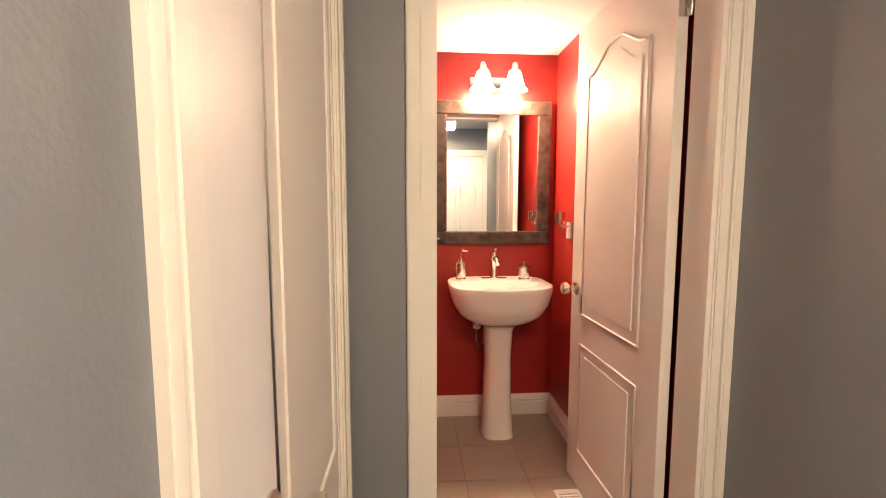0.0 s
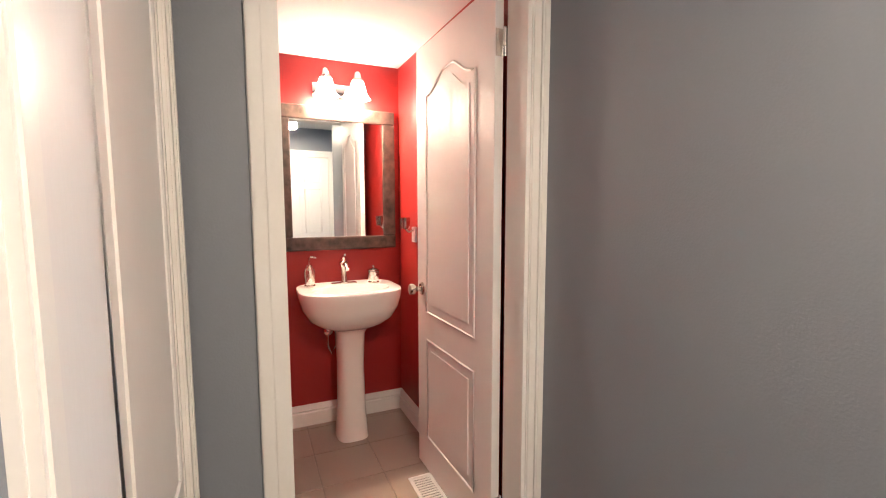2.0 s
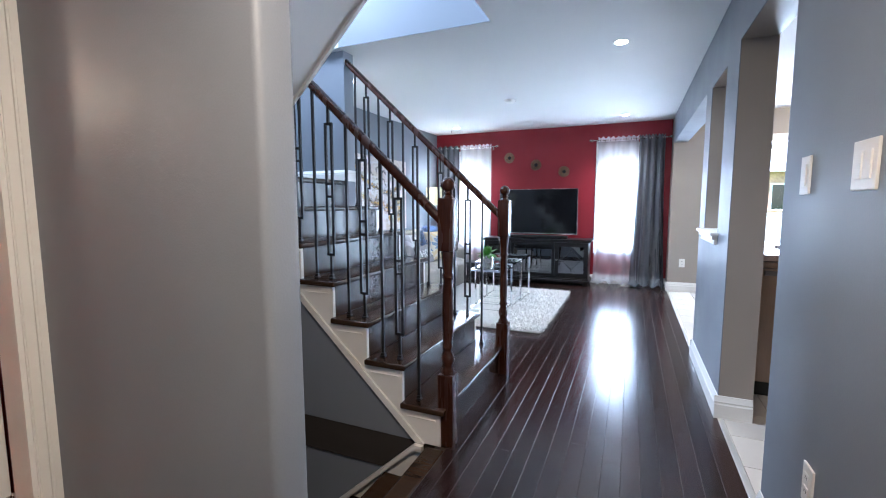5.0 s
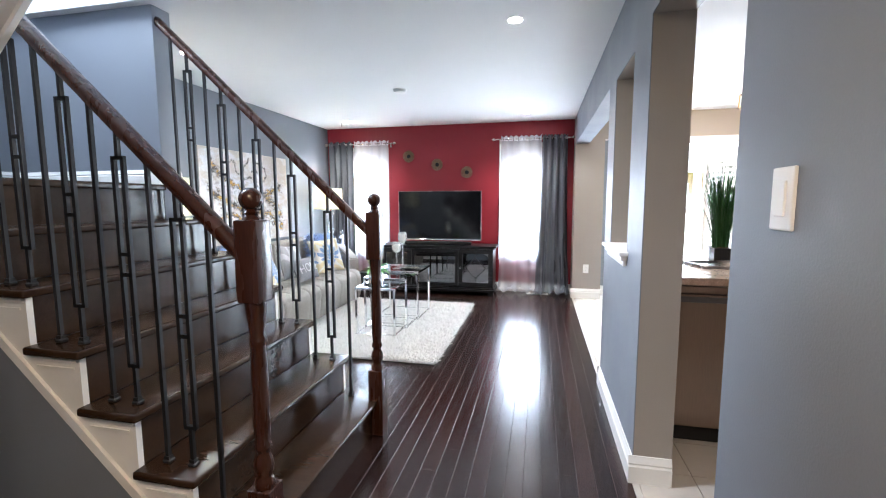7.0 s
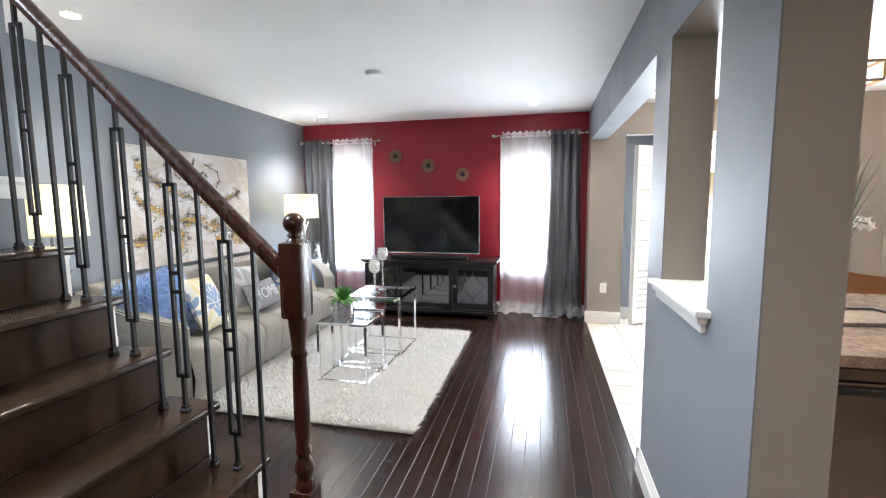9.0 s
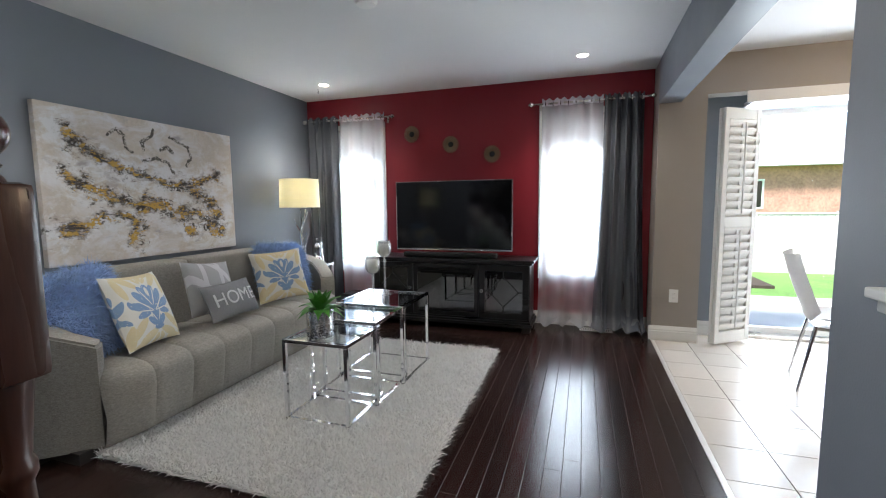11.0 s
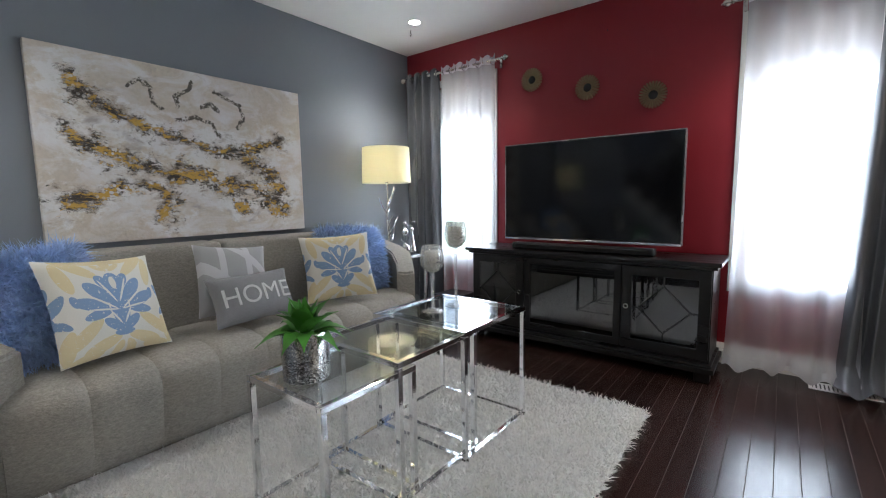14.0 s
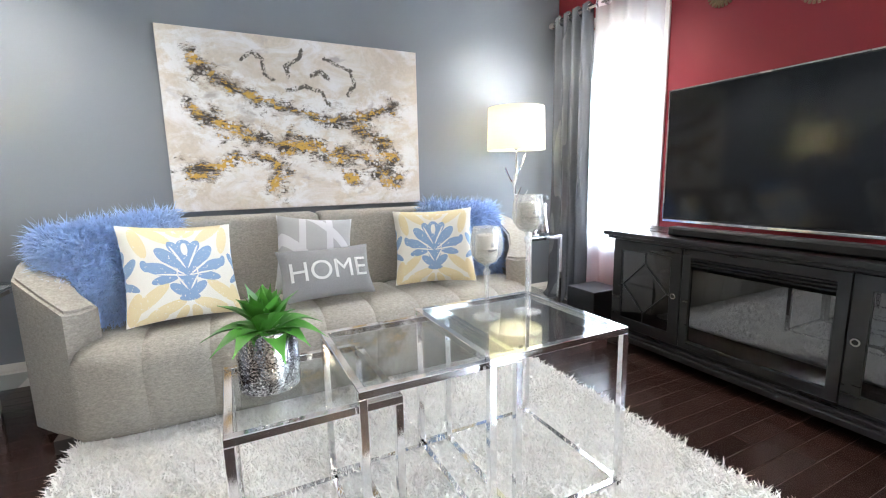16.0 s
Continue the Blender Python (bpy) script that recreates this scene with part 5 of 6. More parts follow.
for ring_n, L, W, rise, droop, z0 in ((10, 0.165, 0.030, 34, 0.10, 0.15), (9, 0.16, 0.031, 55, 0.05, 0.155), (7, 0.135, 0.026, 70, 0.015, 0.16), (5, 0.10, 0.018, 82, 0.0, 0.165)):
    for i in range(ring_n):
        a = 360 * i / ring_n + rnd.uniform(-14, 14) + ring_n * 20
        k = rnd.uniform(0.85, 1.12)
        lm = moved(leaf_mesh(L * k, W, radians(rise + rnd.uniform(-8, 8)), droop), pose(0, 0, z0 - 0.02, 0, 0, a))
        part("leaf", lm, LEAF, pp, smooth=True)

# tall-stemmed glass candle holders
def goblet(x, y, z, h):
    g = thing("candle_holder", "tall-stemmed clear glass goblet holding a cream candle", "candle holder", pose(x, y, z), "glass candle holders")
    b = h - 0.125
    part("glass_base", lathe(bmesh.new(), [(0.048, 0), (0.048, 0.003), (0.03, 0.007), (0.008, 0.014), (0.0075, 0.03), (0.007, b - 0.06), (0.010, b - 0.052), (0.006, b - 0.044), (0.012, b - 0.034), (0.012, b - 0.02), (0.006, b - 0.012), (0.012, b)], 24), MILKY, g, "clear glass stem and foot", True)
    outer = [(0.012, b), (0.032, b + 0.010), (0.049, b + 0.032), (0.055, b + 0.06), (0.052, b + 0.09), (0.044, b + 0.125)]
    part("bowl", lathe(bmesh.new(), outer + [(r - 0.0015, zz) for r, zz in outer[::-1]], 32, cap=False), MILKY, g, "crackled glass bowl", True)
    part("candle", lathe(bmesh.new(), [(0.005, b + 0.004), (0.030, b + 0.012), (0.036, b + 0.03), (0.036, b + 0.095), (0.033, b + 0.10), (0.004, b + 0.097)], 24), CREAMWAX, g, "cream candle", True)
    bm = boxes((-0.017, 0.017, -0.0375, -0.0362, b + 0.048, b + 0.054), (-0.006, 0.006, -0.0375, -0.0362, b + 0.062, b + 0.074))
    part("candle_label", bm, BLACKPL, g, "small dark label bar")
    tube(bm2 := bmesh.new(), [(0, 0, b + 0.095), (0.001, 0, b + 0.108)], 0.001, 5)
    part("wick", bm2, BLACKPL, g)
    return g


goblet(7.325, 1.37, 0.563, 0.305), goblet(7.475, 1.347, 0.563, 0.405)


# ---- lamps on end tables ----
SHADE = bpy.data.materials.new("ivory lamp shade")
SHADE.use_nodes = True
_n, _l = SHADE.node_tree.nodes, SHADE.node_tree.links
_df, _tl, _mx = _n.new("ShaderNodeBsdfDiffuse"), _n.new("ShaderNodeBsdfTranslucent"), _n.new("ShaderNodeMixShader")
_df.inputs[0].default_value, _tl.inputs[0].default_value = (0.88, 0.86, 0.76, 1), (0.92, 0.88, 0.70, 1)
_mx.inputs[0].default_value = 0.55
_l.new(_df.outputs[0], _mx.inputs[1]), _l.new(_tl.outputs[0], _mx.inputs[2]), _l.new(_mx.outputs[0], _n["Material Output"].inputs[0])


def end_table(x, y, h, label):
    t = thing("end_table", label, "table", pose(x, y, 0))
    s, a = 0.012, 0.19
    for sx in (-1, 1):
        for sy in (-1, 1):
            part("leg", rbox(sx * a - s, sx * a + s, sy * a - s, sy * a + s, 0, h - 0.008, 0.002, 1), CHROME, t)
    for sy in (-1, 1):
        part("rail", rbox(-a + s, a - s, sy * a - s, sy * a + s, h - 0.032, h - 0.010, 0.002, 1), CHROME, t)
        part("rail", rbox(sy * a - s, sy * a + s, -a + s, a - s, h - 0.032, h - 0.010, 0.002, 1), CHROME, t)
    part("glass_top", rbox(-a - 0.012, a + 0.012, -a - 0.012, a + 0.012, h - 0.008, h, 0.002, 1), TABLEGLASS, t)
    part("glass_shelf", boxes((-a - 0.006, a + 0.006, -a + s, a - s, 0.16, 0.167)), TABLEGLASS, t)
    return t


def table_lamp(x, y, z0, seed, r=0.195):
    l = thing("table_lamp", "lit table lamp with ivory drum shade and chrome twig base", "lamp", pose(x, y, z0), "table lamps")
    zb, zt = 1.215 - z0, 1.505 - z0
    part("shade", lathe(bmesh.new(), [(r + 0.008, zb), (r, zt), (r - 0.003, zt), (r + 0.005, zb)], 48, cap=False), SHADE, l, "ivory fabric drum shade", True)
    part("shade_ring", tube(bmesh.new(), [((r - 0.002) * math.cos(q), (r - 0.002) * math.sin(q), zt - 0.02) for q in [k * math.pi / 16 for k in range(32)]], 0.002, 5, True), CHROME, l)
    bm = bmesh.new()
    for q in (0, 120, 240):
        tube(bm, [(0, 0, zt - 0.02), ((r - 0.003) * math.cos(radians(q)), (r - 0.003) * math.sin(radians(q)), zt - 0.02)], 0.002, 5)
    part("spider", bm, CHROME, l)
    part("diffuser", lathe(bmesh.new(), [(r - 0.004, zb + 0.014), (r - 0.004, zb + 0.017), (0.02, zb + 0.017), (0.02, zb + 0.014)], 40, cap=False), SHADE, l, "white round diffuser under the shade")
    part("diffuser_knob", lathe(bmesh.new(), [(0.019, zb + 0.018), (0.019, zb + 0.012), (0.008, zb + 0.004), (0.002, zb)], 14), NICKEL, l, smooth=True)
    part("foot", lathe(bmesh.new(), [(0.075, 0), (0.075, 0.008), (0.06, 0.014), (0.012, 0.02)], 28), CHROME, l, smooth=True)
    rnd = random.Random(seed)
    bm = bmesh.new()
    tube(bm, [(0, 0, 0.015), (0.012, 0.004, 0.15), (-0.012, 0.0, 0.32), (0.006, 0, 0.46), (0, 0, zt - 0.16)], [0.012, 0.010, 0.009, 0.008, 0.005], 8)
    for i in range(9):
        a, h = rnd.uniform(0, 6.28), 0.06 + 0.045 * i
        tube(bm, [(0, 0, h), (0.045 * math.cos(a), 0.045 * math.sin(a), h + 0.07), (0.085 * math.cos(a + 0.3), 0.085 * math.sin(a + 0.3), h + 0.12 + rnd.uniform(0, 0.06))], [0.007, 0.006, 0.004], 7)
    part("twig_stem", bm, CHROME, l, "polished chrome twig stem", True)
    part("bulb", lathe(bmesh.new(), [(0.012, zb + 0.07), (0.02, zb + 0.10), (0.03, zb + 0.135), (0.022, zb + 0.165), (0.004, zb + 0.172)], 16), BULB, l, smooth=True)
    return l


BULB = glow("lit bulb", (1.0, 0.9, 0.7), 14.0)
end_table(8.49, 2.75, 0.62, "chrome and glass end table beside the sofa")
end_table(5.48, 2.60, 0.60, "chrome and glass end table near the stairs")
table_lamp(8.44, 2.765, 0.62, 2), table_lamp(5.50, 2.60, 0.60, 5, 0.17)
fn = thing("silver_ornament", "silver bottle ornament with a round stopper on the end table", "ornament", pose(8.60, 2.64, 0.63))
part("bottle", lathe(bmesh.new(), [(0.032, 0), (0.034, 0.006), (0.026, 0.05), (0.014, 0.13), (0.011, 0.18), (0.018, 0.19), (0.018, 0.20), (0.010, 0.21)], 22), CHROME, fn, smooth=True)
part("stopper", lathe(bmesh.new(), [(0.008, 0.208)] + [(0.03 * math.sin(q), 0.245 - 0.03 * math.cos(q)) for q in [0.35 + 0.25 * k for k in range(12)]], 20), GLASS, fn, smooth=True)

# stacked crystal ornament beside the lamp
og = thing("crystal_ornament", "stacked mirrored and crystal ball ornament on the end table", "ornament", pose(8.47, 2.60, 0.62))
part("base", lathe(bmesh.new(), [(0.045, 0), (0.045, 0.006), (0.03, 0.016), (0.012, 0.02)], 24), CHROME, og, smooth=True)
for oz, orad, om in ((0.055, 0.04, MIRRORBALL), (0.128, 0.034, GLASS), (0.19, 0.029, MIRRORBALL), (0.243, 0.023, GLASS)):
    part("ball", lathe(bmesh.new(), [(max(orad * math.sin(q), 0.002), oz - orad * math.cos(q)) for q in [math.pi * k / 14 for k in range(15)]], 22), om, og, smooth=True)
    part("collar", lathe(bmesh.new(), [(0.012, oz + orad - 0.004), (0.015, oz + orad), (0.012, oz + orad + 0.004)], 16), CHROME, og, smooth=True)

# ---- ceiling fittings ----
LENS = glow("lit recessed lamp lens", (1.0, 0.96, 0.88), 18.0)
for px, py in POTS:
    p = thing("recessed_light", "white recessed ceiling light, lit", "ceiling light", pose(px, py, H), "recessed ceiling lights")
    part("trim_ring", lathe(bmesh.new(), [(0.056, -0.002), (0.062, -0.006), (0.044, -0.007), (0.042, -0.001)], 32, cap=False), TRIM, p, smooth=True)
    part("lens", lathe(bmesh.new(), [(0.042, -0.005), (0.03, -0.0045), (0.001, -0.004)], 24, cap=False), LENS, p)
sd = thing("smoke_detector", "round white smoke detector on the ceiling", "smoke detector", pose(7.0, 1.2, H))
part("body", lathe(bmesh.new(), [(0.068, -0.001), (0.068, -0.012), (0.056, -0.03), (0.03, -0.036), (0.001, -0.036)], 32), WHITEPL, sd, smooth=True)
single("ceiling_hook", tube(bmesh.new(), [(8.60, 2.60, H), (8.60, 2.60, H - 0.02), (8.61, 2.60, H - 0.032), (8.602, 2.60, H - 0.045), (8.592, 2.60, H - 0.036)], 0.003, 6), BLACKPL, "small dark metal ceiling hook", "hook", smooth=True)


# ---- switches and outlets: plate on a wall, local z up, facing -y ----
def plate(name, label, category, w, h, m, rockers=0, sockets=0):
    t = thing(name, label, category, m)
    part("cover_plate", rbox(-w / 2, w / 2, -0.007, 0, -h / 2, h / 2, 0.003), WHITEPL, t)
    for i in range(rockers):
        x = (i - (rockers - 1) / 2) * 0.046
        part("rocker", rbox(x - 0.0165, x + 0.0165, -0.011, -0.006, -0.033, 0.033, 0.002), WHITEPL, t)
    for i in range(sockets):
        z = 0.02 if i else -0.02
        s = part("socket", rbox(-0.016, 0.016, -0.009, -0.006, z - 0.014, z + 0.014, 0.004), WHITEPL, t)
        for dx in (-0.006, 0.006):
            part("slot", boxes((dx - 0.001, dx + 0.001, -0.0095, -0.0088, z - 0.004, z + 0.006)), BLACKPL, s)
    return t


plate("light_switch", "white rocker light switch on the grey hall wall", "switch", 0.075, 0.118, pose(3.606, YK, 1.318, 0, 0, 180), 1)
plate("double_light_switch", "white double rocker light switch on the grey hall wall", "switch", 0.12, 0.118, pose(3.226, YK, 1.32, 0, 0, 180), 2)
plate("wall_outlet", "white wall outlet low on the grey hall wall", "outlet", 0.072, 0.116, pose(3.388, YK, 0.425, 0, 0, 180), 0, 2)
plate("wall_outlet", "white wall outlet on the taupe wall by the patio door", "outlet", 0.072, 0.116, pose(8.78, -0.826, 0.405, 0, 0, -90), 0, 2)
# pass-through ledge
lg = tagged(thing("ledge", "white moulded ledge in the pass-through opening", "ledge"), kind="structure")
part("board", rbox(5.035, 5.66, YK - KT - 0.03, YK + 0.045, 1.03, 1.052, 0.005), TRIM, lg)
part("moulding", soft(boxes((5.055, 5.64, YK + 0.001, YK + 0.032, 1.005, 1.03), (5.065, 5.63, YK + 0.001, YK + 0.018, 0.975, 1.005)), 0.004), TRIM, lg)

# ---- kitchen ----
GRANITE = mat("speckled beige granite", (0.42, 0.30, 0.23), 0.15, var=0.5, scale=160, big=30)
CABW = mat("brown kitchen cabinet wood", (0.075, 0.03, 0.016), 0.4, bump=0.2, var=0.3, stretch=(8, 8, 1))
SKX0, SKX1, SKY0, SKY1 = 5.36, 5.73, -2.28, -1.63
single("countertop", soft(boxes((5.11, SKX0, -3.0, -0.83, 0.88, 0.92), (SKX1, 6.15, -3.0, -0.83, 0.88, 0.92), (SKX0, SKX1, SKY1, -0.83, 0.88, 0.92), (SKX0, SKX1, -3.0, SKY0, 0.88, 0.92)), 0.003, 1), GRANITE, "speckled beige granite peninsula countertop", "countertop")
dw = thing("dishwasher", "brushed stainless steel dishwasher under the granite counter", "dishwasher")
part("tub", boxes((5.155, 5.7, -1.445, -0.845, 0.10, 0.878)), BLACKPL, dw)
part("door", rbox(5.12, 5.155, -1.44, -0.85, 0.11, 0.83, 0.006), STEEL, dw, "stainless door")
part("control_strip", rbox(5.123, 5.155, -1.44, -0.85, 0.835, 0.872, 0.004), STEEL, dw)
bm = rbox(5.098, 5.113, -1.375, -0.915, 0.792, 0.822, 0.006)
for yy in (-1.34, -0.95):
    B(bm, 5.112, 5.121, yy - 0.015, yy + 0.015, 0.797, 0.817)
# darker copy of the steel: the shadow at the handle is in its colour
DIMSTEEL = mat("shaded steel handle", (0.16, 0.14, 0.13), 0.3, metal=1.0, var=0.08, scale=200)
part("handle", bm, DIMSTEEL, dw, "steel bar handle, its shade put into the colour")
part("toe_kick", boxes((5.19, 5.21, -1.44, -0.85, 0, 0.10)), BLACKPL, dw)
ks = thing("kitchen_sink", "undermount steel sink in the granite counter, its shaded bowl a flat black sheet", "sink")
# no hollow here: a flat black sheet stands for the bowl's shaded depth
part("bowl", boxes((SKX0 - 0.01, SKX1 + 0.01, SKY0 - 0.01, SKY1 + 0.01, 0.8785, 0.8798)), BLACKPL, ks)
part("rim", boxes((SKX0, SKX0 + 0.012, SKY0, SKY1, 0.8798, 0.886), (SKX1 - 0.012, SKX1, SKY0, SKY1, 0.8798, 0.886), (SKX0 + 0.012, SKX1 - 0.012, SKY1 - 0.012, SKY1, 0.8798, 0.886), (SKX0 + 0.012, SKX1 - 0.012, SKY0, SKY0 + 0.012, 0.8798, 0.886)), STEEL, ks, "thin steel rim")
cb = thing("base_cabinet", "brown wooden kitchen base cabinet under the counter", "cabinet")
part("body", boxes((5.145, 6.05, -2.98, -1.45, 0.1, 0.8775), (5.71, 6.05, -1.45, -0.845, 0.1, 0.878)), CABW, cb)
part("toe_kick", boxes((5.19, 6.0, -2.98, -1.45, 0, 0.1)), BLACKPL, cb)
for i in range(3):
    y1 = -1.455 - 0.508 * i
    dr = part("door", frame_front(5.125, y1 - 0.5, y1, 0.12, 0.865, 0.06, 0.02), CABW, cb)
    part("door_panel", boxes((5.133, 5.141, y1 - 0.445, y1 - 0.055, 0.18, 0.81)), CABW, dr)
    part("handle", tube(bmesh.new(), [(5.11, y1 - 0.03, 0.62), (5.11, y1 - 0.03, 0.74)], 0.005, 8), NICKEL, dr)

GRASSY = mat("dark green grass blade", (0.035, 0.12, 0.03), 0.5, var=0.4, scale=8)
STEMC = mat("dark thin twig", (0.03, 0.025, 0.02), 0.7)
TERRA = mat("dark bronze pot", (0.03, 0.025, 0.022), 0.35, metal=0.4)
gp = thing("potted_grass", "tall artificial green grass in a small dark square pot on the counter", "plant", pose(5.88, -1.38, 0.92))
part("pot", soft(prism(bmesh.new(), [(-0.05, -0.05), (0.05, -0.05), (0.05, 0.05), (-0.05, 0.05)], "z", 0, 0.085), 0.004), TERRA, gp)
rng = np.random.default_rng(4)
pts, fcs = [], []
for i in range(420):
    a, r, L = rng.uniform(0, 6.28), 0.045 * math.sqrt(rng.random()), rng.uniform(0.38, 0.62)
    lean, wd = rng.uniform(0.0, 0.16), 0.0028
    bx, by = r * math.cos(a), r * math.sin(a)
    q = rng.uniform(0, 6.28)
    cx, cy = wd * math.cos(q), wd * math.sin(q)
    k = len(pts)
    for j in range(5):
        u = j / 4
        x, y, z = bx + lean * u * u * math.cos(a), by + lean * u * u * math.sin(a), 0.075 + L * u
        w = (1 - u) ** 0.6
        pts += [(x - cx * w, y - cy * w, z), (x + cx * w + 1e-4, y + cy * w, z)]
        if j:
            fcs.append((k + 2 * j - 2, k + 2 * j - 1, k + 2 * j + 1, k + 2 * j))
me = bpy.data.meshes.new("blades")
me.from_pydata(pts, [], fcs)
me.materials.append(GRASSY)
part("blades", me, GRASSY, gp, "tall thin green blades")["kind"] = "stuff"
bm = bmesh.new()
rnd = random.Random(3)
for i in range(30):
    a, r = rnd.uniform(0, 6.28), 0.04 * math.sqrt(rnd.random())
    bmesh.ops.create_icosphere(bm, subdivisions=1, radius=0.012, matrix=pose(r * math.cos(a), r * math.sin(a), 0.086))
part("moss", bm, mat("brown moss", (0.12, 0.07, 0.03), 0.9, var=0.3), gp)
tr = thing("serving_tray", "dark patterned rectangular tray on the granite counter", "tray", pose(5.60, -1.33, 0.92, 0, 0, 8))
TRAYM = mat("patterned silver tray", (0.25, 0.22, 0.2), 0.3, metal=0.6, var=0.6, scale=40)
part("base", rbox(-0.12, 0.12, -0.2, 0.2, 0, 0.006, 0.002, 1), TRAYM, tr)
part("rim", soft(boxes((-0.13, -0.12, -0.21, 0.21, 0, 0.016), (0.12, 0.13, -0.21, 0.21, 0, 0.016), (-0.12, 0.12, -0.21, -0.2, 0, 0.016), (-0.12, 0.12, 0.2, 0.21, 0, 0.016)), 0.002, 1), TRAYM, tr)

# orchid on the dining table
WHITEFL = mat("white orchid petal", (0.82, 0.8, 0.74), 0.5, var=0.03)
tb = thing("dining_table", "white dining table by the patio door", "table", pose(7.55, -2.25, 0))
part("tabletop", rbox(-0.55, 0.55, -0.45, 0.45, 0.72, 0.75, 0.008, 2), mat("pale grey table top", (0.5, 0.5, 0.5), 0.25), tb)
for sx in (-1, 1):
    for sy in (-1, 1):
        part("leg", tube(bmesh.new(), [(sx * 0.44, sy * 0.36, 0), (sx * 0.42, sy * 0.34, 0.72)], 0.022, 10), CHROME, tb, smooth=True)
oc = thing("orchid", "white orchid with thin stems on the dining table", "plant", pose(7.30, -2.12, 0.75))
part("pot", lathe(bmesh.new(), [(0.04, 0), (0.055, 0.09), (0.05, 0.092), (0.046, 0.07)], 20), TERRA, oc, smooth=True)
st = [(0, 0, 0.07), (0.01, -0.01, 0.25), (-0.02, -0.06, 0.42), (-0.05, -0.14, 0.5), (-0.08, -0.24, 0.47)]
part("stem", tube(bmesh.new(), st, 0.004, 6), GRASSY, oc)
for i in range(6):
    part("leaf", moved(leaf_mesh(0.16, 0.022, radians(40), 0.07), pose(0, 0, 0.08, 0, 0, 60 * i)), GRASSY, oc, smooth=True)
for i in range(7):
    u = i / 6
    c = Vector(st[3]).lerp(Vector(st[4]), u) + Vector((0, 0.04 * (1 - u) - 0.02, -0.02 + 0.03 * (i % 2)))
    fl = bmesh.new()
    for k in range(5):
        moved_leaf = leaf_mesh(0.042, 0.017, radians(15), 0.008, 5)
        moved(moved_leaf, Matrix.Translation(c) @ pose(0, 0, 0, 0, 80, 0) @ pose(0, 0, 0, 0, 0, 72 * k))
        tmpme = bpy.data.meshes.new("t")
        moved_leaf.to_mesh(tmpme)
        moved_leaf.free()
        fl.from_mesh(tmpme)
        bpy.data.meshes.remove(tmpme)
    part("blossom", fl, WHITEFL, oc, "white blossom", True)
bm = bmesh.new()
for i in range(5):
    a = rnd.uniform(0, 6.28)
    tube(bm, [(0, 0, 0.08), (0.05 * math.cos(a), 0.05 * math.sin(a), 0.35), (0.13 * math.cos(a), 0.13 * math.sin(a), 0.62)], 0.0018, 5)
part("twigs", bm, STEMC, oc)


def dining_chair(m, material, label):
    c = thing("dining_chair", label, "chair", m, "dining chairs")
    bm = bmesh.new()
    rows = []
    for j in range(15):
        v = j / 14
        if v < 0.5:
            y, z = 0.22 - 0.40 * (v / 0.5), 0.46 - 0.02 * math.sin(math.pi * v / 0.5)
        else:
            q = (v - 0.5) / 0.5
            y, z = -0.18 - 0.10 * q - 0.04 * math.sin(math.pi * q / 2), 0.46 + 0.42 * q
        rows.append([])
        for i in range(13):
            u = 2 * i / 12 - 1
            w = 0.23 * (1 - 0.18 * max(0, v - 0.75) * 4 * u * u)
            wrap = 0.05 * u * u * (1 if v < 0.5 else 0.3)
            rows[-1].append(bm.verts.new((u * w, y + (0.07 * u * u if v > 0.5 else 0), z + wrap)))
    for a, b in zip(rows, rows[1:]):
        for i in range(12):
            bm.faces.new((a[i], a[i + 1], b[i + 1], b[i]))
    bmesh.ops.solidify(bm, geom=bm.faces[:], thickness=0.03)
    part("seat_shell", bm, material, c, smooth=True)
    for sx in (-1, 1):
        for sy in (-1, 1):
            part("leg", tube(bmesh.new(), [(sx * 0.15, sy * 0.14, 0.43), (sx * 0.21, sy * 0.22, 0.0)], [0.013, 0.009], 10), CHROME, c, "chrome leg", True)
    part("seat_frame", boxes((-0.16, 0.16, -0.15, 0.15, 0.405, 0.425)), CHROME, c)
    return c


CHAIRW = mat("white leather", (0.7, 0.68, 0.66), 0.4, bump=0.3, var=0.05)
CHAIRB = mat("tan leather", (0.30, 0.17, 0.09), 0.45, bump=0.3, var=0.15)
dining_chair(pose(7.98, -1.66, 0, 0, 0, 165), CHAIRW, "white leather shell dining chair with chrome legs")
dining_chair(pose(6.82, -2.08, 0, 0, 0, 270) @ Matrix.Scale(1.09, 4), CHAIRB, "tan leather shell dining chair with chrome legs")
dining_chair(pose(6.95, -2.60, 0, 0, 0, 275), CHAIRW, "white leather shell dining chair with chrome legs")

# open-frame ceiling light over the dining table
kl = thing("pendant_light", "bronze open-frame box ceiling light with lit bulbs", "ceiling light", pose(7.48, -2.27, 0))
BRONZE = mat("oil-rubbed bronze", (0.16, 0.11, 0.07), 0.4, metal=0.8, var=0.2)
part("canopy", boxes((-0.09, 0.09, -0.06, 0.06, H - 0.03, H)), BRONZE, kl)
part("stem", boxes((-0.01, 0.01, -0.01, 0.01, 2.20, H - 0.03)), BRONZE, kl)
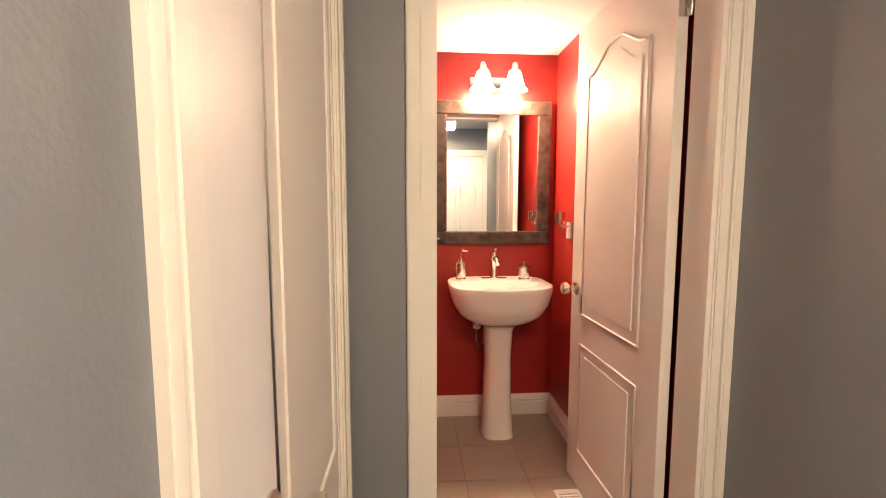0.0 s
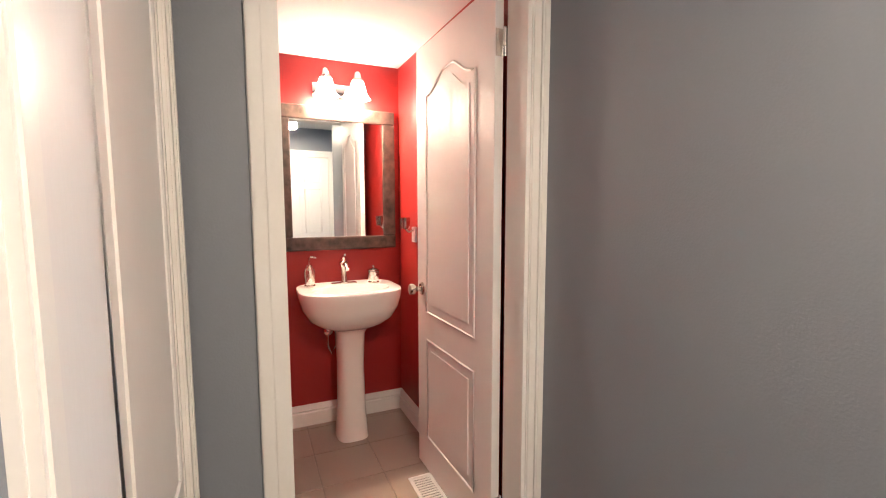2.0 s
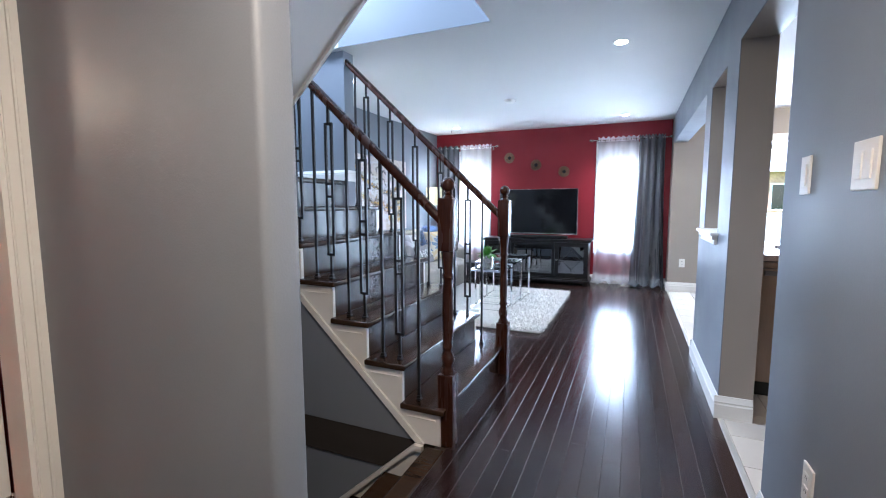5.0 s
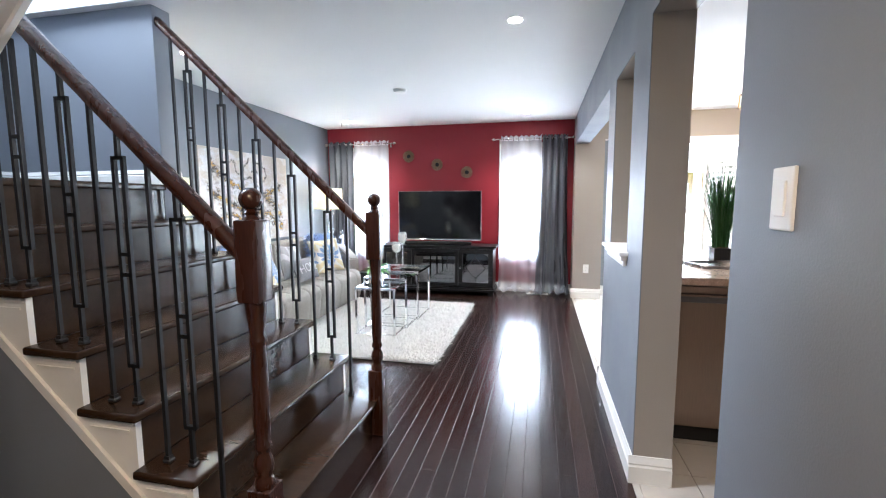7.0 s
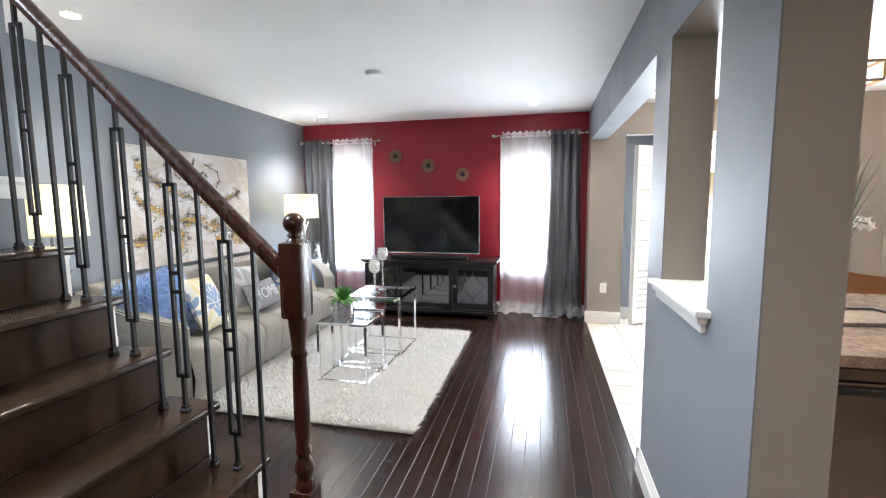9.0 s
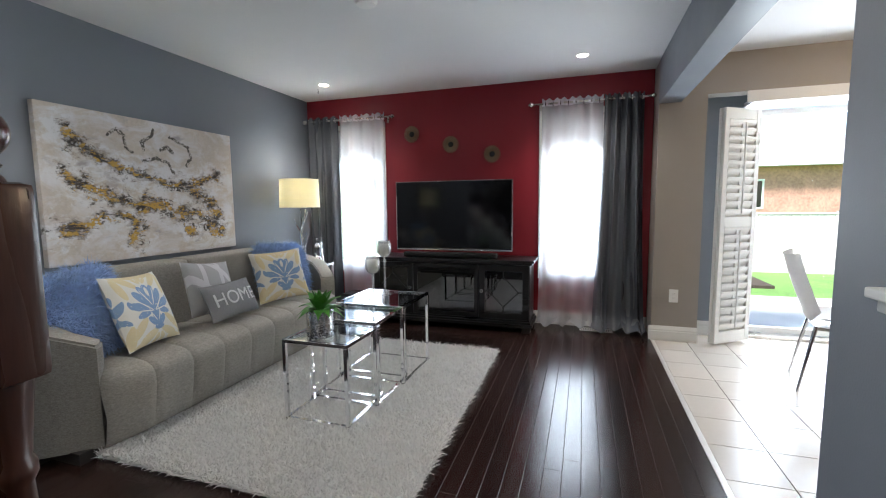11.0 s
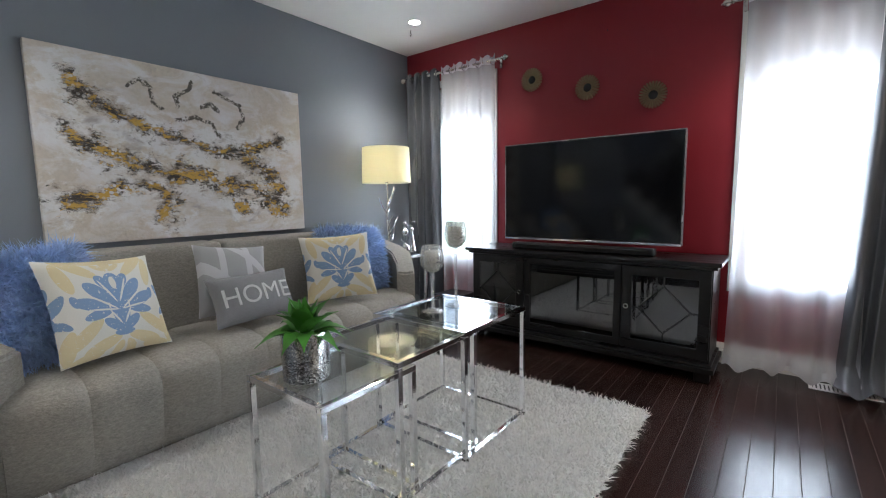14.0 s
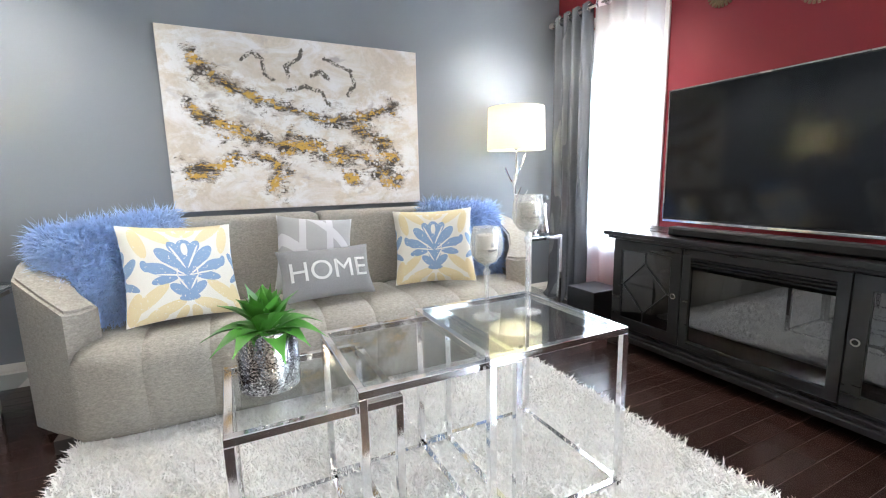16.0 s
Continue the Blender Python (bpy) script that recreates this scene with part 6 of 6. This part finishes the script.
for dx, dy, w, z0, z1 in ((0.0, 0.0, 0.16, 2.22, 2.35), (0.03, -0.02, 0.08, 2.16, 2.24)):
    s = 0.008
    bm = bmesh.new()
    for sx in (-1, 1):
        for sy in (-1, 1):
            B(bm, dx + sx * w - s, dx + sx * w + s, dy + sy * w - s, dy + sy * w + s, z0, z1)
    for zz in (z0, z1):
        for sg in (-1, 1):
            B(bm, dx - w, dx + w, dy + sg * w - s, dy + sg * w + s, zz - s, zz + s)
            B(bm, dx + sg * w - s, dx + sg * w + s, dy - w, dy + w, zz - s, zz + s)
    part("frame", bm, BRONZE, kl)
for dx, dy in ((-0.07, 0.0), (0.07, 0.0)):
    part("bulb", lathe(bmesh.new(), [(0.012, 2.25), (0.026, 2.28), (0.028, 2.30), (0.014, 2.33)], 14, (dx, dy, 0)), glow("warm bulb", (1, 0.75, 0.45), 20), kl, smooth=True)

# ---- patio door and shutters ----
pd = tagged(thing("door_4", "white framed sliding glass patio door", "door"), kind="structure")
ym = (PY0 + PY1) / 2
for y0, y1, x in ((PY0, ym + 0.03, 9.12), (ym - 0.03, PY1, 9.16)):
    sh = part("sash", frame_front(x, y0 + 0.01, y1 - 0.01, 0.03, 2.03, 0.055, 0.03), TRIM, pd)
    p = part("pane", boxes((x + 0.012, x + 0.018, y0 + 0.06, y1 - 0.06, 0.08, 1.98)), PANE, sh)
    p.visible_shadow = False
part("threshold", boxes((9.05, 9.22, PY0, PY1, 0.0, 0.025)), NICKEL, pd)
bm = boxes((8.765, 8.779, -3.155, -1.30, 2.03, 2.12), (8.765, 8.779, -3.155, -3.08, 0.0, 2.03))
setting("trim_patio_head", bm, TRIM, "white painted head trim over the patio door", "trim")
setting("trim_patio_track", boxes((8.80, 9.05, -3.078, -1.36, 2.04, 2.075)), TRIM, "white shutter track over the patio door", "trim")


def shutter(m, w=0.40, h=1.99):
    s = thing("shutter_panel", "white louvred plantation shutter panel at the patio door", "shutter", m, "plantation shutters")
    t, st = 0.028, 0.05
    for x0 in (0, w - st):
        part("stile", rbox(x0, x0 + st, -t / 2, t / 2, 0.02, h, 0.003, 1), TRIM, s)
    for z0, z1 in ((0.02, 0.12), (1.02, 1.10), (h - 0.09, h)):
        part("rail", boxes((st, w - st, -t / 2 + 0.002, t / 2 - 0.002, z0, z1)), TRIM, s)
    bm = bmesh.new()
    prism(bm, [(-0.036, -0.002), (-0.012, -0.006), (0.012, -0.006), (0.036, -0.002), (0.036, 0.002), (0.012, 0.006), (-0.012, 0.006), (-0.036, 0.002)], "x", st + 0.001, w - st - 0.001)
    lm = mesh("louvre", moved(bm, pose(0, 0, 0, -64)), TRIM)
    for z0, z1 in ((0.12, 1.02), (1.10, h - 0.09)):
        k = int((z1 - z0) / 0.066)
        for i in range(k):
            part("louvre", lm, TRIM, s).location = (0, 0, z0 + (z1 - z0) * (i + 0.5) / k)
        part("tilt_rod", boxes((w / 2 - 0.006, w / 2 + 0.006, -0.046, -0.036, z0 + 0.03, z1 - 0.03)), TRIM, s)
    return s


_ang = math.degrees(math.atan2(-1.43 + 1.10, 8.93 - 8.69))
shutter(pose(8.70, -1.125, 0, 0, 0, _ang))
shutter(pose(8.728, -1.105, 0, 0, 0, _ang + 1))
for i in range(2):
    shutter(pose(8.97, -2.275 - 0.40 * i, 0, 0, 0, -90))

# ---- powder room ----
pod = thing("pedestal_sink", "white porcelain pedestal sink", "sink", pose(2.272, 2.852, 0))


def basin_ring(s, z, w=0.285, d0=-0.20, d1=0.28, n=48):
    """One level of the basin: straight at the wall, bowed at the front."""
    pts = []
    for i in range(n):
        a = 2 * math.pi * i / n
        c, q = math.cos(a), math.sin(a)
        x = w * s * math.copysign(abs(c) ** 0.6, c)
        y = (d1 - 0.02) * math.copysign(abs(q) ** 0.35, q) if q > 0 else -d0 * s * -abs(q) ** 0.85
        pts.append((x, y if q > 0 else y, z))
    return pts


bm = bmesh.new()
levels = [(0.40, 0.66), (0.62, 0.685), (0.80, 0.72), (0.93, 0.78), (0.985, 0.84), (1.0, 0.872), (0.992, 0.882), (0.975, 0.885)]
rings = [[bm.verts.new(p) for p in basin_ring(s, z)] for s, z in levels]
for s, z in ((0.80, 0.884), (0.76, 0.872), (0.68, 0.82), (0.5, 0.78), (0.2, 0.77)):
    r = []
    for i in range(48):
        a = 2 * math.pi * i / 48
        c, q = math.cos(a), math.sin(a)
        r.append(bm.verts.new((0.27 * s * math.copysign(abs(c) ** 0.8, c), -0.02 + 0.16 * s * q, z)))
    rings.append(r)
for a, b in zip(rings, rings[1:]):
    for i in range(48):
        bm.faces.new((a[i], a[(i + 1) % 48], b[(i + 1) % 48], b[i]))
bm.faces.new(rings[0]), bm.faces.new(rings[-1])
part("basin", bm, PORCELAIN, pod, smooth=True)
bm = bmesh.new()
levels = [(0.092, 0.0), (0.088, 0.03), (0.078, 0.2), (0.074, 0.45), (0.082, 0.62), (0.11, 0.675)]
rg = []
for r, z in levels:
    row = []
    for i in range(32):
        a = 2 * math.pi * i / 32
        c, q = math.cos(a), math.sin(a)
        row.append(bm.verts.new((r * math.copysign(abs(c) ** 0.55, c), 0.06 + r * 1.2 * math.copysign(abs(q) ** 0.75, q), z)))
    rg.append(row)
for a, b in zip(rg, rg[1:]):
    for i in range(32):
        bm.faces.new((a[i], a[(i + 1) % 32], b[(i + 1) % 32], b[i]))
bm.faces.new(rg[0]), bm.faces.new(rg[-1])
part("pedestal", bm, PORCELAIN, pod, smooth=True)
part("overflow_hole", lathe(bmesh.new(), [(0.011, 0), (0.011, 0.004), (0.007, 0.004)], 16, cap=True), CHROME, pod).matrix_basis = pose(0, 0.115, 0.85, 70)
fc = thing("faucet", "brushed nickel single-lever faucet on the sink", "faucet", pose(2.27, 3.03, 0.884))
part("base_plate", soft(boxes((-0.075, 0.075, -0.022, 0.022, 0, 0.006)), 0.003), NICKEL, fc, smooth=True)
part("body", lathe(bmesh.new(), [(0.024, 0.005), (0.018, 0.02), (0.016, 0.06), (0.018, 0.10), (0.026, 0.118), (0.026, 0.128), (0.016, 0.135), (0.013, 0.15)], 20), NICKEL, fc, smooth=True)
part("spout", tube(bmesh.new(), [(0, 0, 0.11), (0, -0.04, 0.125), (0, -0.085, 0.118), (0, -0.105, 0.095)], [0.014, 0.013, 0.012, 0.011], 12), NICKEL, fc, smooth=True)
part("lever", tube(bmesh.new(), [(0, 0, 0.145), (0.0, -0.01, 0.165), (0.0, -0.045, 0.178)], [0.014, 0.010, 0.006], 10), NICKEL, fc, smooth=True)
CRACKLE = mat("crackled silver glass", (0.6, 0.57, 0.52), 0.25, metal=0.9, var=0.35, scale=90, bump=0.5)
sp = thing("soap_dispenser", "crackled silver soap dispenser with a nickel pump on the sink", "soap dispenser", pose(2.068, 3.0, 0.884))
part("bottle", lathe(bmesh.new(), [(0.031, 0), (0.032, 0.008), (0.025, 0.014), (0.029, 0.03), (0.032, 0.085), (0.028, 0.10), (0.018, 0.11), (0.016, 0.125)], 22), CRACKLE, sp, smooth=True)
bm = tube(bmesh.new(), [(0, 0, 0.12), (0, 0, 0.165), (0.008, -0.004, 0.172), (0.038, -0.015, 0.168)], [0.006, 0.006, 0.007, 0.004], 8)
part("pump", bm, NICKEL, sp, "nickel pump", True)
jr = thing("lidded_jar", "small crackled silver jar with a knobbed lid on the sink", "jar", pose(2.44, 2.985, 0.884))
part("jar", lathe(bmesh.new(), [(0.033, 0), (0.034, 0.006), (0.028, 0.012), (0.032, 0.022), (0.034, 0.07), (0.030, 0.074)], 22), CRACKLE, jr, smooth=True)
part("lid", lathe(bmesh.new(), [(0.036, 0.074), (0.036, 0.08), (0.02, 0.088), (0.005, 0.092), (0.008, 0.10), (0.004, 0.107)], 20), NICKEL, jr, smooth=True)

DISTRESS = mat("distressed dark brown wood", (0.075, 0.05, 0.04), 0.45, bump=1.0, scale=26, var=0.9, stretch=(1, 1, 1), big=14)
mr = thing("wall_mirror", "rectangular wall mirror in a wide distressed dark wooden frame", "mirror")
mx0, mx1, mz0, mz1, fw = 1.912, 2.618, 1.083, 1.93, 0.08
for x0, x1, z0, z1 in ((mx0, mx1, mz0, mz0 + fw), (mx0, mx1, mz1 - fw, mz1), (mx0, mx0 + fw, mz0 + fw, mz1 - fw), (mx1 - fw, mx1, mz0 + fw, mz1 - fw)):
    part("frame_rail", soft(boxes((x0, x1, 3.086, 3.116, z0, z1)), 0.008, 2), DISTRESS, mr)
part("glass", boxes((mx0 + fw - 0.005, mx1 - fw + 0.005, 3.098, 3.104, mz0 + fw - 0.005, mz1 - fw + 0.005)), MIRROR, mr, "clear mirror glass")

vl = thing("vanity_light", "chrome two-lamp vanity light with bell glass shades, lit", "wall light", pose(2.285, 3.116, 2.035))
part("back_plate", soft(boxes((-0.16, 0.16, -0.018, 0, -0.045, 0.03)), 0.008), CHROME, vl, smooth=True)
FROST = glow("lit frosted glass", (1.0, 0.83, 0.6), 4.5)
for dx in (-0.092, 0.092):
    part("arm", tube(bmesh.new(), [(dx, -0.015, 0.0), (dx, -0.075, 0.02), (dx, -0.085, 0.07)], 0.008, 8), CHROME, vl, smooth=True)
    part("cap", lathe(bmesh.new(), [(0.03, 0.035), (0.032, 0.05), (0.02, 0.062), (0.017, 0.085), (0.008, 0.095)], 18, (dx, -0.085, 0)), NICKEL, vl, smooth=True)
    s = [(0.034, 0.04), (0.042, 0.01), (0.052, -0.03), (0.066, -0.055), (0.074, -0.06)]
    sh = part("glass_shade", lathe(bmesh.new(), s + [(r - 0.003, z) for r, z in s[::-1]], 28, (dx, -0.085, 0), cap=False), FROST, vl, "frosted bell glass shade, lit", True)

tw = thing("towel_rail", "chrome towel rail with folded white towels on the red wall", "towel rail", pose(1.89, 2.628, 0))
TOWEL = mat("white terry towel", (0.75, 0.73, 0.7), 0.95, bump=1.0, scale=220)
part("rail", tube(bmesh.new(), [(-0.30, 0.44, 1.12), (0.05, 0.44, 1.12)], 0.008, 8), CHROME, tw)
for xx in (-0.30, 0.05):
    part("post", tube(bmesh.new(), [(xx, 0.44, 1.12), (xx, 0.488, 1.12)], 0.008, 8), CHROME, tw)
part("towel", soft(boxes((-0.25, 0.03, 0.415, 0.47, 0.90, 1.14)), 0.02, 3), TOWEL, tw, "folded white towel", True)
part("hand_towel", soft(boxes((-0.2, 0.04, 0.395, 0.43, 0.82, 1.0)), 0.015, 3), TOWEL, tw, "folded white hand towel", True)
ch = thing("cup_holder", "nickel cup holder with a glass tumbler on the red wall", "cup holder", pose(2.655, 2.83, 1.225))
part("plate", rbox(-0.012, 0, -0.03, 0.03, -0.09, 0.0, 0.003), WHITEPL, ch)
part("arm", tube(bmesh.new(), [(-0.01, 0, -0.02), (-0.04, 0, -0.03), (-0.06, 0, -0.01)], 0.006, 8), NICKEL, ch)
part("tumbler", lathe(bmesh.new(), [(0.024, -0.01), (0.026, 0.0), (0.03, 0.055), (0.028, 0.055), (0.023, 0.003)], 20, (-0.062, 0, 0), cap=False), CRACKLE, ch, "crackled glass tumbler", True)
vv = thing("water_valve", "chrome water shut-off valve and hose below the sink", "valve", pose(2.17, 3.118, 0))
bm = tube(bmesh.new(), [(0, 0, 0.60), (0, -0.07, 0.60)], 0.009, 8)
part("stub_pipe", bm, CHROME, vv)
bm = lathe(bmesh.new(), [(0.026, 0), (0.028, 0.006), (0.026, 0.018), (0.012, 0.024)], 16)
part("hand_wheel", moved(bm, pose(0, -0.07, 0.60, 90)), CHROME, vv, smooth=True)
part("hose", tube(bmesh.new(), [(0, -0.05, 0.58), (0.0, -0.06, 0.50), (0.02, -0.06, 0.45), (0.05, -0.05, 0.5), (0.06, -0.05, 0.66)], 0.007, 8), NICKEL, vv, smooth=True)
fr = thing("floor_register", "white slotted floor register beside the open door", "vent", pose(2.488, 2.20, 0.001))
part("frame", frame_front(0, -0.15, 0.15, -0.06, 0.06, 0.018, 0.006), WHITEPL, fr).matrix_basis = pose(0, 0, 0.006, 0, 90, 0)
part("backing", boxes((-0.045, 0.045, -0.135, 0.135, 0.0, 0.001)), BLACKPL, fr)
for i in range(15):
    part("slat", boxes((-0.042, 0.042, -0.13 + 0.0178 * i, -0.12 + 0.0178 * i, 0.001, 0.005)), WHITEPL, fr)

rg = copy_thing(fr, pose(8.93, -0.19, 0.001))
tagged(rg, "white slotted floor register below the window")
single("wall_nail", tube(bmesh.new(), [(9.06, 1.166, 2.225), (9.045, 1.166, 2.23)], 0.003, 6), BLACKPL, "small dark nail in the red wall", "nail")

# hall ceiling lamp
hl = thing("hall_ceiling_light", "chrome box ceiling light with frosted glass, lit", "ceiling light", pose(2.25, 0.0, H))
part("canopy", rbox(-0.11, 0.11, -0.11, 0.11, -0.03, 0, 0.004), CHROME, hl)
part("diffuser", rbox(-0.09, 0.09, -0.09, 0.09, -0.11, -0.03, 0.006), glow("lit frosted diffuser", (1.0, 0.86, 0.68), 2.0), hl)
for sx in (-1, 1):
    part("strap", boxes((sx * 0.1 - 0.006, sx * 0.1 + 0.006, -0.1, 0.1, -0.12, -0.03)), CHROME, hl)

# ---- outside ----
GRASS = mat("lawn", (0.12, 0.24, 0.05), 0.9, bump=1.0, scale=30, var=0.4)
FENCEW = mat("weathered pale fence wood", (0.62, 0.59, 0.55), 0.8, bump=0.4, var=0.2, stretch=(6, 6, 0.6))
BRICKM = mat("red brick wall", (0.45, 0.24, 0.18), 0.9, bump=0.5, var=0.3, scale=10)
PAVE = mat("pale concrete patio", (0.5, 0.49, 0.47), 0.9, bump=0.4, var=0.1)
setting("ground", boxes((9.22, 400, -400, 400, -0.32, -0.22), (-400, 0.2, -400, 400, -0.32, -0.22), (0.2, 9.22, 3.3, 400, -0.32, -0.22), (0.2, 9.22, -400, -4.4, -0.32, -0.22)), GRASS, "mown green lawn", "ground")
setting("patio_slab", boxes((9.22, 11.6, -4.2, -0.6, -0.22, -0.08)), PAVE, "pale concrete patio slab outside the glass door", "patio")
fe = thing("garden_fence", "pale weathered vertical-board garden fence", "fence")
bm = boxes((0, 0.018, 0, 0.135, -0.22, 0.97))
fm = mesh("board", bm, FENCEW)
for i in range(76):
    part("board", fm, FENCEW, fe).location = (15.0, -7.0 + 0.142 * i, 0)
for i in range(6):
    part("post", boxes((15.02, 15.12, -7.0 + 2.1 * i, -6.9 + 2.1 * i, -0.22, 1.03)), FENCEW, fe)
for zz in (0.1, 0.75):
    part("rail", boxes((15.02, 15.06, -7.0, 3.8, zz, zz + 0.09)), FENCEW, fe)
part("cap", boxes((14.98, 15.1, -7.0, 3.8, 0.972, 1.0)), FENCEW, fe)
hs = thing("neighbour_house", "low red brick house with pale roof beyond the fence", "house")
part("wall", boxes((27, 35, -16, 12, -0.22, 2.8)), BRICKM, hs)
bm = bmesh.new()
prism(bm, [(26.4, 2.72), (35.6, 2.72), (31, 4.4)], "y", -16.5, 12.5)
part("roof", bm, mat("pale grey roof shingles", (0.42, 0.41, 0.40), 0.9, bump=0.6, scale=4, var=0.3), hs)
for y in (-12, -7.5, -3, 1.5, 6):
    for z in (0.9,):
        w = part("window", frame_front(26.96, y, y + 1.4, z, z + 1.3, 0.08, 0.06), TRIM, hs)
        part("pane", boxes((26.99, 27.005, y + 0.08, y + 1.32, z + 0.08, z + 1.22)), SCREEN, w)
BUSH = mat("bright shrub leaves", (0.13, 0.25, 0.04), 0.6, var=0.4, scale=3)
BARK = mat("brown bark", (0.08, 0.05, 0.03), 0.9, bump=0.6)


def shrub(name, label, x, y, r, h, seed, count=1500):
    s = thing(name, label, "shrub", pose(x, y, -0.22))
    bm = bmesh.new()
    rnd = random.Random(seed)
    for i in range(7):
        a = rnd.uniform(0, 6.28)
        tube(bm, [(0, 0, 0), (0.3 * r * math.cos(a), 0.3 * r * math.sin(a), h * 0.4), (0.7 * r * math.cos(a), 0.7 * r * math.sin(a), h * 0.8)], [0.02, 0.012, 0.004], 5)
    part("branches", bm, BARK, s)
    rng = np.random.default_rng(seed)
    u = rng.normal(0, 1, (count, 3))
    u /= np.linalg.norm(u, axis=1)[:, None]
    lump = 1 + 0.25 * np.sin(5 * u[:, 0] + seed) * np.cos(4 * u[:, 1])
    c = u * (rng.uniform(0.45, 1, count) ** 0.5 * lump)[:, None] * np.array([r, r, h / 2]) + np.array([0, 0, h * 0.52])
    a, b = rng.normal(0, 1, (count, 3)), rng.normal(0, 1, (count, 3))
    a, b = a / np.linalg.norm(a, axis=1)[:, None] * 0.05, b / np.linalg.norm(b, axis=1)[:, None] * 0.025
    p = np.stack([c - a, c + b, c + a, c - b], 1).reshape(-1, 3)
    me = bpy.data.meshes.new("leaves")
    me.from_pydata(p.tolist(), [], [(4 * i, 4 * i + 1, 4 * i + 2, 4 * i + 3) for i in range(count)])
    me.materials.append(BUSH)
    part("leaves", me, BUSH, s)["kind"] = "stuff"


shrub("cedar_shrub", "tall narrow green cedar by the garden fence", 14.4, -2.35, 0.32, 1.9, 3)
shrub("low_shrub", "low yellow-green shrub in the garden bed", 13.6, -2.35, 0.38, 0.7, 5, 900)
shrub("low_shrub", "low yellow-green shrub in the garden bed", 14.2, 0.4, 0.5, 0.9, 6, 900)
setting("garden_bed", boxes((13.0, 15.0, -3.1, -1.7, -0.22, -0.17)), mat("dark garden soil", (0.05, 0.035, 0.025), 1.0, bump=1.0, scale=20, var=0.3), "dark garden bed along the fence", "garden bed")

# ---- floor pieces ----
_pm = {}


def piece(key, x, y, z0, w, material, bev):
    if key not in _pm:
        bm = boxes((0, x, 0, y, z0, 0))
        bmesh.ops.bevel(bm, geom=[e for e in bm.edges if all(v.co.z > z0 / 2 for v in e.verts)], offset=bev, segments=1, affect="EDGES")
        _pm[key] = mesh(w, bm, material)
    return _pm[key]


rnd = random.Random(21)
floor = bpy.data.objects["floor"]
PW = 0.0825


def lay_planks(x0, x1, y0, y1):
    rows = round((y1 - y0) / PW)
    wy = (y1 - y0) / rows
    for r in range(rows):
        x = x0
        first = rnd.choice((0.3, 0.5, 0.7, 0.9))
        while x < x1 - 1e-6:
            L = first or rnd.choice((0.7, 0.9, 1.2, 1.5))
            first = None
            if x1 - x - L < 0.15:
                L = x1 - x
            L = round(L, 3)
            ob = part("plank", piece(("p", L, round(wy, 4)), L - 0.0018, wy - 0.0022, -0.006, "plank", PLANK, 0.0005), PLANK, floor)
            ob.location = (x, y0 + r * wy, 0)
            x += L


lay_planks(0.32, 9.06, YK, 0.60)
lay_planks(2.62, 3.82, 0.60, 0.665)
lay_planks(4.985, 9.06, 0.60, 3.06)
lay_planks(3.82, 4.985, 0.60, 0.72)
lay_planks(VX0, VX1, 0.60, 1.61)
# kitchen and powder room tiles
def lay_tiles(parent, x0, x1, y0, y1, ox, oy, s, material, stagger=0.0):
    j = math.floor((y0 - oy) / s)
    while oy + j * s < y1:
        i = math.floor((x0 - ox) / s) - 1
        sh = stagger * s * (j % 2)
        while ox + i * s + sh < x1:
            a0, a1 = max(x0, ox + i * s + sh), min(x1, ox + (i + 1) * s + sh)
            b0, b1 = max(y0, oy + j * s), min(y1, oy + (j + 1) * s)
            if a1 - a0 > 0.01 and b1 - b0 > 0.01:
                w, d = round(a1 - a0 - 0.004, 4), round(b1 - b0 - 0.004, 4)
                ob = part("tile", piece(("t", w, d, material.name), w, d, -0.006, "tile", material, 0.0012), material, parent)
                ob.location = (a0 + 0.002, b0 + 0.002, 0)
            i += 1
        j += 1


lay_tiles(bpy.data.objects["floor_kitchen"], 3.0, 9.06, -4.2, YK - 0.03, 7.28, -0.943, 0.305, TILE)
lay_tiles(bpy.data.objects["floor_powder"], BX0, BX1, BY0 + 0.02, BY1, 2.035, 2.455, 0.302, BTILE)
setting("floor_transition", soft(boxes((3.825, 4.72, YK - 0.03, YK, -0.006, 0.004), (5.892, 8.76, YK - 0.03, YK, -0.006, 0.004)), 0.002, 1), mat("pale metal floor strip", (0.6, 0.57, 0.52), 0.4, metal=0.5), "pale strip between wood and tile", "trim")
